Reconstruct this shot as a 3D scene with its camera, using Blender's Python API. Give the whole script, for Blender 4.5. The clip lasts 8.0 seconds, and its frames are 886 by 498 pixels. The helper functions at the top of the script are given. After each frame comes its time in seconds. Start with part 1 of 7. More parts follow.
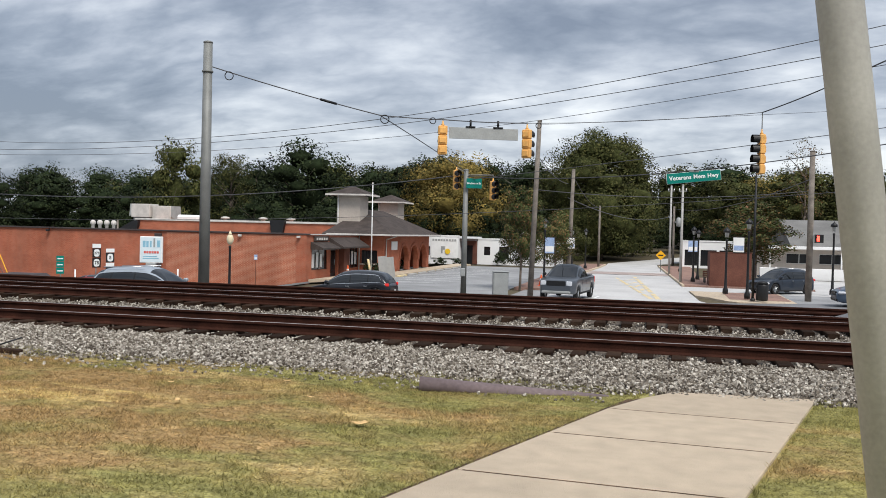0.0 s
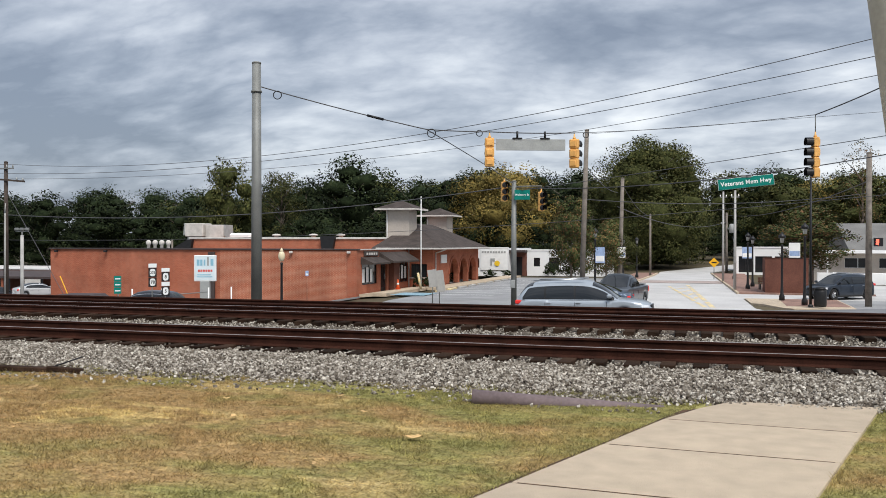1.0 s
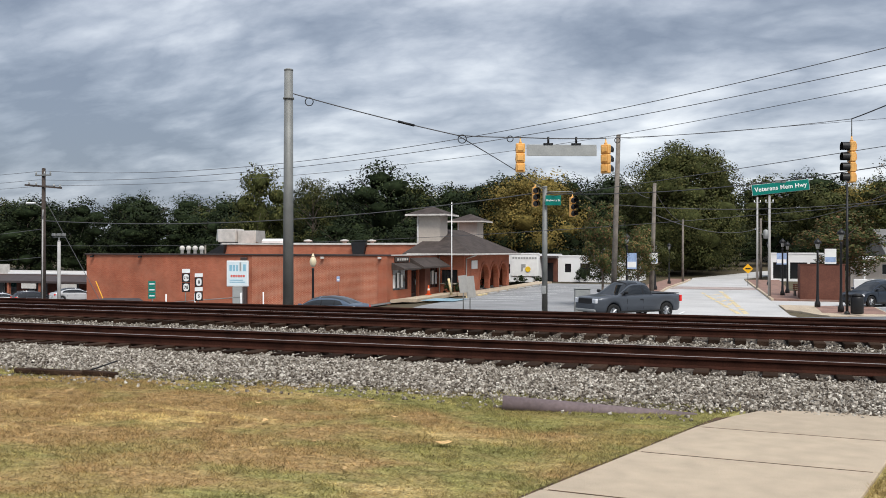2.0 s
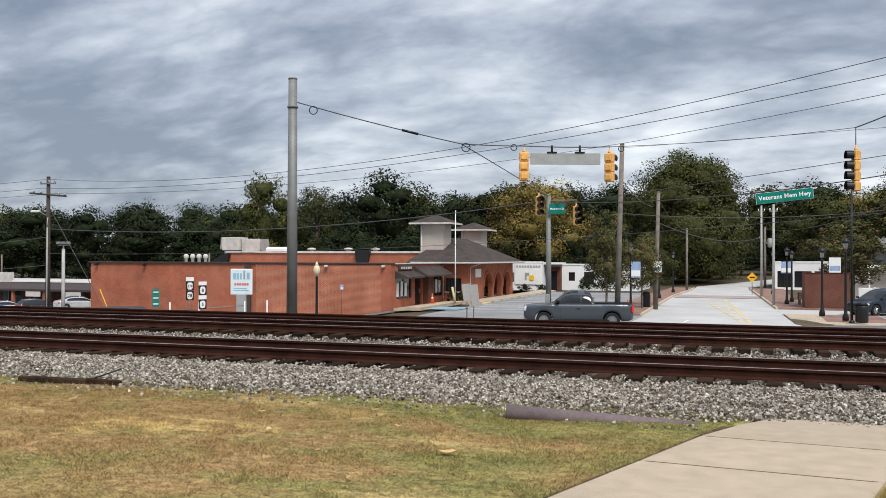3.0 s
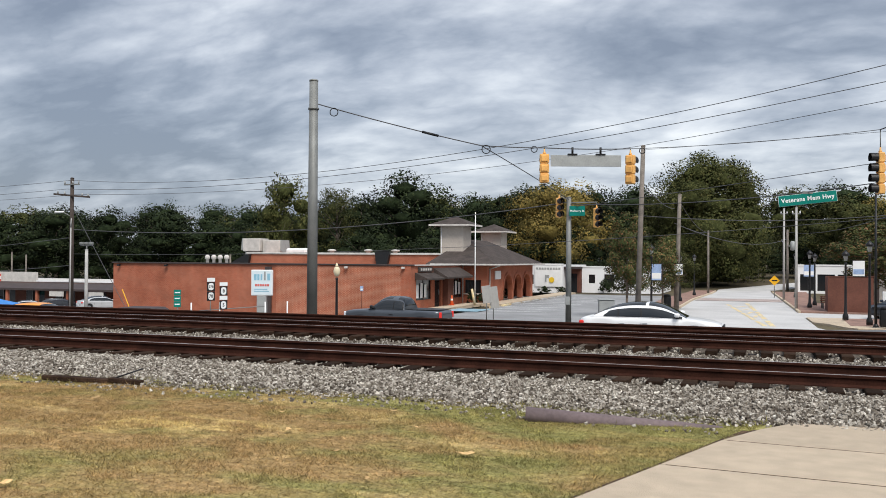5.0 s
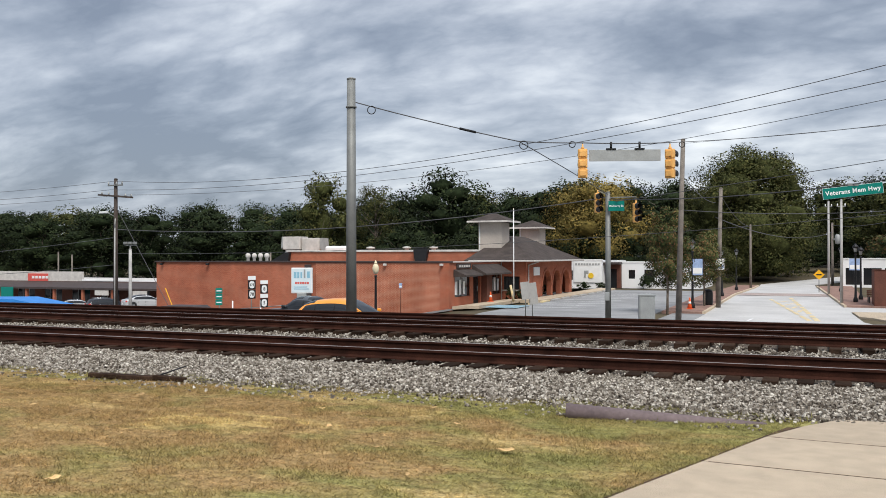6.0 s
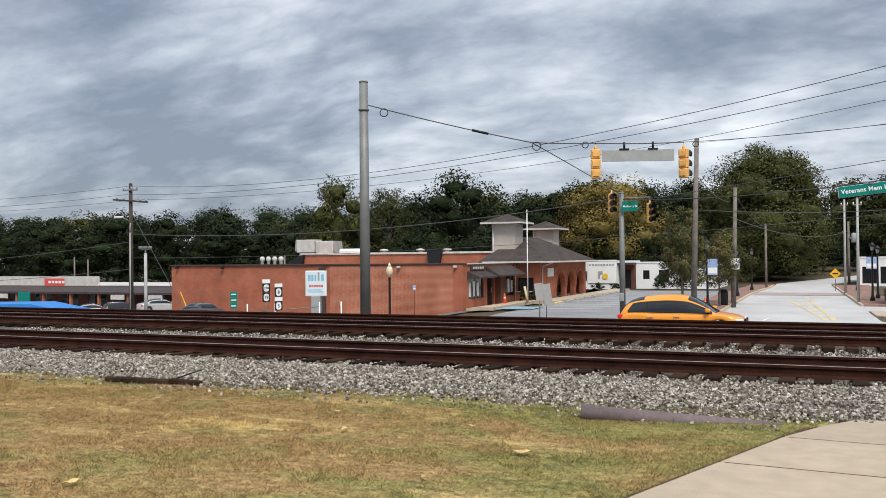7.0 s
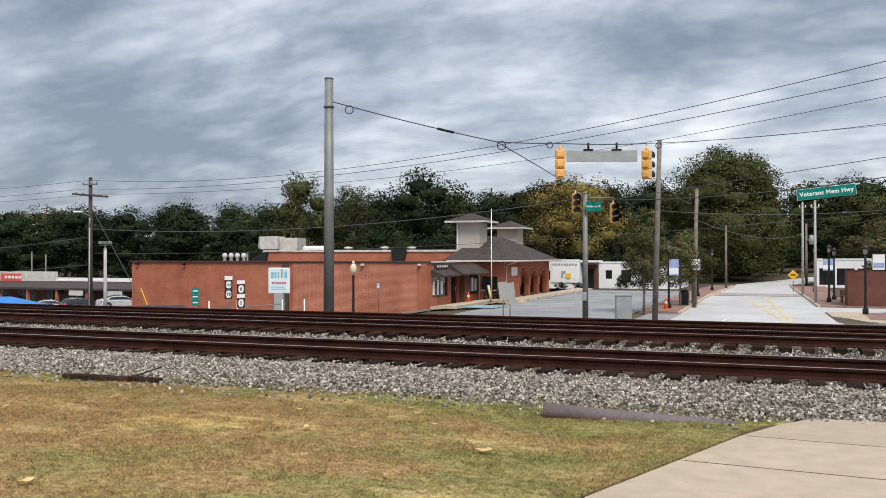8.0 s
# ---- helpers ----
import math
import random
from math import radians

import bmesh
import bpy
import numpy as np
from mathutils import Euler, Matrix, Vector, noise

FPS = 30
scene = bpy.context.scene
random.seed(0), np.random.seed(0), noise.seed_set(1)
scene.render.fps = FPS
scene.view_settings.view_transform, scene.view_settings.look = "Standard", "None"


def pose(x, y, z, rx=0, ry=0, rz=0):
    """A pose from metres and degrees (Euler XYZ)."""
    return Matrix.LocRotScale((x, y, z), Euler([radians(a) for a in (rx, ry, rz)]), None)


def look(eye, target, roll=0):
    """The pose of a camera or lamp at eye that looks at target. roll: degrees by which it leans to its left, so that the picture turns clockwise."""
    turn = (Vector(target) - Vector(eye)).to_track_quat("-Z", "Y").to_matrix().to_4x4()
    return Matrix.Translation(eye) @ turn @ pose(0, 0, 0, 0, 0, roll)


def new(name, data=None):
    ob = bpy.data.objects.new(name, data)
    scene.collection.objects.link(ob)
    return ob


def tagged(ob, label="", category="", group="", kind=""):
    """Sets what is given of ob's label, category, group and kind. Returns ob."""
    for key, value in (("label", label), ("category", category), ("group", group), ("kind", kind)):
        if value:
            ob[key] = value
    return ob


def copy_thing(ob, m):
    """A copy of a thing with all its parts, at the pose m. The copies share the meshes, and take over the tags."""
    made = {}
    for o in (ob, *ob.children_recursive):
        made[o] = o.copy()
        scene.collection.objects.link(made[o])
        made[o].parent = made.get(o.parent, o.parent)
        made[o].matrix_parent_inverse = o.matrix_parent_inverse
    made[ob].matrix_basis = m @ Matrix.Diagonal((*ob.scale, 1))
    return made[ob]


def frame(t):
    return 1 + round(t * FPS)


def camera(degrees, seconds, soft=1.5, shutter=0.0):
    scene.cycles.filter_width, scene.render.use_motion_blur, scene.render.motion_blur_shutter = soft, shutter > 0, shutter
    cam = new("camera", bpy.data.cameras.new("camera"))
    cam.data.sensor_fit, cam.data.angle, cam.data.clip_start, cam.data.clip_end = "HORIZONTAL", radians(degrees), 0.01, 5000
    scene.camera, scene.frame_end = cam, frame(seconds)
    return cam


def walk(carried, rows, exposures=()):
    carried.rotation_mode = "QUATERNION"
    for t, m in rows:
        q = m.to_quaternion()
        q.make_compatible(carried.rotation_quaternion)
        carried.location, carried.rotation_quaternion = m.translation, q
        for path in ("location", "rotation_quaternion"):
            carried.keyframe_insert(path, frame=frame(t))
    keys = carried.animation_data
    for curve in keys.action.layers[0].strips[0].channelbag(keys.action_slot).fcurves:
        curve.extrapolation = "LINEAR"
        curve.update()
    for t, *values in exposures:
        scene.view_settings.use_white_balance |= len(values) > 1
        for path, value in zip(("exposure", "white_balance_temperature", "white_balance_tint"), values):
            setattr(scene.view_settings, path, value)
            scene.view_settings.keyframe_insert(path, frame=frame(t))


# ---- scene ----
cam = camera(53.0, 8.0, soft=0.9)
EYE = (0.0, 0.0, 2.0)
CAM_TURNS = [
    (0.0, 88.852, -1.411, 13.87), (0.5, 89.144, -0.709, 14.546), (1.0, 89.628, -0.076, 17.03),
    (1.5, 89.793, -0.088, 18.538), (3.0, 90.537, -0.155, 19.245), (3.5, 90.765, 0.0, 19.4),
    (4.0, 90.854, -0.058, 19.604), (4.5, 90.787, -0.251, 19.856), (6.0, 90.423, 0.093, 22.992),
    (6.5, 90.46, 0.521, 23.979), (7.0, 90.55, 0.554, 23.87), (7.5, 90.465, 0.394, 22.912),
    (8.0, 90.428, 0.04, 21.566)]
walk(cam, [(t, pose(*EYE, rx, ry, rz)) for t, rx, ry, rz in CAM_TURNS])
scene.view_settings.exposure = 1.08

# ---- sky and sun ----
SUN_AZ, SUN_EL = radians(142), radians(52)   # azimuth clockwise from +y


def sky_world():
    w = bpy.data.worlds.new("sky")
    scene.world = w
    w.use_nodes = True
    nt = w.node_tree
    nt.nodes.clear()
    n, l = nt.nodes.new, nt.links.new
    out, bg = n("ShaderNodeOutputWorld"), n("ShaderNodeBackground")
    sky = n("ShaderNodeTexSky")
    sky.sky_type, sky.sun_disc = "NISHITA", False
    sky.sun_elevation, sky.sun_rotation = SUN_EL, SUN_AZ
    sky.air_density, sky.dust_density = 1.0, 2.0
    tc, sep = n("ShaderNodeTexCoord"), n("ShaderNodeSeparateXYZ")
    l(tc.outputs["Generated"], sep.inputs[0])

    def m(op, a, b=None, clamp=False):
        nd = n("ShaderNodeMath")
        nd.operation, nd.use_clamp = op, clamp
        for i, v in enumerate((a, b)):
            if v is None:
                continue
            if isinstance(v, (int, float)):
                nd.inputs[i].default_value = v
            else:
                l(v, nd.inputs[i])
        return nd.outputs[0]
    # a flat cloud deck: direction divided by height
    zz = m("ADD", m("MAXIMUM", sep.outputs[2], 0.0), 0.34)
    comb = n("ShaderNodeCombineXYZ")
    l(m("DIVIDE", sep.outputs[0], zz), comb.inputs[0])
    l(m("DIVIDE", sep.outputs[1], zz), comb.inputs[1])

    # slow drift bends the deck, so that the rolls curl
    wv, wm, wa = n("ShaderNodeTexNoise"), n("ShaderNodeVectorMath"), n("ShaderNodeVectorMath")
    wv.inputs["Scale"].default_value, wv.inputs["Detail"].default_value = 1.1, 3
    l(comb.outputs[0], wv.inputs["Vector"])
    wm.operation, wa.operation = "SCALE", "ADD"
    wm.inputs["Scale"].default_value = 0.22
    l(wv.outputs["Color"], wm.inputs[0])
    l(comb.outputs[0], wa.inputs[0])
    l(wm.outputs[0], wa.inputs[1])

    def nz(scale, detail, rough, off, sx=1.0, sy=1.0, lac=2.0):
        mp, t = n("ShaderNodeMapping"), n("ShaderNodeTexNoise")
        mp.inputs["Location"].default_value = off
        mp.inputs["Rotation"].default_value = (0, 0, radians(-20))
        mp.inputs["Scale"].default_value = (sx, sy, 1)
        l(wa.outputs[0], mp.inputs[0])
        l(mp.outputs[0], t.inputs["Vector"])
        t.inputs["Scale"].default_value, t.inputs["Detail"].default_value = scale, detail
        t.inputs["Roughness"].default_value, t.inputs["Lacunarity"].default_value = rough, lac
        return t.outputs["Fac"]
    big, rolls = nz(1.15, 2, 0.4, (2.1, 4.4, 0)), nz(3.4, 7, 0.55, (1.0, 2.0, 4.0), 0.75, 1.3)
    puffs = m("ABSOLUTE", m("SUBTRACT", m("MULTIPLY", nz(4.6, 6, 0.52, (7.1, 3.2, 2.0), 0.8, 1.2), 2.0), 1.0))
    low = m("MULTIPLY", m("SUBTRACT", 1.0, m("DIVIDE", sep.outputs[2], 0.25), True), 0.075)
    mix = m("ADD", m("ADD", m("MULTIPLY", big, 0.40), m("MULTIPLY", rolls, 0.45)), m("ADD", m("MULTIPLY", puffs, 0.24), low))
    ramp = n("ShaderNodeValToRGB")
    e = ramp.color_ramp.elements
    e[0].position, e[0].color = 0.375, (0.20, 0.235, 0.30, 1)
    e[1].position, e[1].color = 0.65, (0.82, 0.85, 0.88, 1)
    for p, c in ((0.44, (0.29, 0.33, 0.40, 1)), (0.50, (0.42, 0.46, 0.53, 1)), (0.56, (0.57, 0.61, 0.67, 1))):
        x = e.new(p)
        x.color = c
    l(mix, ramp.inputs[0])
    # a thin share of clear sky behind the deck
    mx = n("ShaderNodeMixRGB")
    mx.blend_type = "ADD"
    mx.inputs[0].default_value = 0.02
    l(ramp.outputs[0], mx.inputs[1])
    l(sky.outputs[0], mx.inputs[2])
    l(mx.outputs[0], bg.inputs[0])
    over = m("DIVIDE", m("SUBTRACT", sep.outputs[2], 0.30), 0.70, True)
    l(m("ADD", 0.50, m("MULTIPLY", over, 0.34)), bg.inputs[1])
    l(bg.outputs[0], out.inputs[0])


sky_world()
sun_data = bpy.data.lights.new("sun", "SUN")
sun_data.energy, sun_data.angle, sun_data.color = 1.5, radians(25), (1.0, 0.96, 0.9)
sun = new("sun", sun_data)
sun.matrix_world = look((math.sin(SUN_AZ) * 50, math.cos(SUN_AZ) * 50, 64), (0, 0, 0))

# ---- materials ----
def mat(name, base, rough=0.8, var=0.25, scale=6.0, fine=60.0, bump=0.25, metal=0.0, spec=0.3, tint=None, rnd=0.0, coat=0.0):
    """Base colour broken by two noise scales, fine relief, and a random shift per object."""
    mt = bpy.data.materials.new(name)
    mt.use_nodes = True
    nt = mt.node_tree
    n, l = nt.nodes.new, nt.links.new
    b = nt.nodes["Principled BSDF"]
    tc = n("ShaderNodeTexCoord")
    a, c = n("ShaderNodeTexNoise"), n("ShaderNodeTexNoise")
    for t, s in ((a, scale), (c, fine)):
        t.inputs["Scale"].default_value, t.inputs["Detail"].default_value = s, 5
        l(tc.outputs["Object"], t.inputs["Vector"])
    ramp = n("ShaderNodeValToRGB")
    lo = tint or tuple(v * (1 - var) for v in base)
    hi = tuple(min(1, v * (1 + var)) for v in base)
    ramp.color_ramp.elements[0].color, ramp.color_ramp.elements[1].color = (*lo, 1), (*hi, 1)
    ramp.color_ramp.elements[0].position, ramp.color_ramp.elements[1].position = 0.3, 0.7
    l(a.outputs["Fac"], ramp.inputs[0])
    mx = n("ShaderNodeMixRGB")
    mx.blend_type = "OVERLAY"
    mx.inputs[0].default_value = min(1, var * 1.6)
    l(ramp.outputs[0], mx.inputs[1])
    l(c.outputs["Fac"], mx.inputs[2])
    col = mx.outputs[0]
    if rnd:
        oi, hs, mr = n("ShaderNodeObjectInfo"), n("ShaderNodeHueSaturation"), n("ShaderNodeMapRange")
        mr.inputs[3].default_value, mr.inputs[4].default_value = 1 - rnd, 1 + rnd
        l(oi.outputs["Random"], mr.inputs[0])
        l(mr.outputs[0], hs.inputs["Value"])
        l(col, hs.inputs["Color"])
        col = hs.outputs[0]
    l(col, b.inputs["Base Color"])
    b.inputs["Roughness"].default_value, b.inputs["Metallic"].default_value = rough, metal
    b.inputs["Specular IOR Level"].default_value, b.inputs["Coat Weight"].default_value = spec, coat
    if bump:
        bp = n("ShaderNodeBump")
        bp.inputs["Strength"].default_value, bp.inputs["Distance"].default_value = bump, 0.02
        l(c.outputs["Fac"], bp.inputs["Height"])
        l(bp.outputs[0], b.inputs["Normal"])
    return mt


def glow(name, color, strength):
    mt = mat(name, color, 0.4, 0.0, bump=0)
    b = mt.node_tree.nodes["Principled BSDF"]
    b.inputs["Emission Color"].default_value = (*color, 1)
    b.inputs["Emission Strength"].default_value = strength
    return mt


def ramp_of(n, stops):
    r = n("ShaderNodeValToRGB")
    e = r.color_ramp.elements
    e[0].position, e[0].color = stops[0][0], (*stops[0][1], 1)
    e[1].position, e[1].color = stops[-1][0], (*stops[-1][1], 1)
    for p, c in stops[1:-1]:
        x = e.new(p)
        x.color = (*c, 1)
    return r


def grass_mat(name, lift=1.0, thin=0.0):
    """Lawn in early autumn: green, straw and rusty brown patches at metre scale, grain at blade scale."""
    mt = bpy.data.materials.new(name)
    mt.use_nodes = True
    nt = mt.node_tree
    n, l = nt.nodes.new, nt.links.new
    b = nt.nodes["Principled BSDF"]
    tc = n("ShaderNodeTexCoord")

    def nz(s, d, off, sx=1.0, sy=1.0, dist=0.0):
        mp, t = n("ShaderNodeMapping"), n("ShaderNodeTexNoise")
        mp.inputs["Location"].default_value, mp.inputs["Scale"].default_value = off, (sx, sy, 0.0)
        l(tc.outputs["Object"], mp.inputs[0])
        l(mp.outputs[0], t.inputs["Vector"])
        t.inputs["Scale"].default_value, t.inputs["Detail"].default_value, t.inputs["Distortion"].default_value = s, d, dist
        return t.outputs["Fac"]
    g = tuple(v * lift for v in (0.215, 0.20, 0.075))
    g2 = tuple(v * lift for v in (0.30, 0.27, 0.10))
    br = tuple(v * lift for v in (0.365, 0.248, 0.115))
    br2 = tuple(v * lift for v in (0.31, 0.215, 0.095))
    st = tuple(v * lift for v in (0.46, 0.35, 0.16))
    green = ramp_of(n, [(0.35, g), (0.65, g2)])
    l(nz(2.2, 4, (0, 0, 0)), green.inputs[0])
    rust = ramp_of(n, [(0.35, br2), (0.65, br)])
    l(nz(5, 4, (4, 2, 0)), rust.inputs[0])
    m1, m2 = n("ShaderNodeMixRGB"), n("ShaderNodeMixRGB")
    # rusty belt: lies some metres from the path and fades towards it
    sep, mr, ad, cl = n("ShaderNodeSeparateXYZ"), n("ShaderNodeMapRange"), n("ShaderNodeMath"), n("ShaderNodeMapRange")
    l(tc.outputs["Object"], sep.inputs[0])
    mr.inputs[1].default_value, mr.inputs[2].default_value = -0.8, -6.5
    mr.inputs[3].default_value, mr.inputs[4].default_value = -0.17, 0.10
    l(sep.outputs[0], mr.inputs[0])
    near, far_, a2, a3 = n("ShaderNodeMapRange"), n("ShaderNodeMapRange"), n("ShaderNodeMath"), n("ShaderNodeMath")
    near.inputs[1].default_value, near.inputs[2].default_value = 5.0, 8.2
    near.inputs[3].default_value, near.inputs[4].default_value = -0.10, 0.07
    far_.inputs[1].default_value, far_.inputs[2].default_value = 10.2, 11.0
    far_.inputs[3].default_value, far_.inputs[4].default_value = 0.0, -0.20
    l(sep.outputs[1], near.inputs[0])
    l(sep.outputs[1], far_.inputs[0])
    l(nz(0.8, 6, (2.0, 5.5, 0), 0.8, 1.5, 0.4), a2.inputs[0])
    l(near.outputs[0], a2.inputs[1])
    l(a2.outputs[0], a3.inputs[0])
    l(far_.outputs[0], a3.inputs[1])
    l(a3.outputs[0], ad.inputs[0])
    l(mr.outputs[0], ad.inputs[1])
    cl.inputs[1].default_value, cl.inputs[2].default_value = 0.39, 0.62
    l(ad.outputs[0], cl.inputs[0])
    l(cl.outputs[0], m1.inputs[0])
    l(green.outputs[0], m1.inputs[1])
    l(rust.outputs[0], m1.inputs[2])
    cs = n("ShaderNodeMapRange")
    cs.inputs[1].default_value, cs.inputs[2].default_value = 0.57, 0.72
    l(nz(0.7, 5, (11.3, 1.4, 0), 0.7, 1.8, 0.3), cs.inputs[0])
    l(cs.outputs[0], m2.inputs[0])
    l(m1.outputs[0], m2.inputs[1])
    m2.inputs[2].default_value = (*st, 1)
    # a worn straw patch, ragged at its rim
    pv, pl_, pm_, ps_, pc_ = n("ShaderNodeMapping"), n("ShaderNodeVectorMath"), n("ShaderNodeMapRange"), n("ShaderNodeMath"), n("ShaderNodeMixRGB")
    pv.inputs["Location"].default_value, pv.inputs["Scale"].default_value = (6.75 * 0.55, -8.85 * 1.05, 0), (0.55, 1.05, 0)
    pv.vector_type = "POINT"
    l(tc.outputs["Object"], pv.inputs[0])
    pl_.operation = "LENGTH"
    l(pv.outputs[0], pl_.inputs[0])
    ps_.operation = "MULTIPLY_ADD"
    l(nz(3.2, 6, (3, 9, 0), 0.6, 1.4, 0.5), ps_.inputs[0])
    ps_.inputs[1].default_value = 2.6
    l(pl_.outputs["Value"], ps_.inputs[2])
    pm_.inputs[1].default_value, pm_.inputs[2].default_value = 1.95, 1.45
    pm_.inputs[3].default_value, pm_.inputs[4].default_value = 0.0, 0.85
    l(ps_.outputs[0], pm_.inputs[0])
    l(pm_.outputs[0], pc_.inputs[0])
    l(m2.outputs[0], pc_.inputs[1])
    pc_.inputs[2].default_value = (st[0] * 1.12, st[1] * 1.12, st[2] * 1.05, 1)
    # tufts a hand wide, some greener, some burnt
    tf, tr2 = n("ShaderNodeMixRGB"), n("ShaderNodeMapRange")
    tr2.inputs[1].default_value, tr2.inputs[2].default_value = 0.33, 0.67
    tr2.inputs[3].default_value, tr2.inputs[4].default_value = 0.22, 0.78
    l(nz(8.5, 6, (6, 1, 0), 0.8, 1.3, 0.3), tr2.inputs[0])
    tf.blend_type, tf.inputs[0].default_value = "OVERLAY", 0.5
    l(pc_.outputs[0], tf.inputs[1])
    l(tr2.outputs[0], tf.inputs[2])
    gr = n("ShaderNodeMixRGB")
    gr.blend_type, gr.inputs[0].default_value = "OVERLAY", 0.9
    l(tf.outputs[0], gr.inputs[1])
    l(nz(38, 6, (0, 0, 0)), gr.inputs[2])
    hs, geo, mv = n("ShaderNodeHueSaturation"), n("ShaderNodeNewGeometry"), n("ShaderNodeMapRange")
    mv.inputs[3].default_value, mv.inputs[4].default_value = 0.6, 1.45
    l(geo.outputs["Random Per Island"], mv.inputs[0])
    l(mv.outputs[0], hs.inputs["Value"])
    l(gr.outputs[0], hs.inputs["Color"])
    l(hs.outputs[0], b.inputs["Base Color"])
    b.inputs["Roughness"].default_value, b.inputs["Specular IOR Level"].default_value = 0.9, 0.1
    if thin:
        tr_, mxs, out = n("ShaderNodeBsdfTranslucent"), n("ShaderNodeMixShader"), nt.nodes["Material Output"]
        l(hs.outputs[0], tr_.inputs["Color"])
        mxs.inputs[0].default_value = thin
        l(b.outputs[0], mxs.inputs[1])
        l(tr_.outputs[0], mxs.inputs[2])
        l(mxs.outputs[0], out.inputs["Surface"])
    return mt


def island_mat(name, stops, rough=0.9, fine=40.0, trans=0.0):
    """Colour that differs from piece to piece of one mesh (stones, leaves)."""
    mt = bpy.data.materials.new(name)
    mt.use_nodes = True
    nt = mt.node_tree
    n, l = nt.nodes.new, nt.links.new
    b = nt.nodes["Principled BSDF"]
    geo, r = n("ShaderNodeNewGeometry"), ramp_of(n, stops)
    l(geo.outputs["Random Per Island"], r.inputs[0])
    tc, nz, mx = n("ShaderNodeTexCoord"), n("ShaderNodeTexNoise"), n("ShaderNodeMixRGB")
    nz.inputs["Scale"].default_value = fine
    l(tc.outputs["Object"], nz.inputs["Vector"])
    mx.blend_type, mx.inputs[0].default_value = "OVERLAY", 0.85
    l(r.outputs[0], mx.inputs[1])
    l(nz.outputs["Fac"], mx.inputs[2])
    oi, hs, mr = n("ShaderNodeObjectInfo"), n("ShaderNodeHueSaturation"), n("ShaderNodeMapRange")
    mr.inputs[3].default_value, mr.inputs[4].default_value = 0.8, 1.2
    l(oi.outputs["Random"], mr.inputs[0])
    l(mr.outputs[0], hs.inputs["Value"])
    l(mx.outputs[0], hs.inputs["Color"])
    l(hs.outputs[0], b.inputs["Base Color"])
    b.inputs["Roughness"].default_value, b.inputs["Specular IOR Level"].default_value = rough, 0.2
    return mt


def brick_mat(name, c1, c2, mortar, axis="xz", scale=1.0):
    """Running bond at true size, on walls too far off for single bricks."""
    mt = bpy.data.materials.new(name)
    mt.use_nodes = True
    nt = mt.node_tree
    n, l = nt.nodes.new, nt.links.new
    b = nt.nodes["Principled BSDF"]
    tc, sep, comb, add = n("ShaderNodeTexCoord"), n("ShaderNodeSeparateXYZ"), n("ShaderNodeCombineXYZ"), n("ShaderNodeMath")
    l(tc.outputs["Object"], sep.inputs[0])
    l(sep.outputs[0], add.inputs[0])
    l(sep.outputs[1], add.inputs[1])
    l(add.outputs[0], comb.inputs[0])
    l(sep.outputs[2], comb.inputs[1])
    bk = n("ShaderNodeTexBrick")
    bk.inputs["Scale"].default_value = 1.0
    bk.inputs["Brick Width"].default_value, bk.inputs["Row Height"].default_value = 0.21 * scale, 0.075 * scale
    bk.inputs["Mortar Size"].default_value, bk.inputs["Mortar Smooth"].default_value = 0.009 * scale, 0.2
    bk.inputs["Color1"].default_value, bk.inputs["Color2"].default_value = (*c1, 1), (*c2, 1)
    bk.inputs["Mortar"].default_value = (*mortar, 1)
    l(comb.outputs[0], bk.inputs["Vector"])
    nz, mx = n("ShaderNodeTexNoise"), n("ShaderNodeMixRGB")
    nz.inputs["Scale"].default_value, nz.inputs["Detail"].default_value = 0.8, 7
    l(tc.outputs["Object"], nz.inputs["Vector"])
    mx.blend_type, mx.inputs[0].default_value = "OVERLAY", 0.45
    l(bk.outputs["Color"], mx.inputs[1])
    l(nz.outputs["Fac"], mx.inputs[2])
    l(mx.outputs[0], b.inputs["Base Color"])
    b.inputs["Roughness"].default_value, b.inputs["Specular IOR Level"].default_value = 0.9, 0.15
    bp = n("ShaderNodeBump")
    bp.inputs["Strength"].default_value, bp.inputs["Distance"].default_value = 0.4, 0.01
    bp.invert = True
    l(bk.outputs["Fac"], bp.inputs["Height"])
    l(bp.outputs[0], b.inputs["Normal"])
    return mt


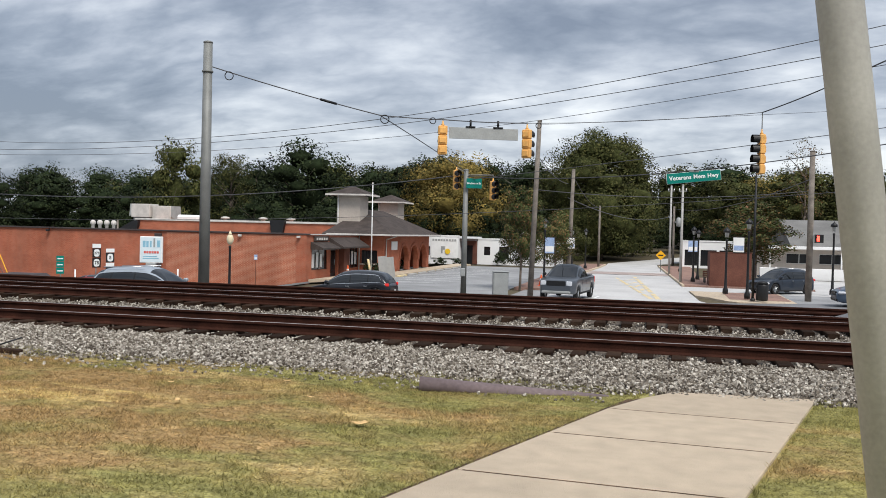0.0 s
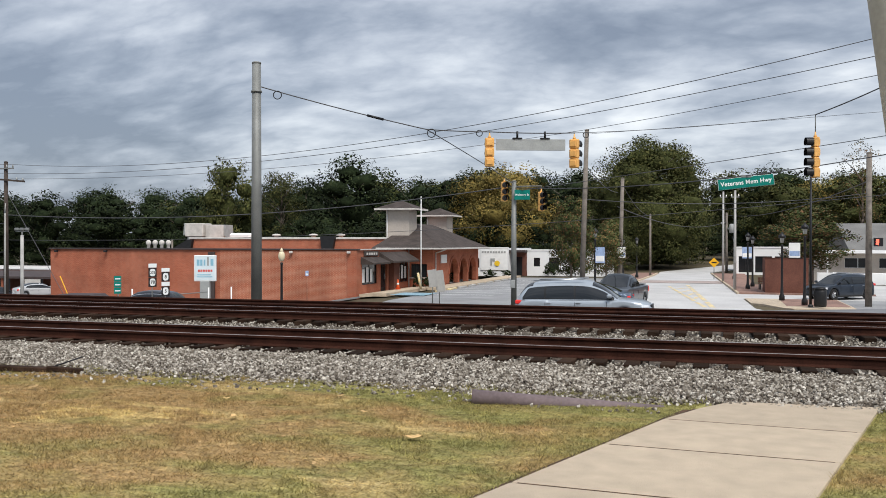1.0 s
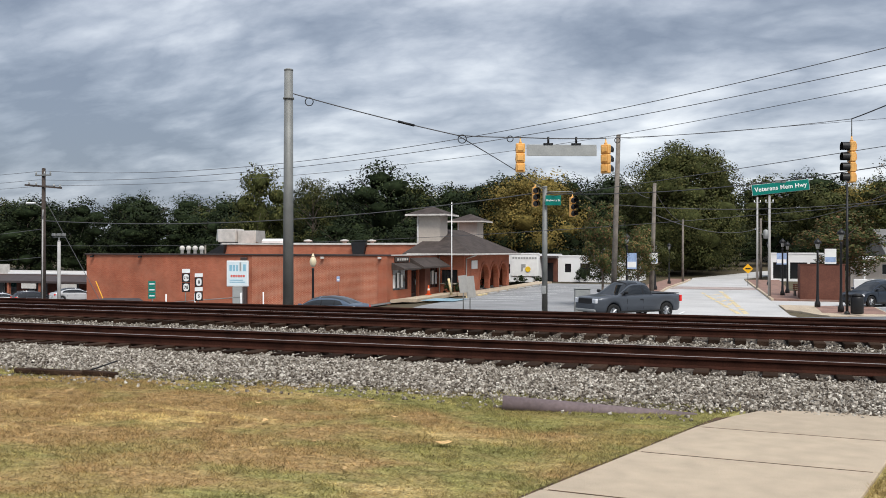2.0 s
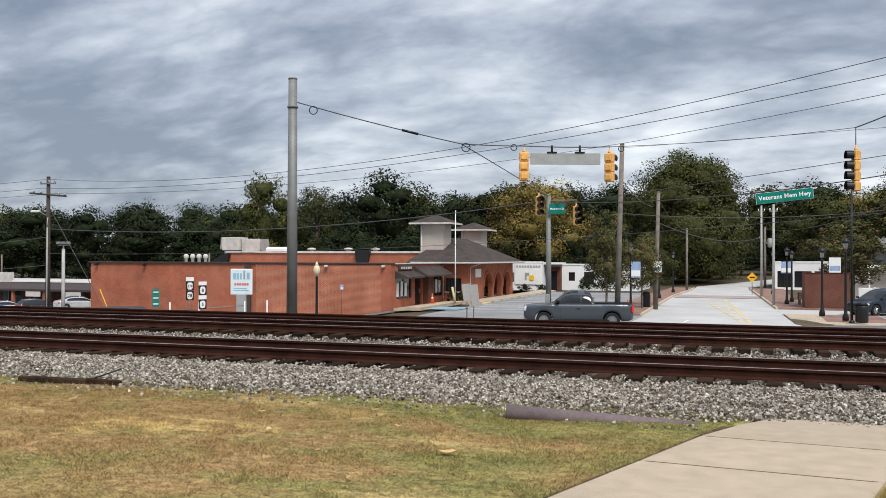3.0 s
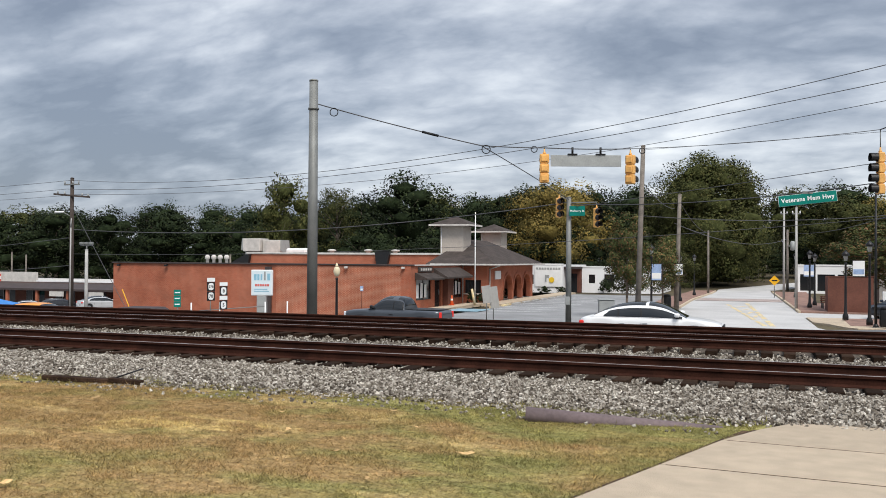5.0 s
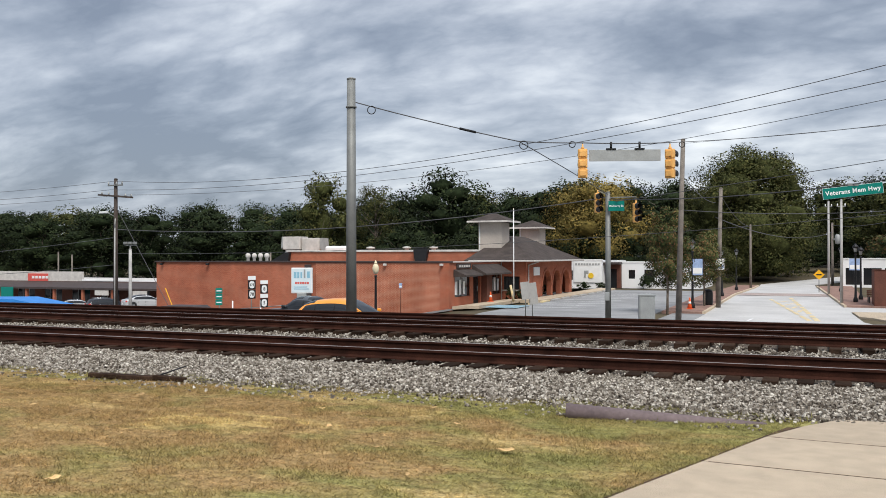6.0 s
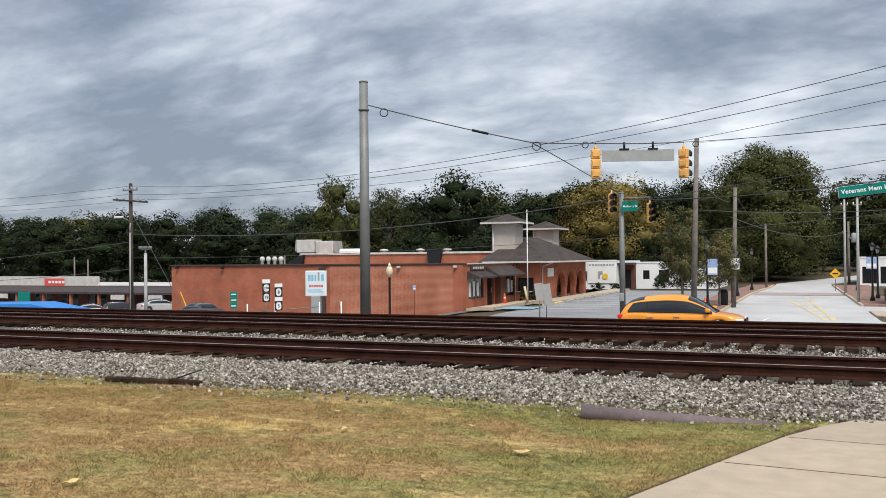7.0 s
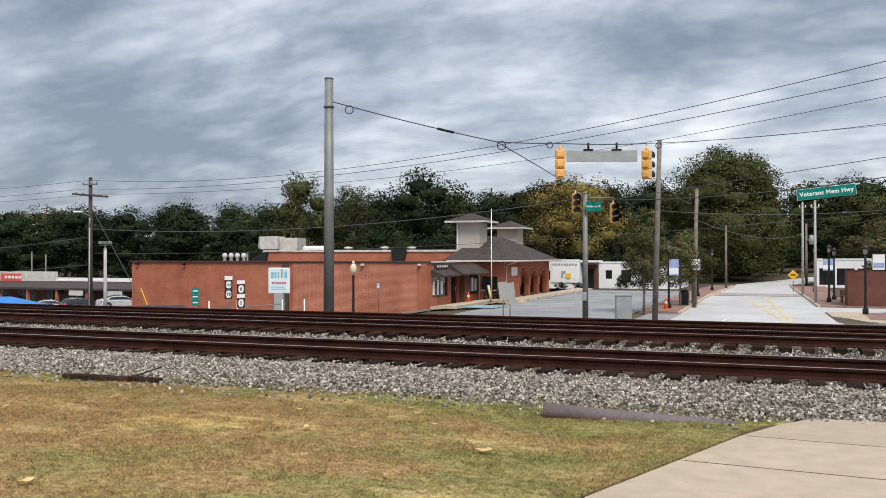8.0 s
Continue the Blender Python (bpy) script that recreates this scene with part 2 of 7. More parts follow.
M = {
    "grass": grass_mat("lawn"), "blade": grass_mat("lawn_blades", 1.2, 0.55),
    "stone": island_mat("ballast_stone", [(0, (0.058, 0.045, 0.034)), (0.38, (0.18, 0.155, 0.124)), (0.8, (0.36, 0.325, 0.275)), (1, (0.56, 0.52, 0.45))]),
    "ballast": mat("ballast_bed", (0.10, 0.08, 0.062), 0.95, 0.5, 9, 45, 1.0),
    "tie": mat("creosoted_timber", (0.030, 0.018, 0.012), 0.95, 0.45, 4, 30, 0.5, spec=0.08, rnd=0.45),
    "rail": mat("rusty_rail_steel", (0.036, 0.013, 0.008), 0.85, 0.4, 3, 40, 0.2, spec=0.12),
    "railtop": mat("worn_rail_head", (0.42, 0.385, 0.36), 0.38, 0.2, 5, 60, 0.03, metal=0.5),
    "concrete": mat("pale_concrete", (0.53, 0.43, 0.315), 0.92, 0.10, 3.5, 110, 0.8, rnd=0.06),
    "conc2": mat("grey_concrete", (0.42, 0.41, 0.39), 0.9, 0.2, 1.0, 20, 0.2),
    "lot": mat("worn_pale_asphalt", (0.27, 0.27, 0.27), 0.92, 0.2, 0.4, 10, 0.2),
    "wiregrey": mat("weathered_grey_wire", (0.085, 0.085, 0.09), 0.7, 0.15, 3, 20, 0.0),
    "asphalt": mat("grey_asphalt", (0.17, 0.17, 0.175), 0.92, 0.22, 0.35, 12, 0.2),
    "roadlight": mat("sun_bleached_road", (0.50, 0.49, 0.475), 0.92, 0.12, 0.3, 9, 0.15),
    "ypaint": mat("yellow_road_paint", (0.62, 0.47, 0.20), 0.8, 0.3, 3, 20, 0.1, tint=(0.50, 0.46, 0.38)),
    "wpaint": mat("white_road_paint", (0.75, 0.75, 0.73), 0.8, 0.2, 3, 20, 0.1),
    "bpaint": mat("blue_kerb_paint", (0.24, 0.37, 0.43), 0.8, 0.2, 3, 20, 0.1),
    "steel": mat("galvanised_steel", (0.22, 0.225, 0.215), 0.6, 0.15, 2.0, 30, 0.08, metal=0.3),
    "palesteel": mat("pale_painted_steel", (0.38, 0.37, 0.35), 0.5, 0.12, 3.0, 50, 0.05),
    "wood": mat("weathered_pole_wood", (0.19, 0.165, 0.14), 0.9, 0.3, 3.0, 30, 0.4),
    "darkwood": mat("dark_pole_wood", (0.065, 0.05, 0.042), 0.9, 0.3, 3.0, 30, 0.4),
    "brick": brick_mat("red_brick", (0.40, 0.122, 0.066), (0.33, 0.094, 0.052), (0.36, 0.18, 0.12)),
    "brick2": brick_mat("lattice_red_brick", (0.41, 0.132, 0.072), (0.34, 0.10, 0.055), (0.55, 0.32, 0.22), scale=1.05),
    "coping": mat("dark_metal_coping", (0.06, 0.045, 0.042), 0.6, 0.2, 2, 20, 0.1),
    "palecoping": mat("pale_metal_coping", (0.55, 0.52, 0.48), 0.6, 0.15, 2, 20, 0.1),
    "shingle": mat("brown_roof_shingle", (0.062, 0.049, 0.043), 0.95, 0.3, 1.5, 14, 0.5),
    "siding": mat("beige_lap_siding", (0.52, 0.46, 0.40), 0.8, 0.1, 0.6, 8, 0.1),
    "whitewall": mat("white_painted_wall", (0.80, 0.80, 0.79), 0.85, 0.06, 0.5, 9, 0.1),
    "white": mat("white_enamel", (0.80, 0.80, 0.78), 0.5, 0.05, 2, 20, 0.03),
    "greymetal": mat("grey_sheet_metal", (0.36, 0.37, 0.36), 0.55, 0.12, 2, 20, 0.06, metal=0.2),
    "black": mat("black_enamel", (0.014, 0.014, 0.015), 0.45, 0.2, 4, 30, 0.05),
    "rubber": mat("black_rubber", (0.018, 0.018, 0.018), 0.85, 0.2, 8, 60, 0.1),
    "yellow": mat("signal_yellow_enamel", (0.80, 0.43, 0.13), 0.5, 0.12, 4, 30, 0.05),
    "signgreen": mat("green_sign_sheeting", (0.0, 0.185, 0.145), 0.4, 0.06, 3, 20, 0.0),
    "signwhite": mat("white_sign_lettering", (0.82, 0.84, 0.82), 0.4, 0.03, 3, 20, 0.0),
    "signyellow": mat("yellow_sign_sheeting", (0.80, 0.42, 0.02), 0.4, 0.06, 3, 20, 0.0),
    "signblue": mat("blue_banner_cloth", (0.30, 0.40, 0.60), 0.7, 0.2, 3, 20, 0.05),
    "paleblue": mat("pale_blue_sign_face", (0.66, 0.75, 0.78), 0.5, 0.05, 2, 20, 0.0),
    "skyblue": mat("pale_blue_print", (0.25, 0.48, 0.60), 0.6, 0.1, 3, 20, 0.0),
    "redprint": mat("red_print", (0.62, 0.10, 0.08), 0.6, 0.1, 3, 20, 0.0),
    "tarp": mat("bright_blue_tarpaulin", (0.035, 0.22, 0.60), 0.5, 0.12, 2, 15, 0.1),
    "gold": mat("gold_print", (0.80, 0.52, 0.03), 0.6, 0.05, 3, 20, 0.0),
    "bulbglass": mat("cream_lamp_glass", (0.72, 0.62, 0.42), 0.25, 0.05, 3, 20, 0.0),
    "bark": mat("grey_brown_bark", (0.12, 0.095, 0.075), 0.95, 0.35, 4, 25, 0.6),
    "paver": mat("red_brick_paving", (0.27, 0.165, 0.13), 0.9, 0.25, 1.5, 18, 0.3),
    "table": mat("worn_pink_paving", (0.38, 0.31, 0.28), 0.9, 0.2, 1.0, 12, 0.2),
    "soil": mat("bare_soil", (0.20, 0.15, 0.10), 0.95, 0.35, 1.2, 14, 0.5),
    "greyroof": mat("grey_sheet_roof", (0.17, 0.165, 0.155), 0.8, 0.2, 0.6, 10, 0.2),
    "far": mat("far_grass_and_scrub", (0.085, 0.068, 0.038), 0.95, 0.35, 0.15, 3, 0.3),
    "mulch": mat("brown_brick_screen", (0.13, 0.052, 0.036), 0.9, 0.2, 1.0, 14, 0.3),
    "edge_soil": mat("dark_edge_soil", (0.085, 0.05, 0.03), 0.95, 0.4, 6, 40, 0.6),
    "pipe": mat("rusty_purple_pipe", (0.165, 0.125, 0.125), 0.75, 0.2, 3, 25, 0.15),
    "orangecone": mat("orange_plastic", (0.75, 0.12, 0.03), 0.6, 0.1, 3, 20, 0.0),
}
LEAF = {
    "dark": island_mat("dark_green_leaves", [(0, (0.011, 0.019, 0.008)), (0.6, (0.021, 0.032, 0.011)), (1, (0.036, 0.047, 0.017))], fine=0.5),
    "olive": island_mat("olive_green_leaves", [(0, (0.034, 0.042, 0.012)), (0.6, (0.060, 0.066, 0.020)), (1, (0.096, 0.090, 0.029))], fine=0.5),
    "gold": island_mat("golden_autumn_leaves", [(0, (0.132, 0.111, 0.033)), (0.6, (0.216, 0.164, 0.044)), (1, (0.307, 0.211, 0.058))], fine=0.5),
    "mixed": island_mat("green_and_rust_leaves", [(0, (0.045, 0.066, 0.021)), (0.55, (0.082, 0.098, 0.033)), (0.8, (0.148, 0.102, 0.041)), (1, (0.230, 0.115, 0.057))], fine=0.5),
    "rust": island_mat("rusty_autumn_leaves", [(0, (0.038, 0.035, 0.014)), (0.6, (0.083, 0.073, 0.027)), (1, (0.172, 0.083, 0.038))], fine=0.5),
    # core colours: shade inside the crowns, put into the colour
    "core2": mat("olive_core_shade", (0.045, 0.05, 0.018), 1.0, 0.5, 0.8, 4, 0.3, spec=0.05),
    "core3": mat("gold_core_shade", (0.13, 0.10, 0.03), 1.0, 0.5, 0.8, 4, 0.3, spec=0.05),
    "core": mat("green_core_shade", (0.018, 0.026, 0.012), 1.0, 0.5, 0.8, 4, 0.3, spec=0.05),
}


def glass_mat(name, tintc, rough=0.06):
    mt = bpy.data.materials.new(name)
    mt.use_nodes = True
    b = mt.node_tree.nodes["Principled BSDF"]
    b.inputs["Base Color"].default_value = (*tintc, 1)
    b.inputs["Roughness"].default_value, b.inputs["IOR"].default_value = rough, 1.5
    b.inputs["Specular IOR Level"].default_value = 0.6
    return mt


M["glass"] = glass_mat("dark_window_glass", (0.016, 0.018, 0.020))
M["carglass"] = glass_mat("tinted_car_glass", (0.012, 0.014, 0.016), 0.03)
M["lens"] = glass_mat("dark_signal_lens", (0.02, 0.012, 0.01), 0.2)
M["redlens"] = glow("red_lamp_lens", (0.60, 0.03, 0.025), 0.12)
M["redsignal"] = glow("lit_red_signal", (1.0, 0.05, 0.03), 2.5)
M["headlamp"] = mat("clear_headlamp", (0.62, 0.64, 0.67), 0.12, 0.1, 9, 40, 0.0, coat=0.6)
M["chrome"] = mat("bright_alloy", (0.50, 0.51, 0.52), 0.3, 0.1, 6, 40, 0.0, metal=0.9)


def paint(name, c, flake=0.3):
    mt = mat(name, c, 0.32, 0.06, 0.8, 200, 0.0, metal=flake * 0.7, coat=0.5)
    return mt

# ---- mesh tools ----
def part(name, bm, material, parent=None, label="", loc=None):
    me = bpy.data.meshes.new(name)
    bm.to_mesh(me)
    bm.free()
    for mm in (material if isinstance(material, (list, tuple)) else (material,)):
        me.materials.append(mm)
    ob = new(name, me)
    if parent is not None:
        ob.parent = parent
    if loc:
        ob.location = loc
    if label:
        ob["label"] = label
    return ob


def thing(name, label, category, loc=(0, 0, 0), rz=0.0, group="", kind=""):
    ob = new(name)
    ob.matrix_basis = pose(*loc, 0, 0, rz)
    return tagged(ob, label, category, group, kind)


def box(bm, c, s, bevel=0.0, rot=None, mi=0):
    r = bmesh.ops.create_cube(bm, size=1.0)
    vs = r["verts"]
    bmesh.ops.scale(bm, vec=s, verts=vs)
    if bevel:
        es = list({e for v in vs for e in v.link_edges})
        rb = bmesh.ops.bevel(bm, geom=es, offset=bevel, segments=1, affect="EDGES")
        vs = list({v for f in rb["faces"] for v in f.verts} | {v for v in vs if v.is_valid})
    if rot is not None:
        bmesh.ops.transform(bm, matrix=rot, verts=vs)
    bmesh.ops.translate(bm, vec=c, verts=vs)
    if mi:
        for f in {f for v in vs for f in v.link_faces}:
            f.material_index = mi
    return vs


def bx(x0, x1, y0, y1, z0, z1, bevel=0.0):
    bm = bmesh.new()
    box(bm, ((x0 + x1) / 2, (y0 + y1) / 2, (z0 + z1) / 2), (x1 - x0, y1 - y0, z1 - z0), bevel)
    return bm


def tube(bm, a, b, r0, r1=None, seg=12, caps=True):
    a, b = Vector(a), Vector(b)
    d = b - a
    r1 = r0 if r1 is None else r1
    m = Matrix.Translation((a + b) / 2) @ d.to_track_quat("Z", "Y").to_matrix().to_4x4()
    vs = bmesh.ops.create_cone(bm, cap_ends=caps, segments=seg, radius1=r0, radius2=max(r1, 1e-4), depth=d.length, matrix=m)["verts"]
    for f in {f for v in vs for f in v.link_faces}:
        f.smooth = len(f.verts) == 4
    return vs


def rod(a, b, r0, r1=None, seg=12):
    bm = bmesh.new()
    tube(bm, a, b, r0, r1, seg)
    return bm


def lathe(profile, seg=16, at=(0, 0, 0)):
    """Turned body from (radius, height) rings."""
    bm = bmesh.new()
    rings = []
    for r, z in profile:
        rings.append([bm.verts.new((at[0] + r * math.cos(2 * math.pi * i / seg), at[1] + r * math.sin(2 * math.pi * i / seg), at[2] + z)) for i in range(seg)])
    for p, q in zip(rings, rings[1:]):
        for i in range(seg):
            bm.faces.new((p[i], p[(i + 1) % seg], q[(i + 1) % seg], q[i]))
    bm.faces.new(rings[0][::-1])
    bm.faces.new(rings[-1])
    for f in bm.faces:
        f.smooth = True
    return bm


def prism(poly, y0, y1, plane="xz"):
    """A closed outline in x, z pushed from y0 to y1 (or y, z from x0 to x1; or x, y from z0 to z1)."""
    bm = bmesh.new()

    def at(p, q):
        return {"xz": (p[0], q, p[1]), "yz": (q, p[0], p[1]), "xy": (p[0], p[1], q)}[plane]
    a = [bm.verts.new(at(p, y0)) for p in poly]
    b = [bm.verts.new(at(p, y1)) for p in poly]
    k = len(poly)
    bm.faces.new(a)
    bm.faces.new(b[::-1])
    for i in range(k):
        bm.faces.new((a[i], b[i], b[(i + 1) % k], a[(i + 1) % k]))
    bmesh.ops.recalc_face_normals(bm, faces=bm.faces)
    return bm


def words(name, text, size, material, parent, m, label="", align="CENTER", thick=0.004):
    cu = bpy.data.curves.new(name, "FONT")
    cu.offset = size * 0.02
    cu.space_character = 1.08
    cu.body, cu.size, cu.align_x, cu.align_y, cu.extrude = text, size, align, "CENTER", thick
    cu.materials.append(material)
    ob = new(name, cu)
    if parent is not None:
        ob.parent = parent
    ob.matrix_basis = m
    if label:
        ob["label"] = label
    return ob


def cable(a, b, sag, r=0.018, name="utility_cable", label="dark grey overhead utility cable between two poles", mt=None, n=20, group="overhead cables"):
    """A hanging wire as a thin tube."""
    a, b = Vector(a), Vector(b)
    cu = bpy.data.curves.new(name, "CURVE")
    cu.dimensions, cu.bevel_depth, cu.bevel_resolution = "3D", r, 1
    s = cu.splines.new("POLY")
    s.points.add(n)
    for i in range(n + 1):
        u = i / n
        p = a.lerp(b, u) - Vector((0, 0, sag * 4 * u * (1 - u)))
        s.points[i].co = (*p, 1)
    cu.materials.append(mt or M["wiregrey"])
    return tagged(new(name, cu), label, "cable", group)


def from_arrays(name, verts, faces, material, smooth=False):
    me = bpy.data.meshes.new(name)
    me.from_pydata(verts, [], faces)
    me.materials.append(material)
    if smooth:
        me.polygons.foreach_set("use_smooth", [True] * len(me.polygons))
    return new(name, me)


def ground_z(x, y):
    """Height of the land: lawn and railway bank, the highway dip beyond, the flat blocks, the rise at the end of the street."""
    across = max(28.0, min(46.0, y)) - 33.0
    road = -0.95 + (0.028 + 0.001 * across) * max(-85.0, min(15.0, x)) - 0.022 * across
    if y <= 26.0:
        return -0.02
    if y < 30.0:
        u = (y - 26.0) / 4.0
        return -0.02 * (1 - u) + road * u
    u = max(0.0, min(1.0, (y - 44.0) / 8.0))
    z = road * (1 - u) + (-1.6 - 0.65 * max(0.0, min(1.0, (-x - 23.0) / 4.0)) - 2.0 * max(0.0, min(1.0, (-x - 50.0) / 25.0))) * u
    if y > 108:
        z += 0.032 * (min(y, 230.0) - 108)
    return z

# ---- the land ----
def land():
    xs = [-900, -500, -300, -200, -150, -120] + list(range(-100, 61, 5)) + [80, 120, 200, 300, 500, 900]
    ys = [-80, -30, 0, 10, 20, 26] + [27 + i for i in range(0, 30)] + list(range(58, 112, 6)) + [112, 125, 140, 160, 190, 230, 300, 450, 700, 1500]
    v = [(x, y, ground_z(x, y) - 0.06) for y in ys for x in xs]
    k = len(xs)
    f = [(j * k + i, j * k + i + 1, (j + 1) * k + i + 1, (j + 1) * k + i) for j in range(len(ys) - 1) for i in range(k - 1)]
    return tagged(from_arrays("ground", v, f, M["far"]), "scrubby grass and soil reaching to the woods", "ground", kind="structure")


def sheet(name, x0, x1, y0, y1, lift, material, label, cat, nx=16, ny=10, parent=None, skew=0.0):
    """A thin strip laid over the land, with a skirt."""
    v, f = [], []
    for j in range(ny + 1):
        for i in range(nx + 1):
            x, y = x0 + (x1 - x0) * i / nx, y0 + (y1 - y0) * j / ny
            x += skew * (y - y0)
            v.append((x, y, ground_z(x, y) + lift))
    f = [(j * (nx + 1) + i, j * (nx + 1) + i + 1, (j + 1) * (nx + 1) + i + 1, (j + 1) * (nx + 1) + i) for j in range(ny) for i in range(nx)]
    rim = [i for i in range(nx + 1)] + [j * (nx + 1) + nx for j in range(1, ny + 1)] + [ny * (nx + 1) + i for i in range(nx - 1, -1, -1)] + [j * (nx + 1) for j in range(ny - 1, 0, -1)]
    base = len(v)
    v += [(v[i][0], v[i][1], v[i][2] - max(0.12, lift + 0.08)) for i in rim]
    f += [(rim[i], base + i, base + (i + 1) % len(rim), rim[(i + 1) % len(rim)]) for i in range(len(rim))]
    ob = from_arrays(name, v, f, material)
    if parent is not None:
        ob.parent = parent
        return ob
    return tagged(ob, label, cat, kind="structure")


def strip(name, left, right, y0, y1, lift, material, label, cat, nx=6, ny=20):
    """A sheet whose two sides follow curves x = left(y) and x = right(y)."""
    ob = sheet(name, 0.0, 1.0, y0, y1, lift, material, label, cat, nx, ny)
    for v in ob.data.vertices:
        dz = v.co.z - ground_z(v.co.x, v.co.y)
        a, b = left(v.co.y), right(v.co.y)
        v.co.x = a + (b - a) * v.co.x
        v.co.z = ground_z(v.co.x, v.co.y) + dz
    return ob


def street_l(y):
    return -6.45 - 0.5 * max(0.0, min(1.0, (y - 54) / 28)) + 0.5 * max(0.0, min(1.0, (y - 84) / 18))


def street_r(y):
    return 2.25 - 0.046 * (y - 50) if y > 50 else 2.25


land()
lawn = sheet("lawn", -45, 25, -20, 11.75, 0.02, M["grass"], "patchy autumn lawn, green with brown and straw areas", "lawn", 40, 20)
highway = sheet("highway", -160, 110, 30.0, 46.0, 0.0, M["asphalt"], "grey asphalt highway beyond the railway", "road", 90, 12)
street = strip("street", street_l, street_r, 46.0, 89.0, 0.004, M["roadlight"], "pale sun-bleached side street running away uphill", "road", 6, 40)
upper = strip("street_upper", street_l, street_r, 89.02, 112.0, 0.004, M["roadlight"], "narrower upper part of the pale street", "road", 6, 16)
bend = sheet("street_bend", -6.4, -0.4, 112.02, 150.0, 0.004, M["roadlight"], "far end of the pale street bending uphill", "road", 6, 20, skew=0.5)
car_park = sheet("car_park", -19.7, -9.4, 48.5, 92.0, 0.0, M["lot"], "grey asphalt car park beside the brick building", "car park", 8, 20)
forecourt = sheet("forecourt", -49.5, -23.4, 46.02, 56.9, 0.0, M["lot"], "grey asphalt strip before the brick wall", "car park", 14, 8)
left_lot = sheet("left_car_park", -120, -49.6, 47.5, 79.0, 0.0, M["lot"], "grey asphalt car park before the shops", "car park", 16, 12)
right_lot = sheet("right_car_park", 10.6, 70, 66.1, 84.0, 0.0, M["roadlight"], "pale concrete forecourt", "car park", 12, 10)

# footways with raised kerbs
walk_w = strip("pavement_west", lambda y: street_l(y) - 2.6, lambda y: street_l(y) - 0.17, 56.2, 108.0, 0.14, M["paver"], "red-brown brick footway beside the street", "pavement", 3, 40)
kerb_w = strip("kerb_west", lambda y: street_l(y) - 0.165, street_l, 56.2, 108.0, 0.15, M["concrete"], "pale concrete kerb of the street", "kerb", 1, 40)
walk_e = strip("pavement_east", lambda y: street_r(y) + 0.17, lambda y: 3.25, 66.6, 108.0, 0.14, M["paver"], "red-brown brick footway beside the street", "pavement", 3, 40)
kerb_e = strip("kerb_east", street_r, lambda y: street_r(y) + 0.165, 66.6, 108.0, 0.15, M["concrete"], "pale concrete kerb of the street", "kerb", 1, 40)
plaza = sheet("brick_plaza", 3.26, 10.5, 66.6, 80.0, 0.13, M["paver"], "red-brown brick paved plaza", "pavement", 6, 8)
driveway = strip("driveway", lambda y: street_r(y), lambda y: 12.0, 61.0, 66.55, 0.01, M["roadlight"], "pale driveway apron crossing the footway", "road", 6, 4)
street_apron = strip("street_apron", lambda y: -8.4, lambda y: -6.46, 46.02, 56.1, 0.012, M["lot"], "worn asphalt at the mouth of the street", "road", 3, 6)
walk_c = strip("pavement_corner", lambda y: street_r(y) + 0.1 + 0.02 * (61 - y) ** 2 * (y < 56), lambda y: 7.4, 51.5, 60.95, 0.05, M["concrete"], "pale concrete corner with a ramp", "pavement", 8, 10)
corner_bricks = strip("corner_brickwork", lambda y: 3.9, lambda y: 7.3, 54.0, 60.8, 0.056, M["paver"], "red-brown brick paving let into the corner", "pavement", 4, 6)
side_lot = sheet("side_road", 7.5, 60.0, 50.0, 66.0, 0.006, M["lot"], "worn asphalt beside the corner", "road", 12, 6)
walk_b2 = sheet("pavement_arcade", -21.5, -19.8, 66.0, 93.0, 0.15, M["concrete"], "raised concrete walkway before the arcade", "pavement", 2, 12)
walk_b = sheet("pavement_building", -23.6, -21.6, 57.2, 67.8, 0.15, M["concrete"], "raised concrete walkway along the brick building", "pavement", 2, 16)


def flat_mark(name, pts, lift, material, parent):
    bm = bmesh.new()
    bm.faces.new([bm.verts.new((x, y, ground_z(x, y) + lift)) for x, y in pts])
    return part(name, bm, material, parent)


# worn yellow lines and a stop bar on the street
for (xa, ya), (xb, yb), w in (((-0.62, 52.0), (-3.85, 77.0), 0.26), ((-0.25, 52.0), (-2.45, 80.0), 0.30)):
    for k in range(9):
        p, q = (k + 0.04) / 9, (k + 0.90 - 0.25 * (k % 3 == 1)) / 9
        x0, y0, x1, y1 = xa + (xb - xa) * p, ya + (yb - ya) * p, xa + (xb - xa) * q, ya + (yb - ya) * q
        flat_mark("yellow_line", [(x0, y0), (x0 + w, y0), (x1 + w, y1), (x1, y1)], 0.014, M["ypaint"], street)
for k in range(4):
    y0 = 60 + k * 4.2
    x0, x1 = -0.62 - 3.23 * (y0 - 52) / 25, -0.25 - 2.2 * (y0 + 2.2 - 52) / 28
    flat_mark("yellow_hatch", [(x0 + 0.3, y0), (x0 + 0.55, y0), (x1, y0 + 2.2), (x1 - 0.25, y0 + 2.2)], 0.012, M["ypaint"], street)
flat_mark("white_dash", [(-3.7, 50.2), (-3.55, 50.2), (-3.45, 53.0), (-3.6, 53.0)], 0.014, M["wpaint"], street)
# a raised brick-red crossing table far up the street
flat_mark("crossing_table", [(-6.8, 83), (0.65, 83), (0.4, 88.5), (-6.8, 88.5)], 0.03, M["table"], street)
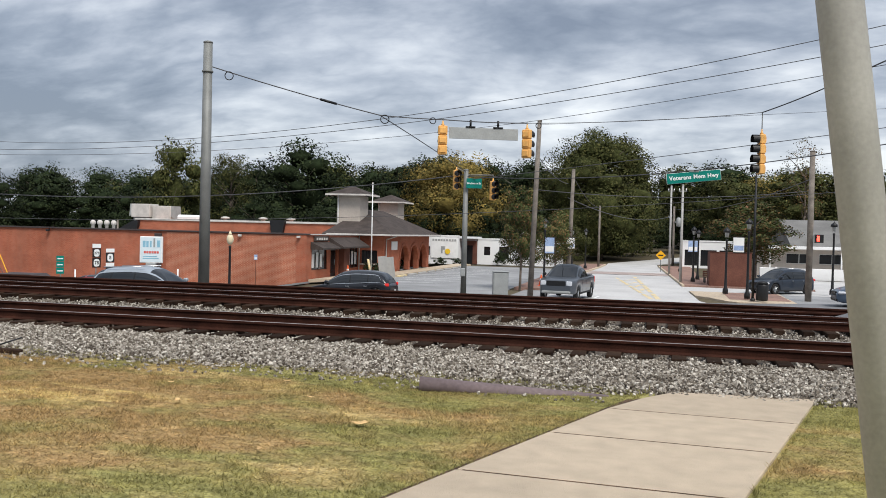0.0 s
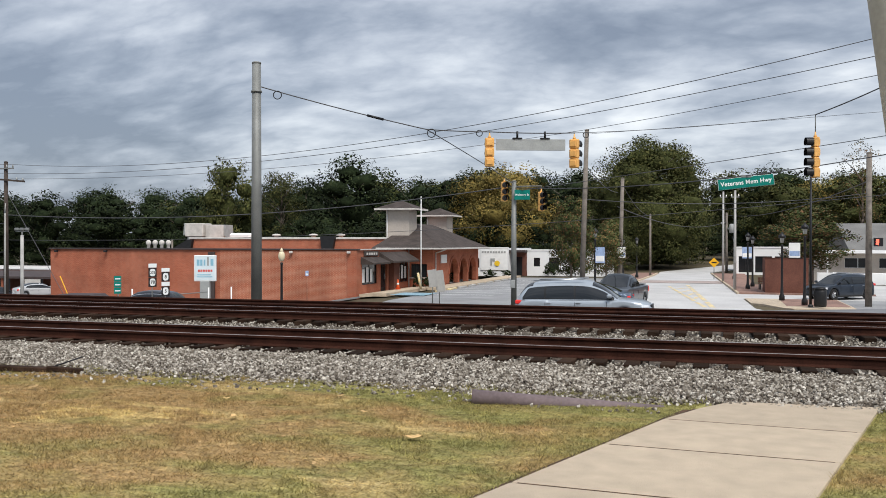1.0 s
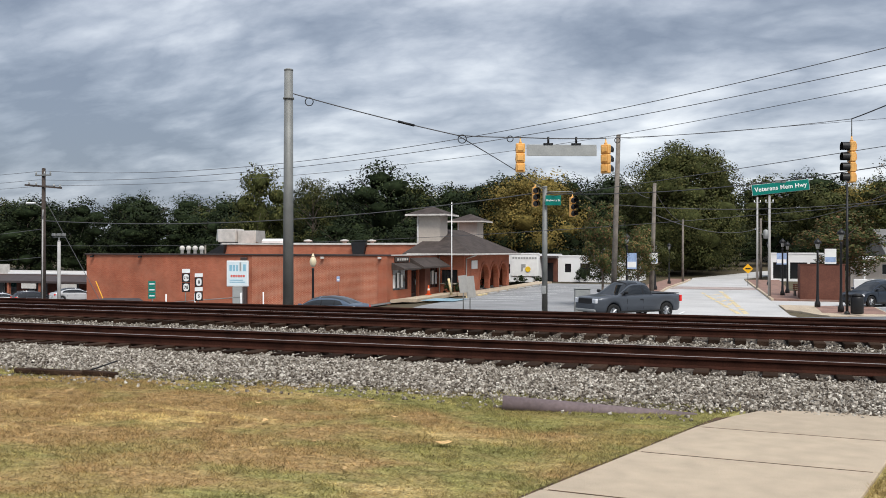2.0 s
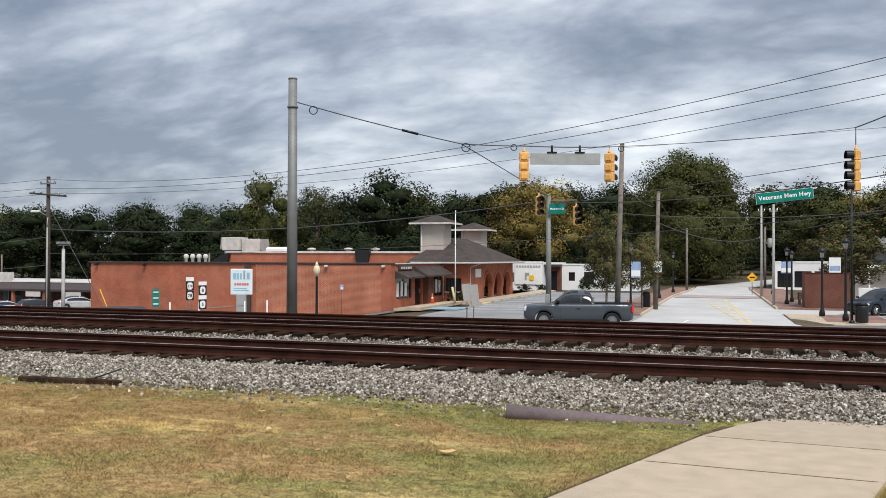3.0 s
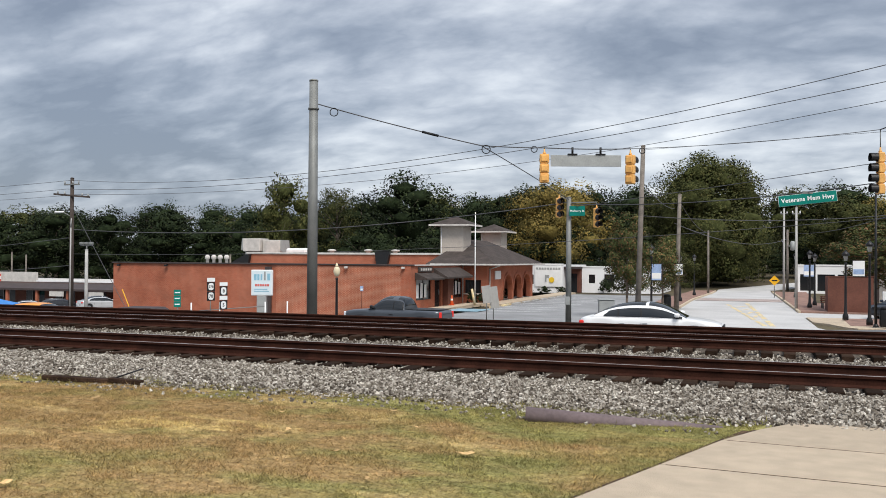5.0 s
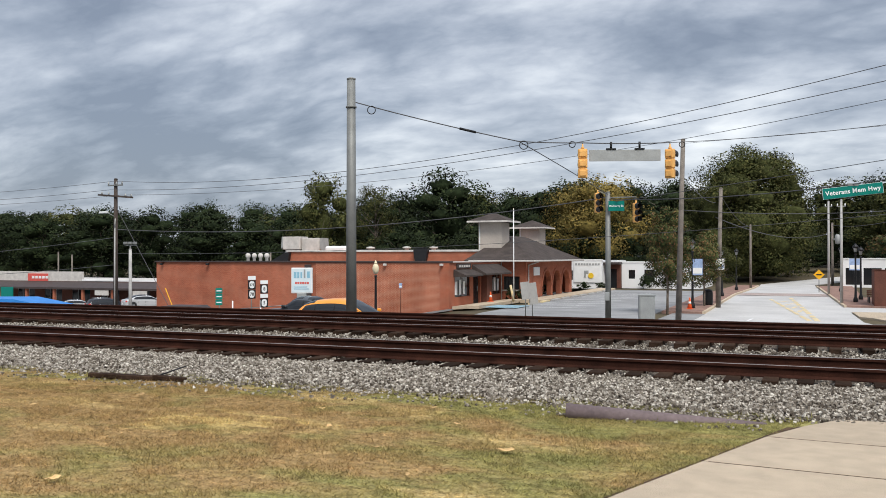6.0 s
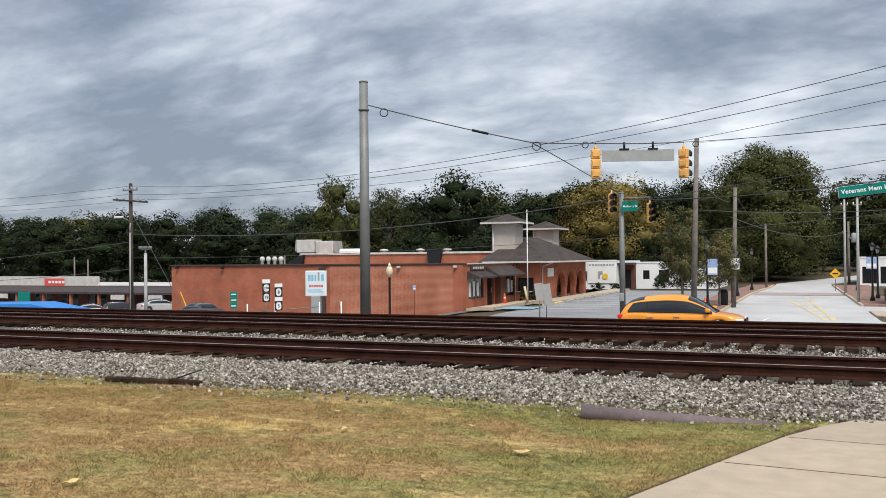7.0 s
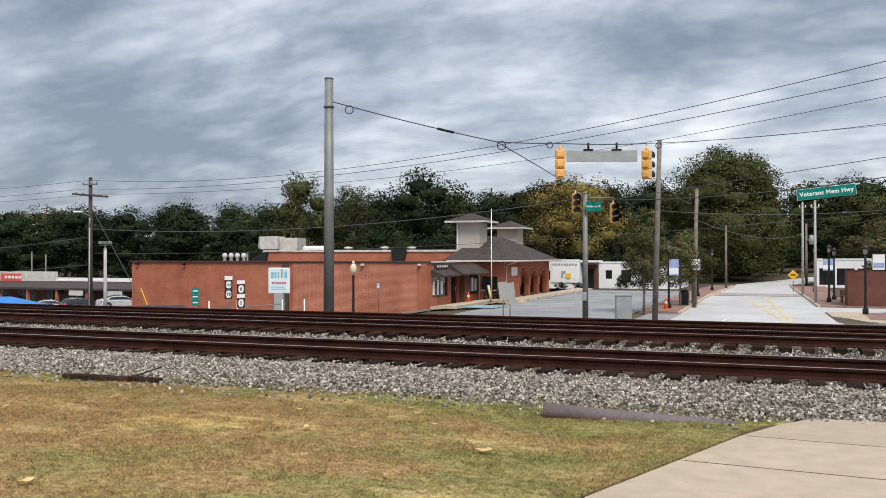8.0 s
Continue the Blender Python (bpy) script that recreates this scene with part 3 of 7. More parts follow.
# parking bays
for k in range(10):
    y0 = 59.5 + k * 2.75
    flat_mark("bay_line", [(-19.4, y0), (-19.4, y0 + 0.14), (-14.6, y0 + 0.14), (-14.6, y0)], 0.012, M["wpaint"], car_park)
flat_mark("kerb_paint", [(-21.4, 57.2), (-18.9, 57.2), (-18.9, 60.4), (-21.4, 60.4)], 0.05, M["bpaint"], car_park)
for k in range(9):
    part("wheel_stop", bx(-19.65, -19.45, 62.2 + k * 3.0, 64.2 + k * 3.0, -1.6, -1.47, 0.02), M["ypaint"] if k < 2 else M["conc2"], car_park)

# ---- railway ----
RAILS = (14.63, 16.065, 19.94, 21.375, 23.60, 25.035)
RAIL_TOP = 0.30
X0, X1 = -62.0, 34.0


def bank():
    prof = [(11.35, -0.03), (11.75, 0.025), (12.4, 0.05), (13.3, 0.065), (13.8, 0.04), (16.7, 0.035), (17.8, 0.02), (18.7, 0.015), (22.0, 0.015), (23.0, -0.01), (25.6, -0.01), (27.5, -0.4)]
    xs = [X0 + (X1 - X0) * i / 60 for i in range(61)]
    v = [(x, y + (0.10 * math.sin(x * 0.9) + 0.07 * math.sin(x * 2.3 + 1)) * (y < 12), z) for y, z in prof for x in xs]
    f = [(j * 61 + i, j * 61 + i + 1, (j + 1) * 61 + i + 1, (j + 1) * 61 + i) for j in range(len(prof) - 1) for i in range(60)]
    return tagged(from_arrays("ballast_bank", v, f, M["ballast"]), "grey crushed-stone railway ballast bank", "ballast", kind="structure")


bank()


def rail_profile(y, h):
    half = [(0.075, h - 0.185), (0.075, h - 0.172), (0.030, h - 0.155), (0.010, h - 0.140), (0.009, h - 0.055), (0.036, h - 0.042), (0.037, h - 0.010), (0.030, h)]
    return [(y + a, b) for a, b in half] + [(y - a, b) for a, b in half[::-1]]


for tr, (ra, rb) in enumerate((RAILS[:2], RAILS[2:4], RAILS[4:])):
    drop = 0.08 if tr == 2 else 0.0
    track = thing("railway_track", "rusty steel railway track on timber sleepers in ballast", "railway track", (0, 0, 0), group="railway tracks")
    for ry in (ra, rb):
        bm = prism(rail_profile(ry, RAIL_TOP - drop), X0, X1, "yz")
        for fc in bm.faces:
            if tr < 2 and fc.normal.z > 0.9 and fc.calc_center_median().z > RAIL_TOP - 0.02:
                fc.material_index = 1
        part("rail", bm, (M["rail"], M["railtop"]), track, "rust-brown rail with a worn bright head")
    rng = random.Random(5 + tr)
    mid = (ra + rb) / 2
    tie_bm = bx(-0.115, 0.115, -1.3, 1.3, -0.09, 0.09, 0.012)
    plate_bm = bmesh.new()
    box(plate_bm, (0, 0, 0.1), (0.18, 0.34, 0.022), 0.004)
    first = None
    for i in range(int((10 - -34) / 0.52)):
        x = -34 + i * 0.52
        if first is None:
            first = part("sleeper", tie_bm, M["tie"], track)
            plate = part("tie_plate", plate_bm, M["rail"], track)
            tie, pl = first, plate
        else:
            tie, pl = new("sleeper", first.data), new("tie_plate", plate.data)
            tie.parent = pl.parent = track
        pl2 = new("tie_plate", plate.data)
        pl2.parent = track
        dx, rot = rng.uniform(-0.03, 0.03), rng.uniform(-1.5, 1.5)
        tie.matrix_basis = pose(x + dx, mid + rng.uniform(-0.06, 0.06), 0.034 - drop + rng.uniform(-0.008, 0.006), 0, 0, rot)
        pl.matrix_basis = pose(x + dx, ra, 0.006 - drop, 0, 0, 0)
        pl2.matrix_basis = pose(x + dx, rb, 0.006 - drop, 0, 0, 0)
# asphalt panel of the level crossing
part("crossing_panel", prism([(3.9, 0.05), (4.6, 0.29), (14, 0.31), (14, 0.05)], 21.55, 23.45), M["asphalt"], tagged(thing("level_crossing", "grey asphalt level crossing over the tracks", "level crossing"), kind="structure"))


def rocks():
    rng = np.random.default_rng(3)
    # eight-cornered chips, crushed along random planes
    base = np.array([(x, y, z) for x in (-1, 1) for y in (-1, 1) for z in (-1, 1)], float) * 0.74
    quad = np.array([(0, 1, 3, 2), (4, 6, 7, 5), (0, 4, 5, 1), (2, 3, 7, 6), (0, 2, 6, 4), (1, 5, 7, 3)])
    zones = [(11.35, 13.95, 46000, -17, 5.5), (10.7, 11.6, 700, -14, -0.6), (13.75, 14.5, 3400, -18, 5.5), (14.75, 15.95, 2400, -18, 5.5), (16.2, 19.8, 15000, -22, 6.0), (20.05, 21.3, 2000, -26, 6.5)]
    P, S = [], []
    for y0, y1, cnt, xa, xb in zones:
        x = rng.uniform(xa, xb, cnt)
        u = rng.uniform(0, 1, cnt)
        if y0 == 11.35:
            u = u ** 0.75
        y = y0 + (y1 - y0) * u
        if y0 < 11.5:
            y += 0.10 * np.sin(x * 0.9) + 0.07 * np.sin(x * 2.3 + 1)
        z = np.interp(y, [11.35, 11.75, 12.4, 13.3, 13.8, 16.5, 17.6, 18.6, 22.0], [0.0, 0.035, 0.06, 0.085, 0.075, 0.06, 0.03, 0.03, 0.03])
        P.append(np.stack([x, y, z + rng.uniform(-0.012, 0.018, cnt)], 1))
        S.append(rng.uniform(0.012, 0.031, cnt))
    P, S = np.concatenate(P), np.concatenate(S)
    # the sleepers' tops stay mostly clear
    on_tie = (np.abs((P[:, 0] + 34.26) % 0.52 - 0.26) < 0.115) & (((P[:, 1] > 14.0) & (P[:, 1] < 16.7)) | (P[:, 1] > 19.15))
    keep = ~on_tie | (rng.uniform(0, 1, len(P)) < np.where(P[:, 1] < 17, 0.5, 0.22))
    P, S = P[keep], S[keep]
    k = len(P)
    V = base[None] * rng.uniform(0.62, 1.1, (k, 1, 3)) + rng.uniform(-0.33, 0.33, (k, 8, 3))
    for i, j in ((0, 1), (1, 2), (0, 2)):
        a = rng.uniform(0, 6.28, k) if (i, j) == (0, 1) else rng.normal(0, 0.6, k)
        c, s = np.cos(a)[:, None], np.sin(a)[:, None]
        V[..., i], V[..., j] = V[..., i] * c - V[..., j] * s, V[..., i] * s + V[..., j] * c
    V = V * S[:, None, None] + P[:, None]
    F = (quad[None] + 8 * np.arange(k)[:, None, None]).reshape(-1, 4)
    return tagged(from_arrays("ballast_stones", V.reshape(-1, 3).tolist(), F.tolist(), M["stone"]), "loose angular grey ballast stones", "ballast", kind="stuff")


rocks()


def blades():
    rng = np.random.default_rng(4)
    k = 420000
    x, y = rng.uniform(-13.5, 5.0, k), 4.3 + 7.4 * rng.uniform(0, 1, k) ** 0.8
    edge_l, edge_r = -4.05 + 0.342 * y, -1.2 + 0.265 * y
    keep = ((x < edge_l - 0.01) | (x > edge_r + 0.01)) & (np.abs(x + 2.8) < 1.05 * y + 1.2)
    x, y = x[keep], y[keep]
    k = len(x)
    h, w, a = rng.uniform(0.008, 0.030, k), rng.uniform(0.003, 0.007, k), rng.uniform(0, 6.28, k)
    h *= 0.7 + 0.6 * (np.sin(x * 3.1 + 2 * np.sin(y * 1.7)) * np.sin(y * 4.3 + 2 * np.sin(x * 2.1)) > 0)
    h[np.minimum(np.abs(x - edge_l[keep]), np.abs(x - edge_r[keep])) < 0.06] *= 1.8
    # weeds creeping over the foot of the ballast
    tall = (rng.uniform(0, 1, k) < 0.006) | ((y > 11.0) & (rng.uniform(0, 1, k) < 0.12) & (np.sin(x * 1.7) + np.sin(x * 4.1 + 2) > 0.5))
    y = np.where((y > 11.2) & (np.sin(x * 1.3 + 1) + np.sin(x * 3.7) > 0.4), y + 0.45 * rng.uniform(0, 1, k), y)
    h[tall] *= 2.4
    lean = rng.normal(0, 0.034, (k, 2))
    z = np.where(y > 11.5, 0.02, -0.002)
    A = np.stack([x - w * np.cos(a), y - w * np.sin(a), z], 1)
    B = np.stack([x + w * np.cos(a), y + w * np.sin(a), z], 1)
    C = np.stack([x + lean[:, 0], y + lean[:, 1], z + h], 1)
    V = np.stack([A, B, C], 1).reshape(-1, 3)
    F = np.arange(3 * k).reshape(-1, 3)
    return tagged(from_arrays("grass", V.tolist(), F.tolist(), M["blade"]), "short dry autumn grass blades, green and brown", "grass", kind="stuff")


blades()

# concrete path to the tracks, in slabs with open joints
path = tagged(thing("footpath", "pale concrete slab path ending at the ballast", "path"), kind="structure")
JOINTS = [-8.0, -6.2, -4.4, -2.6, -0.8, 0.9, 2.5, 4.0, 5.55, 7.15, 8.80, 10.25, 11.45]
for i, (ya, yb) in enumerate(zip(JOINTS, JOINTS[1:])):
    def el(y): return -4.05 + 0.342 * y
    def er(y): return -1.21 + 0.265 * y
    g = 0.017
    la, lb = ya + g, yb - g
    drop = -0.14
    quad = [(el(la), la), (er(la + drop), la + drop), (er(lb + drop), lb + drop), (el(lb), lb)]
    if i == len(JOINTS) - 2:
        quad = [(el(la), la), (er(la + drop), la + drop), (er(11.75), 11.75), (el(11.2) + 0.42, 11.62), (el(11.0) + 0.12, 11.05)]
    bm = prism(quad, -0.10, 0.035, "xy")
    bmesh.ops.bevel(bm, geom=[e for e in bm.edges if all(v.co.z > 0 for v in e.verts)], offset=0.008, segments=1, affect="EDGES")
    part("concrete_slab", bm, M["concrete"], path)
# bare soil edge along the slabs
bm = prism([(-4.12 + 0.342 * -8, -8), (-4.04 + 0.342 * -8, -8), (-4.04 + 0.342 * 11.0, 11.0), (-4.12 + 0.342 * 11.0, 11.0)], -0.05, 0.014, "xy")
part("soil_edge", bm, M["edge_soil"], path)
bm = prism([(-4.0 + 0.342 * -8, -8), (-1.26 + 0.265 * -8, -8), (-1.26 + 0.265 * 11.3, 11.3), (-4.0 + 0.342 * 11.0, 11.0)], -0.06, 0.031, "xy")
part("joint_bed", bm, M["edge_soil"], path)

# ---- buildings ----
def wall_with_holes(u0, u1, z0, z1, holes, thick, material, parent, name, plane, at, side=1, label=""):
    """A wall along u with rectangular or arched holes (ua, ub, za, zb, arched), cut into panels around them."""
    bm = bmesh.new()

    def pt(u, z, d):
        return (u, at + d, z) if plane == "x" else (at + d, u, z)

    def slab(poly):
        a = [bm.verts.new(pt(u, z, 0)) for u, z in poly]
        b = [bm.verts.new(pt(u, z, side * thick)) for u, z in poly]
        k = len(poly)
        bm.faces.new(a)
        bm.faces.new(b[::-1])
        for i in range(k):
            bm.faces.new((a[i], b[i], b[(i + 1) % k], a[(i + 1) % k]))
    cur = u0
    for ua, ub, za, zb, arched in sorted(holes):
        if ua > cur:
            slab([(cur, z0), (ua, z0), (ua, z1), (cur, z1)])
        if za > z0:
            slab([(ua, z0), (ub, z0), (ub, za), (ua, za)])
        if arched:
            r, cu, n = (ub - ua) / 2, (ua + ub) / 2, 10
            arc = [(cu - r * math.cos(math.pi * i / n), zb - r + r * math.sin(math.pi * i / n)) for i in range(n + 1)]
            for p, q in zip(arc, arc[1:]):
                slab([p, q, (q[0], z1), (p[0], z1)])
        elif zb < z1:
            slab([(ua, zb), (ub, zb), (ub, z1), (ua, z1)])
        cur = ub
    if cur < u1:
        slab([(cur, z0), (u1, z0), (u1, z1), (cur, z1)])
    bmesh.ops.remove_doubles(bm, verts=bm.verts, dist=1e-4)
    bmesh.ops.recalc_face_normals(bm, faces=bm.faces)
    return part(name, bm, material, parent, label)


def window_in(parent, plane, at, ua, ub, za, zb, nu=2, nz=1, frame=None, pane=None, name="window"):
    """A window with frame bars and panes of its own, set into a wall hole."""
    frame, pane = frame or M["black"], pane or M["glass"]
    bm = bmesh.new()
    bw = 0.06

    def bar(u0, u1, z0, z1):
        c, s = ((u0 + u1) / 2, at, (z0 + z1) / 2), (u1 - u0, 0.07, z1 - z0)
        if plane == "y":
            c, s = (at, c[0], c[2]), (0.07, s[0], s[2])
        box(bm, c, s)
    for i in range(nu + 1):
        u = ua + (ub - ua) * i / nu
        bar(u - bw / 2 * (i > 0), u + bw / 2 * (i < nu), za, zb)
    for i in range(nz + 1):
        z = za + (zb - za) * i / nz
        bar(ua, ub, z - bw / 2 * (i > 0), z + bw / 2 * (i < nz))
    w = part(name, bm, frame, parent)
    for i in range(nu):
        for j in range(nz):
            u0, u1 = ua + (ub - ua) * i / nu + 0.02, ua + (ub - ua) * (i + 1) / nu - 0.02
            z0, z1 = za + (zb - za) * j / nz + 0.02, za + (zb - za) * (j + 1) / nz - 0.02
            part("pane", bx(u0, u1, at - 0.008, at + 0.008, z0, z1) if plane == "x" else bx(at - 0.008, at + 0.008, u0, u1, z0, z1), pane, w)
    return w


def brick_building():
    b = thing("brick_building", "low red-brick commercial building with dark coping and awnings", "building")
    XL, XR, YF = -49.3, -23.7, 57.0
    GB, TOP = -2.6, 1.50
    wall_with_holes(XL, XR - 0.3, GB, TOP, [], 0.3, M["brick"], b, "front_wall", "x", YF, 1, "plain red-brick side wall")
    # panel of coarse lattice brick at the corner
    part("lattice_panel", bx(-34.4, XR - 0.35, YF - 0.05, YF - 0.003, -2.4, TOP - 0.03), M["brick2"], b, "patterned red-brick panel")
    part("corner_pier", bx(XR - 0.7, XR + 0.02, YF - 0.10, YF + 0.6, GB, TOP), M["brick"], b)
    part("front_coping", bx(XL - 0.08, XR + 0.12, YF - 0.14, YF + 0.4, TOP + 0.003, TOP + 0.11, 0.01), M["coping"], b, "dark metal coping")
    wall_with_holes(YF + 0.35, 91, GB, TOP, [], 0.3, M["brick"], b, "west_wall", "y", XL, 1)
    part("flat_roof", bx(XL + 0.35, XR - 0.35, YF + 0.35, 71.0, TOP - 0.6, TOP - 0.4), M["greymetal"], b)
    # shop front on the side facing the car park
    wall_with_holes(YF + 0.65, 67.85, -1.75, TOP - 0.02, [(57.95, 60.9, -0.95, 0.5, 0), (61.6, 63.0, -1.6, 0.5, 0), (65.3, 67.7, -1.05, 0.5, 0)], 0.3, M["brick"], b, "shop_wall", "y", XR, -1)
    for ya, yb in ((57.95, 60.9), (65.3, 67.7)):
        window_in(b, "y", XR - 0.12, ya, yb, -0.95 if ya < 60 else -1.05, 0.5, 2, 1)
        for k in range(3):
            part("poster", bx(XR - 0.075, XR - 0.06, ya + 0.2 + k * 0.75, ya + 0.65 + k * 0.75, -0.8, 0.15 + 0.12 * (k % 2)), M["white"], b)
    door = part("shop_door", bx(XR - 0.2, XR - 0.14, 61.65, 62.95, -1.6, 0.48), M["black"], b, "dark glazed shop door")
    part("pane", bx(XR - 0.135, XR - 0.125, 61.8, 62.8, -1.3, 0.35), M["glass"], door)
    part("door_handle", rod((XR - 0.10, 62.75, -0.7), (XR - 0.10, 62.75, -0.3), 0.02), M["chrome"], door)
    part("pilaster", bx(XR + 0.0, XR + 0.45, 63.3, 64.5, -1.6, 0.75), M["mulch"], b, "brown timber porch pier")
    part("shop_coping", bx(XR - 0.4, XR + 0.12, YF + 0.42, 67.05, TOP, TOP + 0.08, 0.01), M["palecoping"], b)

    def awning(y0, y1, out, zt, zb):
        bm = prism([(XR + 0.02, zt), (XR + out, zb + 0.12), (XR + out, zb), (XR + 0.02, zb)], y0, y1)
        a = part("awning", bm, M["shingle"], b, "brown shingled awning")
        return a
    awning(57.7, 61.2, 0.95, 1.02, 0.50)
    awning(61.25, 67.2, 1.15, 1.34, 0.55)
    sgn = part("shop_sign", bx(XR + 0.02, XR + 0.12, 58.2, 60.9, 1.06, 1.42, 0.02), M["shingle"], b, "small dark shop sign, writing too small to read")
    for k in range(5):
        part("sign_bar", bx(XR + 0.125, XR + 0.135, 58.5 + 0.45 * k, 58.8 + 0.45 * k, 1.16, 1.32), M["palecoping"], sgn)
    # higher rear block
    XB0, XB1, YB = -45.3, -26.3, 70.0
    part("rear_block", bx(XB0, XB1, YB, 90.0, -1.6, 2.33), M["brick"], b, "taller red-brick rear block")
    part("rear_coping", bx(XB0 - 0.1, XB1 + 0.1, YB - 0.12, YB + 0.3, 2.334, 2.50, 0.015), M["palecoping"], b, "pale stone coping")
    part("scupper", bx(-32.4, -31.8, YB - 0.12, YB - 0.01, 1.75, 1.98, 0.02), M["black"], b)
    part("flashing", prism([(-32.1, 1.2), (-31.2, 1.2), (-30.9, 2.62), (-32.3, 2.62)], YB - 0.5, YB - 0.15), M["black"], b, "black roof flashing hood")
    part("flashing", prism([(-47.0, 1.4), (-45.0, 1.4), (-44.8, 2.3), (-45.3, 2.3)], YB - 0.5, YB - 0.15), M["black"], b)
    # arcade wing with a hipped roof, standing forward of the shop wall
    XA, YA, YE = -21.6, 67.9, 82.0
    arches = [(72.4, 75.0, -1.45, 0.68, 1), (75.5, 78.0, -1.45, 0.68, 1), (78.5, 81.1, -1.45, 0.68, 1)]
    wall_with_holes(YA + 0.3, YE, -1.75, 1.48, arches, 0.4, M["brick"], b, "arcade_wall", "y", XA, -1, "red-brick arcade wall with three arches")
    wall_with_holes(XR - 0.28, XA, -1.75, 1.48, [(-23.5, -22.15, -0.75, 0.32, 0)], 0.3, M["brick"], b, "arcade_front", "x", YA, 1)
    window_in(b, "x", YA + 0.12, -23.5, -22.15, -0.75, 0.32, 3, 1, M["black"])
    part("window_sill", bx(-23.6, -22.05, YA - 0.08, YA - 0.004, -0.84, -0.76), M["palecoping"], b)
    part("arcade_back", bx(XA - 2.6, XA - 2.4, 71.6, YE, -1.75, 1.48), M["brick"], b)
    part("arcade_floor", bx(XA - 2.4, XA, 71.6, YE, -1.75, -1.45), M["conc2"], b)
    for ya, yb, *_ in arches:
        bm = bmesh.new()
        r, c = (yb - ya) / 2, (ya + yb) / 2
        for i in range(11):
            a = math.pi * (i + 0.5) / 11
            box(bm, (XA + 0.03, c + (r + 0.12) * math.cos(a), 0.68 - r + (r + 0.12) * math.sin(a)), (0.07, 0.42, 0.22), 0.01, Matrix.Rotation(a + math.pi / 2, 4, "X"))
        part("arch_ring", bm, M["brick"], b, "brick arch ring")
    part("end_wall", bx(-28, XA - 0.4, YE - 0.3, YE, -1.75, 1.48), M["brick"], b)
    EX, EF, EB = -20.75, 67.1, 82.9
    bm = bmesh.new()
    e = [(-26.6, EF), (EX, EF), (EX, EB), (-26.6, EB)]
    lo = [bm.verts.new((x, y, 1.50)) for x, y in e]
    up = [bm.verts.new((x, y, 1.62)) for x, y in e]
    r1, r2 = bm.verts.new((-25.2, 74.0, 3.72)), bm.verts.new((-25.2, 78.8, 3.72))
    r3, r4 = bm.verts.new((-25.6, 74.0, 3.72)), bm.verts.new((-25.6, 78.8, 3.72))
    bm.faces.new(lo[::-1])
    for i in range(4):
        bm.faces.new((lo[i], lo[(i + 1) % 4], up[(i + 1) % 4], up[i]))
    bm.faces.new((up[0], up[1], r1, r3))
    bm.faces.new((up[1], up[2], r2, r1))
    bm.faces.new((up[2], up[3], r4, r2))
    bm.faces.new((up[3], up[0], r3, r4))
    bm.faces.new((r1, r2, r4, r3))
    part("hip_roof", bm, M["shingle"], b, "brown shingled hip roof")
    part("gutter", bx(EX, EX + 0.12, EF, EB, 1.50, 1.63, 0.02), M["palecoping"], b, "pale gutter")
    part("gutter", bx(-26.2, EX + 0.12, EF - 0.12, EF, 1.50, 1.63, 0.02), M["palecoping"], b)
    bm = bmesh.new()
    tube(bm, (EX, 68.6, 1.5), (XA + 0.10, 68.3, 1.22), 0.05)
    tube(bm, (XA + 0.08, 68.3, 1.25), (XA + 0.08, 68.3, -1.45), 0.05)
    part("downpipe", bm, M["palecoping"], b)
    part("wall_plaque", bx(XA + 0.01, XA + 0.08, 69.8, 71.4, 0.35, 1.05, 0.01), M["white"], b, "white wall plaque")
    bm = bmesh.new()
    tube(bm, (XR + 0.08, 67.7, 1.45), (XR + 0.08, 67.7, -1.5), 0.05)
    part("downpipe", bm, M["palecoping"], b)
    for cx, cy, w, zt in ((-25.6, 71.5, 2.05, 4.80), (-26.1, 84.1, 2.05, 4.62)):
        t = part("tower", bx(cx - w / 2, cx + w / 2, cy - w / 2, cy + w / 2, 1.4, zt), M["siding"], b, "square beige lap-sided roof tower")
        bm = bmesh.new()
        k = 0
        z = 1.6
        while z < zt - 0.1:
            for s in (-1, 1):
                box(bm, (cx, cy + s * (w / 2 + 0.006), z), (w + 0.02, 0.012, 0.02))
                box(bm, (cx + s * (w / 2 + 0.006), cy, z), (0.012, w + 0.02, 0.02))
            z += 0.2
        part("lap_board_edges", bm, M["siding"], t)
        bm = bmesh.new()
        o = w / 2 + 0.75
        lo = [bm.verts.new((cx + a * o, cy + c * o, zt)) for a, c in ((-1, -1), (1, -1), (1, 1), (-1, 1))]
        up = [bm.verts.new((cx + a * o, cy + c * o, zt + 0.12)) for a, c in ((-1, -1), (1, -1), (1, 1), (-1, 1))]
        ap = bm.verts.new((cx, cy, zt + 0.85))
        bm.faces.new(lo[::-1])
        for i in range(4):
            bm.faces.new((lo[i], lo[(i + 1) % 4], up[(i + 1) % 4], up[i]))
            bm.faces.new((up[i], up[(i + 1) % 4], ap))
        part("tower_roof", bm, M["shingle"], t, "brown pyramid roof")
        part("eave_trim", bx(cx - o - 0.03, cx + o + 0.03, cy - o - 0.03, cy - o, zt - 0.02, zt + 0.12), M["palecoping"], t)
        part("eave_trim", bx(cx + o, cx + o + 0.03, cy - o, cy + o, zt - 0.02, zt + 0.12), M["palecoping"], t)
        part("downpipe", rod((cx - w / 2 + 0.12, cy - w / 2 - 0.05, 1.6), (cx - w / 2 + 0.12, cy - w / 2 - 0.05, zt), 0.05), M["white"], t)
    return b


brick_building()


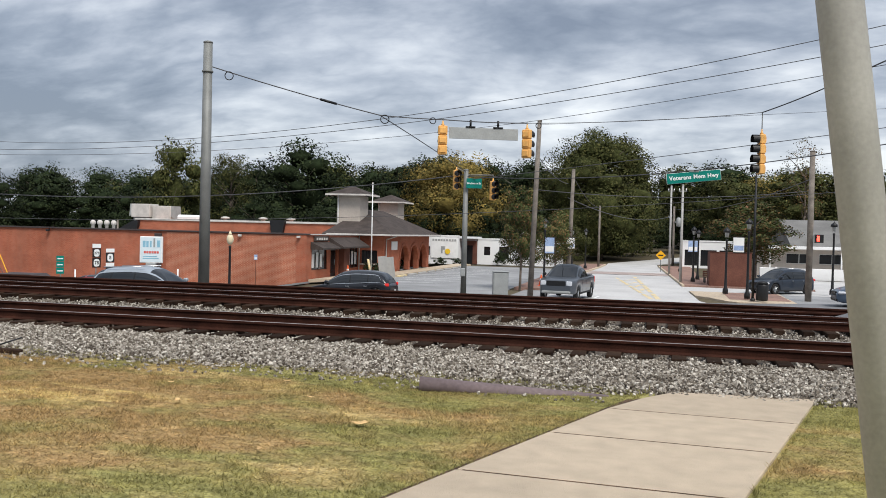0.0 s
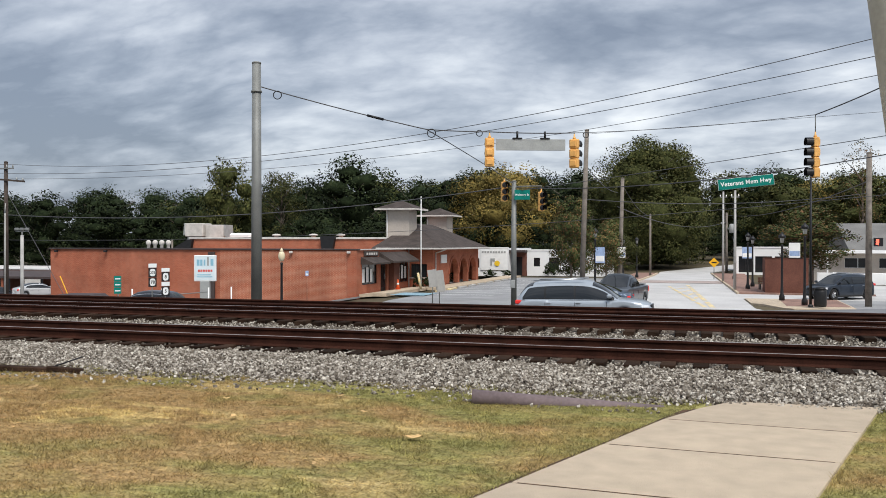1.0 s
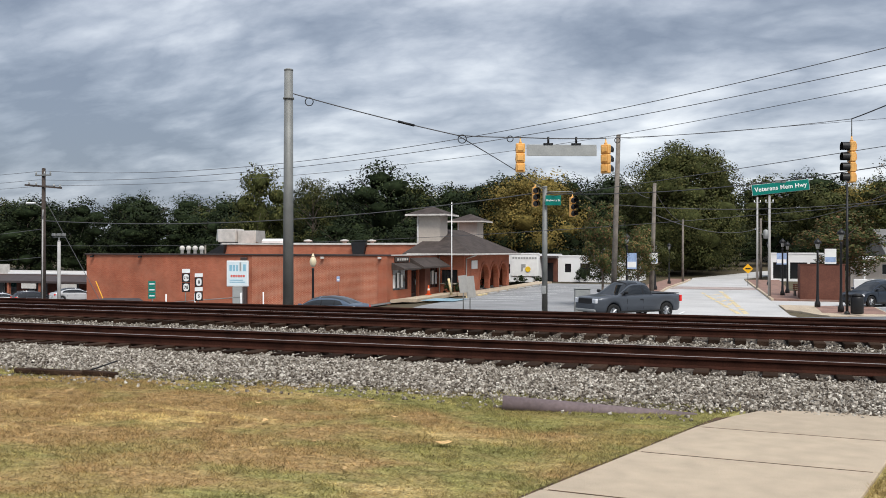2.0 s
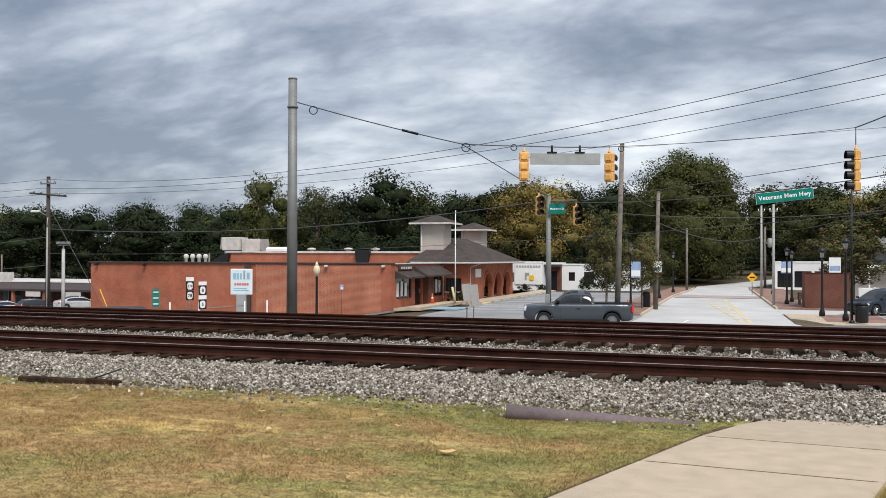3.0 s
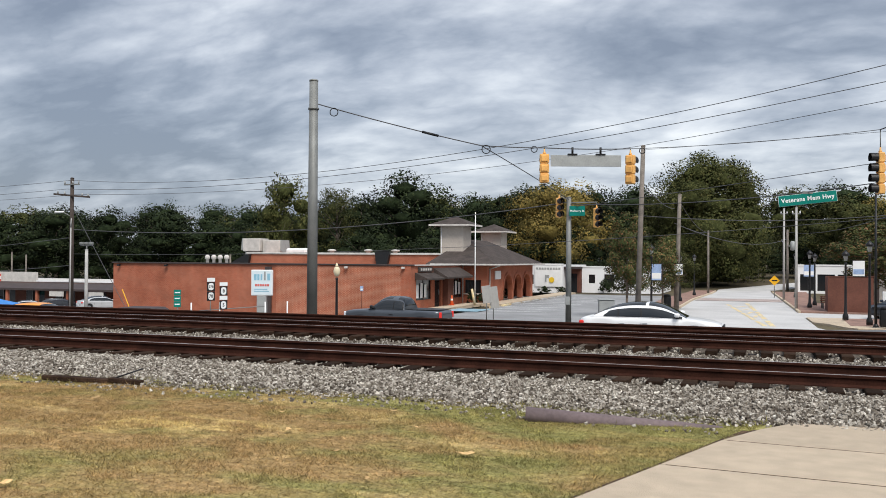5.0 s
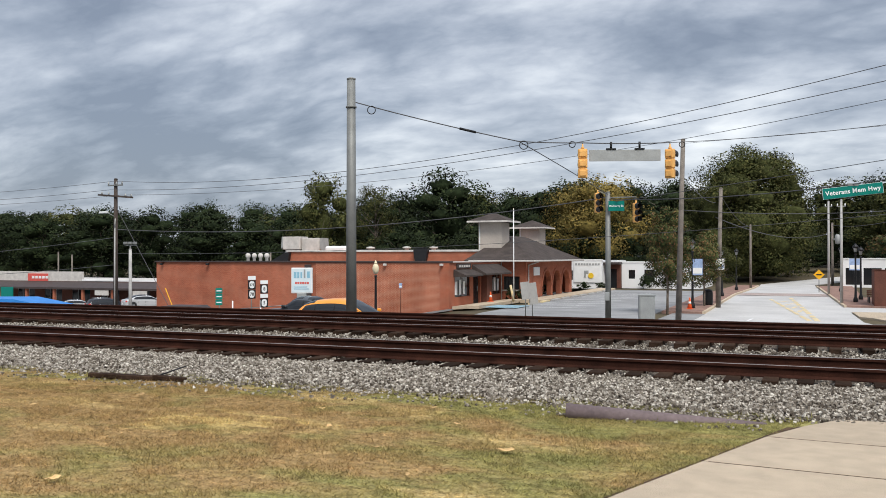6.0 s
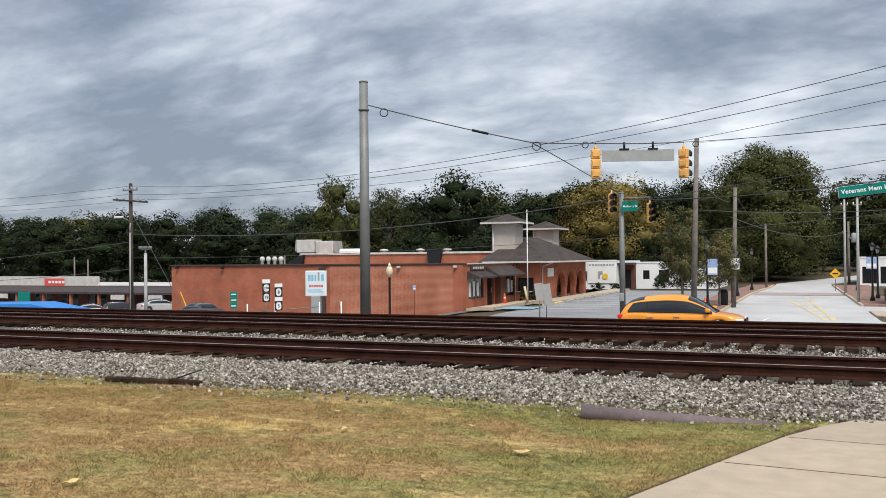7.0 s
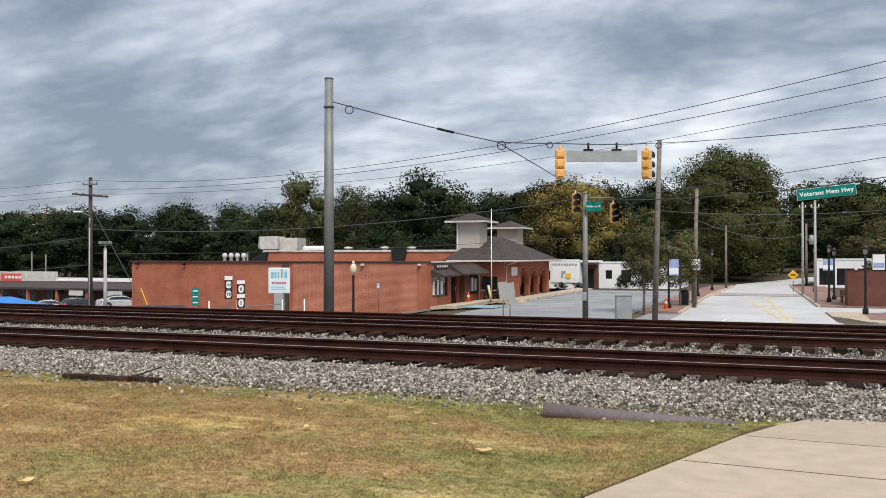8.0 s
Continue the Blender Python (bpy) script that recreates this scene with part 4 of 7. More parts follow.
def box_building(name, label, x0, x1, y0, y1, z0, z1, wallm, copem, holes, cat="building", cope=0.15):
    """A flat-roofed block whose street side has real window holes."""
    b = thing(name, label, cat)
    wall_with_holes(x0, x1, z0, z1, [(h[0], h[1], h[2], h[3], 0) for h in holes], 0.25, wallm, b, "front_wall", "x", y0, 1)
    for h in holes:
        window_in(b, "x", y0 + 0.1, h[0], h[1], h[2], h[3], h[4] if len(h) > 4 else 2, 1)
    part("side_wall", bx(x0, x0 + 0.25, y0 + 0.25, y1, z0, z1), wallm, b)
    part("side_wall", bx(x1 - 0.25, x1, y0 + 0.25, y1, z0, z1), wallm, b)
    part("back_wall", bx(x0 + 0.25, x1 - 0.25, y1 - 0.25, y1, z0, z1), wallm, b)
    # added dark sheet in place of the room's shade behind the windows
    part("dark_backing", bx(x0 + 0.3, x1 - 0.3, y0 + 2.5, y0 + 2.6, z0, z1 - 0.3), M["coping"], b)
    part("flat_roof", bx(x0 + 0.25, x1 - 0.25, y0 + 0.25, y1 - 0.25, z1 - 0.3, z1 - 0.15), M["greymetal"], b)
    part("coping", bx(x0 - 0.06, x1 + 0.06, y0 - 0.06, y0 + 0.35, z1, z1 + cope, 0.01), copem, b)
    return b


wb = box_building("white_building", "low white-painted office block with a sign panel", -28.0, -21.7, 95, 108, -1.6, 1.42, M["whitewall"], M["white"], [(-26.3, -24.9, -0.7, 0.35)])
panel = part("sign_panel", bx(-24.75, -21.8, 94.9, 94.97, -0.95, 1.3, 0.01), M["white"], wb, "white sign panel with a blue and gold emblem")
for k in range(9):
    part("sign_bar", bx(-24.6 + 0.31 * k, -24.38 + 0.31 * k, 94.88, 94.9, 0.92, 1.14), M["greymetal"], panel)
part("emblem", bx(-23.6, -23.42, 94.86, 94.9, -0.4, 0.35), M["greymetal"], panel)
part("emblem", bx(-23.40, -23.12, 94.86, 94.9, 0.02, 0.35), M["greymetal"], panel)
part("emblem_disc", rod((-22.85, 94.88, -0.2), (-22.85, 94.83, -0.2), 0.3, seg=20), M["gold"], panel)
entry = thing("entrance_porch", "dark brown panelled entrance between two white blocks", "porch")
part("porch_wall", bx(-21.65, -20.0, 96.6, 97.2, -1.6, 1.0, 0.02), M["mulch"], entry)
part("porch_roof", bx(-21.68, -19.9, 95.6, 97.2, 1.003, 1.25, 0.02), M["coping"], entry)
part("porch_door", bx(-21.3, -20.4, 96.55, 96.597, -1.55, 0.5), M["glass"], entry, "dark glass door")
box_building("white_annex", "small white block with dark windows", -19.95, -11.6, 97, 108, -1.6, 1.18, M["whitewall"], M["white"], [(-19.2, -18.5, -0.55, 0.4, 1), (-17.5, -16.4, -0.9, 0.45), (-15.2, -13.9, -0.6, 0.5, 1)])
part("rooftop_unit", bx(-15.6, -14.6, 99, 100, 1.0, 2.15, 0.02), M["white"], thing("rooftop_unit_box", "white rooftop ventilation box", "ventilation unit"))


def strip_mall():
    b = thing("shop_row", "long low shop row with dark canopy and white fascia", "building", (-2.6, 0, -1.85))
    Y = 80.0
    holes = [(-110 + 4.4 * k, -107.2 + 4.4 * k, -1.9, 0.1, 0) for k in range(13)]
    wall_with_holes(-112, -52, -2.2, 0.8, holes, 0.25, M["mulch"], b, "shop_wall", "x", Y, 1)
    for h in holes:
        window_in(b, "x", Y + 0.1, h[0], h[1], h[2], h[3], 3, 1, M["greymetal"])
    # dark sheet added behind the shop windows, standing for unlit rooms
    part("dark_backing", bx(-112, -52, Y + 3, Y + 3.1, -2.2, 0.8), M["coping"], b)
    part("canopy_roof", prism([(Y - 2.2, 0.22), (Y + 0.4, 0.88), (Y + 0.4, 0.60), (Y - 2.2, 0.0)], -112, -52, "yz"), M["coping"], b, "dark sloping canopy")
    part("roof", bx(-112, -52, Y + 0.4, Y + 14, 0.6, 0.9), M["palecoping"], b)
    for k in range(14):
        part("column", bx(-111 + 4.4 * k, -110.7 + 4.4 * k, Y - 2.0, Y - 1.7, -2.2, 0.02), M["brick"], b)
    part("fascia", bx(-112, -78.1, Y + 0.45, Y + 0.7, 0.8, 2.0, 0.01), M["palecoping"], b, "tall pale fascia")
    sg = part("sign", bx(-86.7, -83.5, Y + 0.30, Y + 0.44, 0.85, 1.75, 0.01), M["redprint"], b, "red shop sign with unreadable white writing")
    for k in range(5):
        part("sign_bar", bx(-86.0 + 0.56 * k, -85.6 + 0.56 * k, Y + 0.28, Y + 0.30, 1.15, 1.45), M["white"], sg)
    for k, x in enumerate((-73.5, -68.0, -92.0)):
        s2 = part("sign", bx(x, x + 2.0, Y - 2.28, Y - 2.2, -0.6, -0.05), M["palecoping"], b)
    part("roof_edge", bx(-78.0, -52, Y + 0.32, Y + 0.5, 0.9, 1.1, 0.01), M["whitewall"], b)
    return b


strip_mall()


def right_shops():
    b = thing("roadside_building", "long low cream building with a grey roof and plate windows", "building")
    Y = 86.0
    holes = [(11 + 2.8 * k, 13.2 + 2.8 * k, -0.15, 0.75, 0) for k in range(8)]
    wall_with_holes(8.5, 46, -1.6, 1.15, holes, 0.25, M["siding"], b, "front_wall", "x", Y, 1)
    for h in holes:
        window_in(b, "x", Y + 0.1, h[0], h[1], h[2], h[3], 2, 1, M["white"])
    # indoor shade as an added dark sheet behind the panes
    part("dark_backing", bx(8.5, 46, Y + 3, Y + 3.1, -1.6, 1.15), M["coping"], b)
    part("canopy", bx(8.9, 46, Y - 1.2, Y + 0.4, 1.15, 1.42, 0.02), M["whitewall"], b, "white flat canopy")
    part("roof", prism([(Y + 0.2, 1.43), (Y + 9, 4.0), (Y + 17, 1.43)], 11.4, 46, "yz"), M["greyroof"], b, "grey sheet roof")
    for k in range(6):
        part("post", rod((9.5 + 6 * k, Y - 1.0, -1.6), (9.5 + 6 * k, Y - 1.0, 1.15), 0.07), M["white"], b)
    return b


right_shops()
box_building("corner_shop", "small white shop with dark windows under a flat roof", 2.3, 8.6, 108, 118, -1.6, 1.5, M["whitewall"], M["white"], [(2.6, 4.1, -1.3, 0.55), (4.4, 6.2, -1.3, 0.55), (6.5, 8.2, -1.3, 0.55)])


def house(x, y, z0, w, d, h, label):
    b = thing("house", label, "house")
    wall_with_holes(x, x + w, z0, z0 + h, [(x + 0.7, x + 1.6, z0 + h - 1.6, z0 + h - 0.3, 0)], 0.2, M["siding"], b, "wall", "x", y, 1)
    window_in(b, "x", y + 0.08, x + 0.7, x + 1.6, z0 + h - 1.6, z0 + h - 0.3, 1, 2, M["white"])
    part("wall", bx(x, x + w, y + 0.2, y + d, z0, z0 + h), M["siding"], b)
    part("roof", prism([(x - 0.5, z0 + h), (x + w / 2, z0 + h + 1.3), (x + w + 0.5, z0 + h)], y - 0.5, y + d + 0.5), M["shingle"], b)
    part("gable_wall", prism([(x - 0.1, z0 + h - 0.1), (x + w / 2, z0 + h + 1.05), (x + w + 0.1, z0 + h - 0.1)], y - 0.56, y - 0.51), M["siding"], b)
    part("porch_roof", bx(x + w, x + w + 5, y - 0.5, y + d * 0.7, z0 + h - 1.0, z0 + h - 0.6, 0.02), M["shingle"], b)
    # porch shade is painted: the wall takes the dark coping colour
    part("wing", bx(x + w, x + w + 4.6, y + 1.4, y + d * 0.7, z0, z0 + h - 1.0), M["coping"], b, "porch wall coloured dark for the porch's shade")
    for k in range(4):
        part("porch_post", bx(x + w + 0.2 + 1.4 * k, x + w + 0.35 + 1.4 * k, y - 0.3, y - 0.15, z0, z0 + h - 1.0), M["white"], b)
    return b


house(4.1, 165, 0.2, 2.3, 6, 5.0, "pale gabled house on the hill among trees")
screen = thing("brick_screen", "dark brown square brick screen wall", "screen wall")
part("screen_wall", bx(3.38, 6.25, 66.9, 67.25, -1.6, 0.95, 0.02), M["mulch"], screen)
part("screen_return", bx(3.38, 3.73, 67.27, 70.2, -1.6, 0.95, 0.02), M["mulch"], screen)
part("screen_cap", bx(3.33, 6.30, 66.86, 67.29, 0.952, 1.0, 0.01), M["mulch"], screen)
# upright pale block added in place of a sloping pale bank
part("bank_block", bx(8.6, 46, 84.6, 84.9, -1.6, -0.55, 0.03), M["whitewall"], thing("retaining_wall", "low pale block standing in for the rising bank before the shops", "wall"))

# ---- trees ----
def crown_mesh(name, w, h, material, leaves, seed, leaf=0.16, lobes=12, low=0.10, core=True, fine=2, droop=0.0, gaps=0.0):
    """A crown of leaf sprays on lobes and clumps, denser on top, with added inner lumps whose colour stands for inner
    shade; base at z = 0.
    """
    rng = np.random.default_rng(seed)
    L, LR = [(0, 0, h * 0.52)], [(w * 0.30, w * 0.30, h * 0.36)]
    for i in range(lobes):
        u = (i + 0.5) / lobes
        z = h * (low + (0.96 - low) * u)
        spread = w / 2 * (math.sin(math.pi * (0.20 + 0.72 * u)) ** 0.7)
        a = i * 2.4 + rng.uniform(-0.6, 0.6)
        r = min(w, h) * rng.uniform(0.13, 0.22)
        d = max(0.0, spread - r * 0.8) * rng.uniform(0.7, 1.0)
        L.append((d * math.cos(a), d * math.sin(a), min(z, h - r * 0.8)))
        LR.append((r * rng.uniform(1.0, 1.4), r * rng.uniform(1.0, 1.4), r * rng.uniform(0.8, 1.1)))
    L, LR = np.array(L), np.array(LR)
    # clumps sit on the outer shell of the lobes
    per = 14
    ci = np.repeat(np.arange(len(L)), per)
    d = rng.normal(size=(len(ci), 3))
    d[:, 2] = d[:, 2] * 0.8 + 0.25
    d /= np.linalg.norm(d, axis=1, keepdims=True)
    C = L[ci] + d * LR[ci] * rng.uniform(0.72, 1.02, (len(ci), 1))
    CR = LR[ci].mean(1) * rng.uniform(0.28, 0.55, len(ci))
    keep = (C[:, 2] > 0.02 * h) & (rng.uniform(0, 1, len(ci)) > gaps)
    C, CR, ci = C[keep], CR[keep], ci[keep]
    wt = CR ** 2
    idx = rng.choice(len(C), leaves, p=wt / wt.sum())
    d = rng.normal(size=(leaves, 3))
    d[:, 2] += 0.25
    d /= np.linalg.norm(d, axis=1, keepdims=True)
    P = C[idx] + d * np.array((1.1, 1.1, 0.95)) * (CR[idx] * rng.uniform(0.35, 1.12, leaves) ** 0.6)[:, None]
    P[:, 2] -= droop * rng.uniform(0, 1, leaves) ** 2
    keep = P[:, 2] > 0.0
    P, idx = P[keep], idx[keep]
    k = len(P)
    nrm = (P - C[idx]) / CR[idx][:, None] + 0.9 * (P - L[ci[idx]]) / LR[ci[idx]] + 0.5 * (P - np.array((0, 0, h * 0.4))) / (0.5 * w) + rng.normal(0, 0.28, (k, 3))
    nrm /= np.linalg.norm(nrm, axis=1, keepdims=True)
    fl = nrm + rng.normal(0, 0.45, (k, 3))
    n1 = np.cross(fl, rng.normal(size=(k, 3)))
    n1 /= np.linalg.norm(n1, axis=1, keepdims=True)
    n2 = np.cross(fl, n1)
    n2 /= np.linalg.norm(n2, axis=1, keepdims=True)
    s = leaf * rng.uniform(0.5, 1.4, k)[:, None]
    V = np.stack([P - n1 * s, P - n2 * s * 0.6, P + n1 * s, P + n2 * s * 0.6], 1).reshape(-1, 3)
    N = np.repeat(nrm, 4, axis=0)
    F = np.arange(4 * k).reshape(-1, 4)
    cf = []
    # added solid lumps fill the lobes, toned as shade seen through leaf gaps
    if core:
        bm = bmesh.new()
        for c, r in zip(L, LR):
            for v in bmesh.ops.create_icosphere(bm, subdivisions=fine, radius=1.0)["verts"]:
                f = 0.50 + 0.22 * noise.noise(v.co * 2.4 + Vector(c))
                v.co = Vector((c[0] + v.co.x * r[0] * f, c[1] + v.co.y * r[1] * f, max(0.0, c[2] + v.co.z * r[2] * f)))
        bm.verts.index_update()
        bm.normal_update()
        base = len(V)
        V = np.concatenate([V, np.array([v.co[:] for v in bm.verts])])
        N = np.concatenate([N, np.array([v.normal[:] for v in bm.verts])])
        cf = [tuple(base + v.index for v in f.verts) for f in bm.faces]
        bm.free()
    me = bpy.data.meshes.new(name)
    me.from_pydata(V.tolist(), [], F.tolist() + cf)
    me.materials.append(material)
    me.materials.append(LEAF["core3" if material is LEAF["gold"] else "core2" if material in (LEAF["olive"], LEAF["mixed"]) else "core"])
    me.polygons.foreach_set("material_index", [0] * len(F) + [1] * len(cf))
    me.polygons.foreach_set("use_smooth", [True] * len(me.polygons))
    me.normals_split_custom_set_from_vertices(N.tolist())
    return me


def trunk_mesh(name, h, r, seed, limbs=6, reach=2.0):
    rng = random.Random(seed)
    bm = bmesh.new()
    p, pr = Vector((0, 0, -0.3)), r
    for i in range(4):
        q = Vector((rng.uniform(-0.15, 0.15) * h * 0.1, rng.uniform(-0.15, 0.15) * h * 0.1, h * (i + 1) / 4))
        tube(bm, p, q, pr, pr * 0.72, 8)
        p, pr = q, pr * 0.72
    for i in range(limbs):
        a, z = rng.uniform(0, 6.28), h * rng.uniform(0.4, 0.9)
        s = Vector((0, 0, z))
        m = s + Vector((math.cos(a), math.sin(a), 0.9)) * reach * rng.uniform(0.4, 0.7)
        e = m + Vector((math.cos(a + 0.5), math.sin(a + 0.5), 0.7)) * reach * rng.uniform(0.3, 0.6)
        tube(bm, s, m, r * 0.35, r * 0.2, 6)
        tube(bm, m, e, r * 0.2, r * 0.06, 6)
    me = bpy.data.meshes.new(name)
    bm.to_mesh(me)
    bm.free()
    me.materials.append(M["bark"])
    return me


TREE_KINDS = {}


def tree(kind, x, y, width, top, rz=0, label=None, group="woods behind the town", z0=None):
    """One tree of a kind, set to its width and height."""
    k = TREE_KINDS[kind]
    z = ground_z(x, y) if z0 is None else z0
    ob = thing("tree", label or k["label"], "tree", (x, y, z), rz, group)
    h = top - z
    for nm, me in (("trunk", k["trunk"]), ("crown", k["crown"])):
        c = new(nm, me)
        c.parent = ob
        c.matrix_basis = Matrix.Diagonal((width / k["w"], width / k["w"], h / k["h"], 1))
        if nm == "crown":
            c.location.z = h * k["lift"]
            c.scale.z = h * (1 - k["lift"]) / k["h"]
    return ob


def kind(key, w, h, leafm, n, seed, lift, label, leaf=0.25, **kw):
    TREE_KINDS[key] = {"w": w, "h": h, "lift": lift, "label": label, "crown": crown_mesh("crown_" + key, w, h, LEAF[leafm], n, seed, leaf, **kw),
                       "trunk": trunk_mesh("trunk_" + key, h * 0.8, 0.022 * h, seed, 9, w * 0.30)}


for i in range(4):
    kind("dark%d" % i, 11, 13, "dark", 7600, 10 + i, 0.02, "tall dark green broadleaf tree in full leaf", leaf=0.17, lobes=13 + i)
for i in range(3):
    kind("olive%d" % i, 11, 13, "olive", 9500, 20 + i, 0.03, "olive green broadleaf tree turning in autumn", leaf=0.16, lobes=14 + i)
kind("oak", 15, 15, "olive", 56000, 61, 0.03, "broad olive green oak beside the street", leaf=0.125, lobes=34, low=0.05)
kind("gold", 12, 13, "gold", 26000, 31, 0.03, "golden yellow autumn tree at the wood's edge", leaf=0.125, lobes=20, droop=0.9)
kind("sparse", 9, 13, "olive", 9000, 33, 0.2, "thin olive tree with gaps in its crown", leaf=0.12, lobes=12, core=False, gaps=0.3)
kind("bare", 8, 13, "rust", 1500, 35, 0.30, "nearly bare reddish tree", lobes=10, core=False, leaf=0.13, gaps=0.2)
kind("street", 4, 5, "mixed", 9000, 37, 0.26, "slender street tree with rust and green leaves", leaf=0.07, lobes=11, core=False, gaps=0.15)
kind("streetg", 4, 5, "olive", 9000, 38, 0.30, "small green street tree", leaf=0.07, lobes=11, core=False)

wr = random.Random(8)
# (x, y, width, top of crown, kind)
FEATURE_TREES = [
    (-65.2, 110, 10.0, 13.4, "olive0"), (-58.0, 112, 9, 12.5, "sparse"), (-50.5, 121, 15, 14.0, "dark0"), (-38, 130, 12, 12.2, "dark1"),
    (-34.0, 134, 13, 13.6, "dark2"), (-27.3, 118, 14.5, 12.2, "gold"), (-21.5, 150, 9, 14.3, "dark3"), (-8.0, 120, 17.0, 15.2, "oak"),
    (-14.5, 124, 9, 11.0, "olive2"), (-4.0, 130, 9, 10.5, "olive0"), (0.5, 182, 11, 14.5, "dark0"), (12.5, 152, 10, 9.6, "olive2"),
    (15.0, 145, 10, 11.5, "gold"), (17.0, 118, 6.5, 14.4, "bare"), (27, 140, 14, 12.5, "olive1"), (38, 145, 14, 12.5, "dark1")]
for x, y, w, top, kd in FEATURE_TREES:
    tree(kd, x, y, w, top, wr.uniform(0, 360))
for row in range(2):
    for i in range(27):
        x = -185 + i * 9.2 + wr.uniform(-2, 2) + 4 * row
        y = 138 + row * 22 + wr.uniform(-5, 5) - 0.12 * max(0, -x - 60)
        if -7 < x < 3 and row == 0:
            continue
        tree("dark%d" % wr.randrange(4) if wr.random() < 0.72 else "olive%d" % wr.randrange(3), x, y, wr.uniform(12, 16), (9.6 if x < -70 else 11.6) + 2.2 * row + wr.uniform(-1.2, 1.2), wr.uniform(0, 360))
for i in range(14):
    tree("dark%d" % (i % 4), -75 + i * 6.5 + wr.uniform(-2, 2), 113 + wr.uniform(-2, 3) + (28 if -12 < -75 + i * 6.5 < 8 else 0), 8, 5.5 + wr.uniform(-1, 1.5), wr.uniform(0, 360), "dark green shrubby tree at the wood's edge")
tree("street", -8.65, 55.6, 3.3, 4.7, 20, group="street trees")
tree("streetg", -8.9, 57.4, 2.9, 2.7, 80, group="street trees")
tree("street", -7.25, 62.5, 3.1, 3.5, 140, group="street trees")
tree("streetg", -6.9, 67, 3.2, 2.7, 200, group="street trees")
tree("street", 6.5, 71, 6.8, 4.5, 60, "broad green and rust street tree behind the brick screen", group="street trees")

kind("bush", 2, 1.3, "dark", 1600, 51, 0.0, "clipped green shrub", leaf=0.055, lobes=7)


def bush(x, y, w, h):
    z = ground_z(x, y)
    ob = thing("shrub", "low clipped green shrub beside the wall", "shrub", (x, y, z), x * 40, "shrubs")
    c = new("foliage", TREE_KINDS["bush"]["crown"])
    c.parent = ob
    c.matrix_basis = Matrix.Diagonal((w / 2, w / 2, h / 1.3, 1))


for x, y, w, h in ((-22.6, 67.0, 1.2, 1.1), (-22.0, 67.2, 1.0, 0.9), (-22.4, 73.7, 1.3, 1.2), (-22.4, 76.7, 1.2, 1.1),
                   (-25.2, 93.8, 1.5, 0.7), (-23.4, 93.8, 1.7, 0.8), (-21.6, 93.8, 1.5, 0.7), (-17.0, 95.8, 2.0, 1.5)):
    bush(x, y, w, h)

# ---- poles, signals, wires ----
def pole(name, label, x, y, z0, z1, r0, r1, material, cat="pole", group="", lean=(0, 0), base=False):
    ob = thing(name, label, cat, (x, y, 0), group=group)
    part("shaft", rod((0, 0, z0), (lean[0], lean[1], z1), r0, r1, 16), material, ob)
    if base:
        part("base_plate", lathe([(r0 * 2.0, z0), (r0 * 2.0, z0 + 0.06), (r0 * 1.3, z0 + 0.14), (r0 * 1.05, z0 + 0.16)], 16), material, ob)
    part("cap", lathe([(r1 * 1.06, z1 - 0.03), (r1 * 1.06, z1 + 0.02), (r1 * 0.5, z1 + 0.05)], 16, (lean[0], lean[1], 0)), material, ob)
    return ob


PA = (-15.17, 27.5)
pa = pole("signal_pole", "tall grey galvanised steel strain pole", *PA, ground_z(*PA), 8.22, 0.19, 0.15, M["steel"], base=True)
part("wire_clamp", lathe([(0.19, 7.2), (0.19, 7.26)], 16), M["steel"], pa)

PM = (-10.57, 47.8)
pm = pole("signal_pole", "grey steel strain pole at the street corner", *PM, ground_z(*PM), 5.40, 0.165, 0.125, M["steel"], base=True)
part("junction_box", bx(-0.12, 0.12, -0.32, -0.17, -0.45, 0.0, 0.02), M["greymetal"], pm)


def sig(x, y, ztop, rz, n=3, hang=0.0, lit=False, scale=1.0):
    """A traffic signal: yellow housing, visors and dark lenses."""
    ob = thing("traffic_signal", "yellow traffic signal head with black visors", "traffic signal", (x, y, ztop), rz, "traffic signals")
    s = 0.355
    for i in range(n):
        zc = -s * (i + 0.5)
        hs = part("housing", bx(-0.10, 0.10, -0.17, 0.17, zc - s / 2 + 0.004, zc + s / 2 - 0.004, 0.03), M["yellow"], ob)
        part("lens", rod((0.10, 0, zc), (0.125, 0, zc), 0.15, 0.14, 20), M["lens"], hs)
        bm = bmesh.new()
        k = 14
        for j in range(k):
            a0, a1 = math.radians(-35 + 250 * j / k), math.radians(-35 + 250 * (j + 1) / k)
            for r in (0.160, 0.168):
                pts = [(0.10, r * math.cos(a0), zc + r * math.sin(a0)), (0.34, r * math.cos(a0), zc + r * math.sin(a0)), (0.34, r * math.cos(a1), zc + r * math.sin(a1)), (0.10, r * math.cos(a1), zc + r * math.sin(a1))]
                bm.faces.new([bm.verts.new(p) for p in pts])
        part("visor", bm, M["black"], hs)
        part("back_cover", bx(-0.135, -0.101, -0.12, 0.12, zc - 0.11, zc + 0.11, 0.02), M["yellow"], hs)
    part("top_bracket", lathe([(0.06, 0.0), (0.06, 0.05), (0.03, 0.08), (0.025, 0.18)], 12), M["yellow"], ob)
    if hang:
        part("hanger", rod((0, 0, 0.17), (0, 0, hang), 0.018, seg=8), M["steel"], ob)
    return ob


sig(-7.91, 31.62, 5.86, 108, 3, 0.26)
sig(-4.96, 32.65, 5.83, 72, 3, 0.26)
sig(3.33, 33.46, 5.72, 195, 4, 0.8)
sig(-11.05, 47.5, 5.36, -52, 3, 0.18)
sig(-9.17, 48.4, 4.84, -42, 3, 0.3)
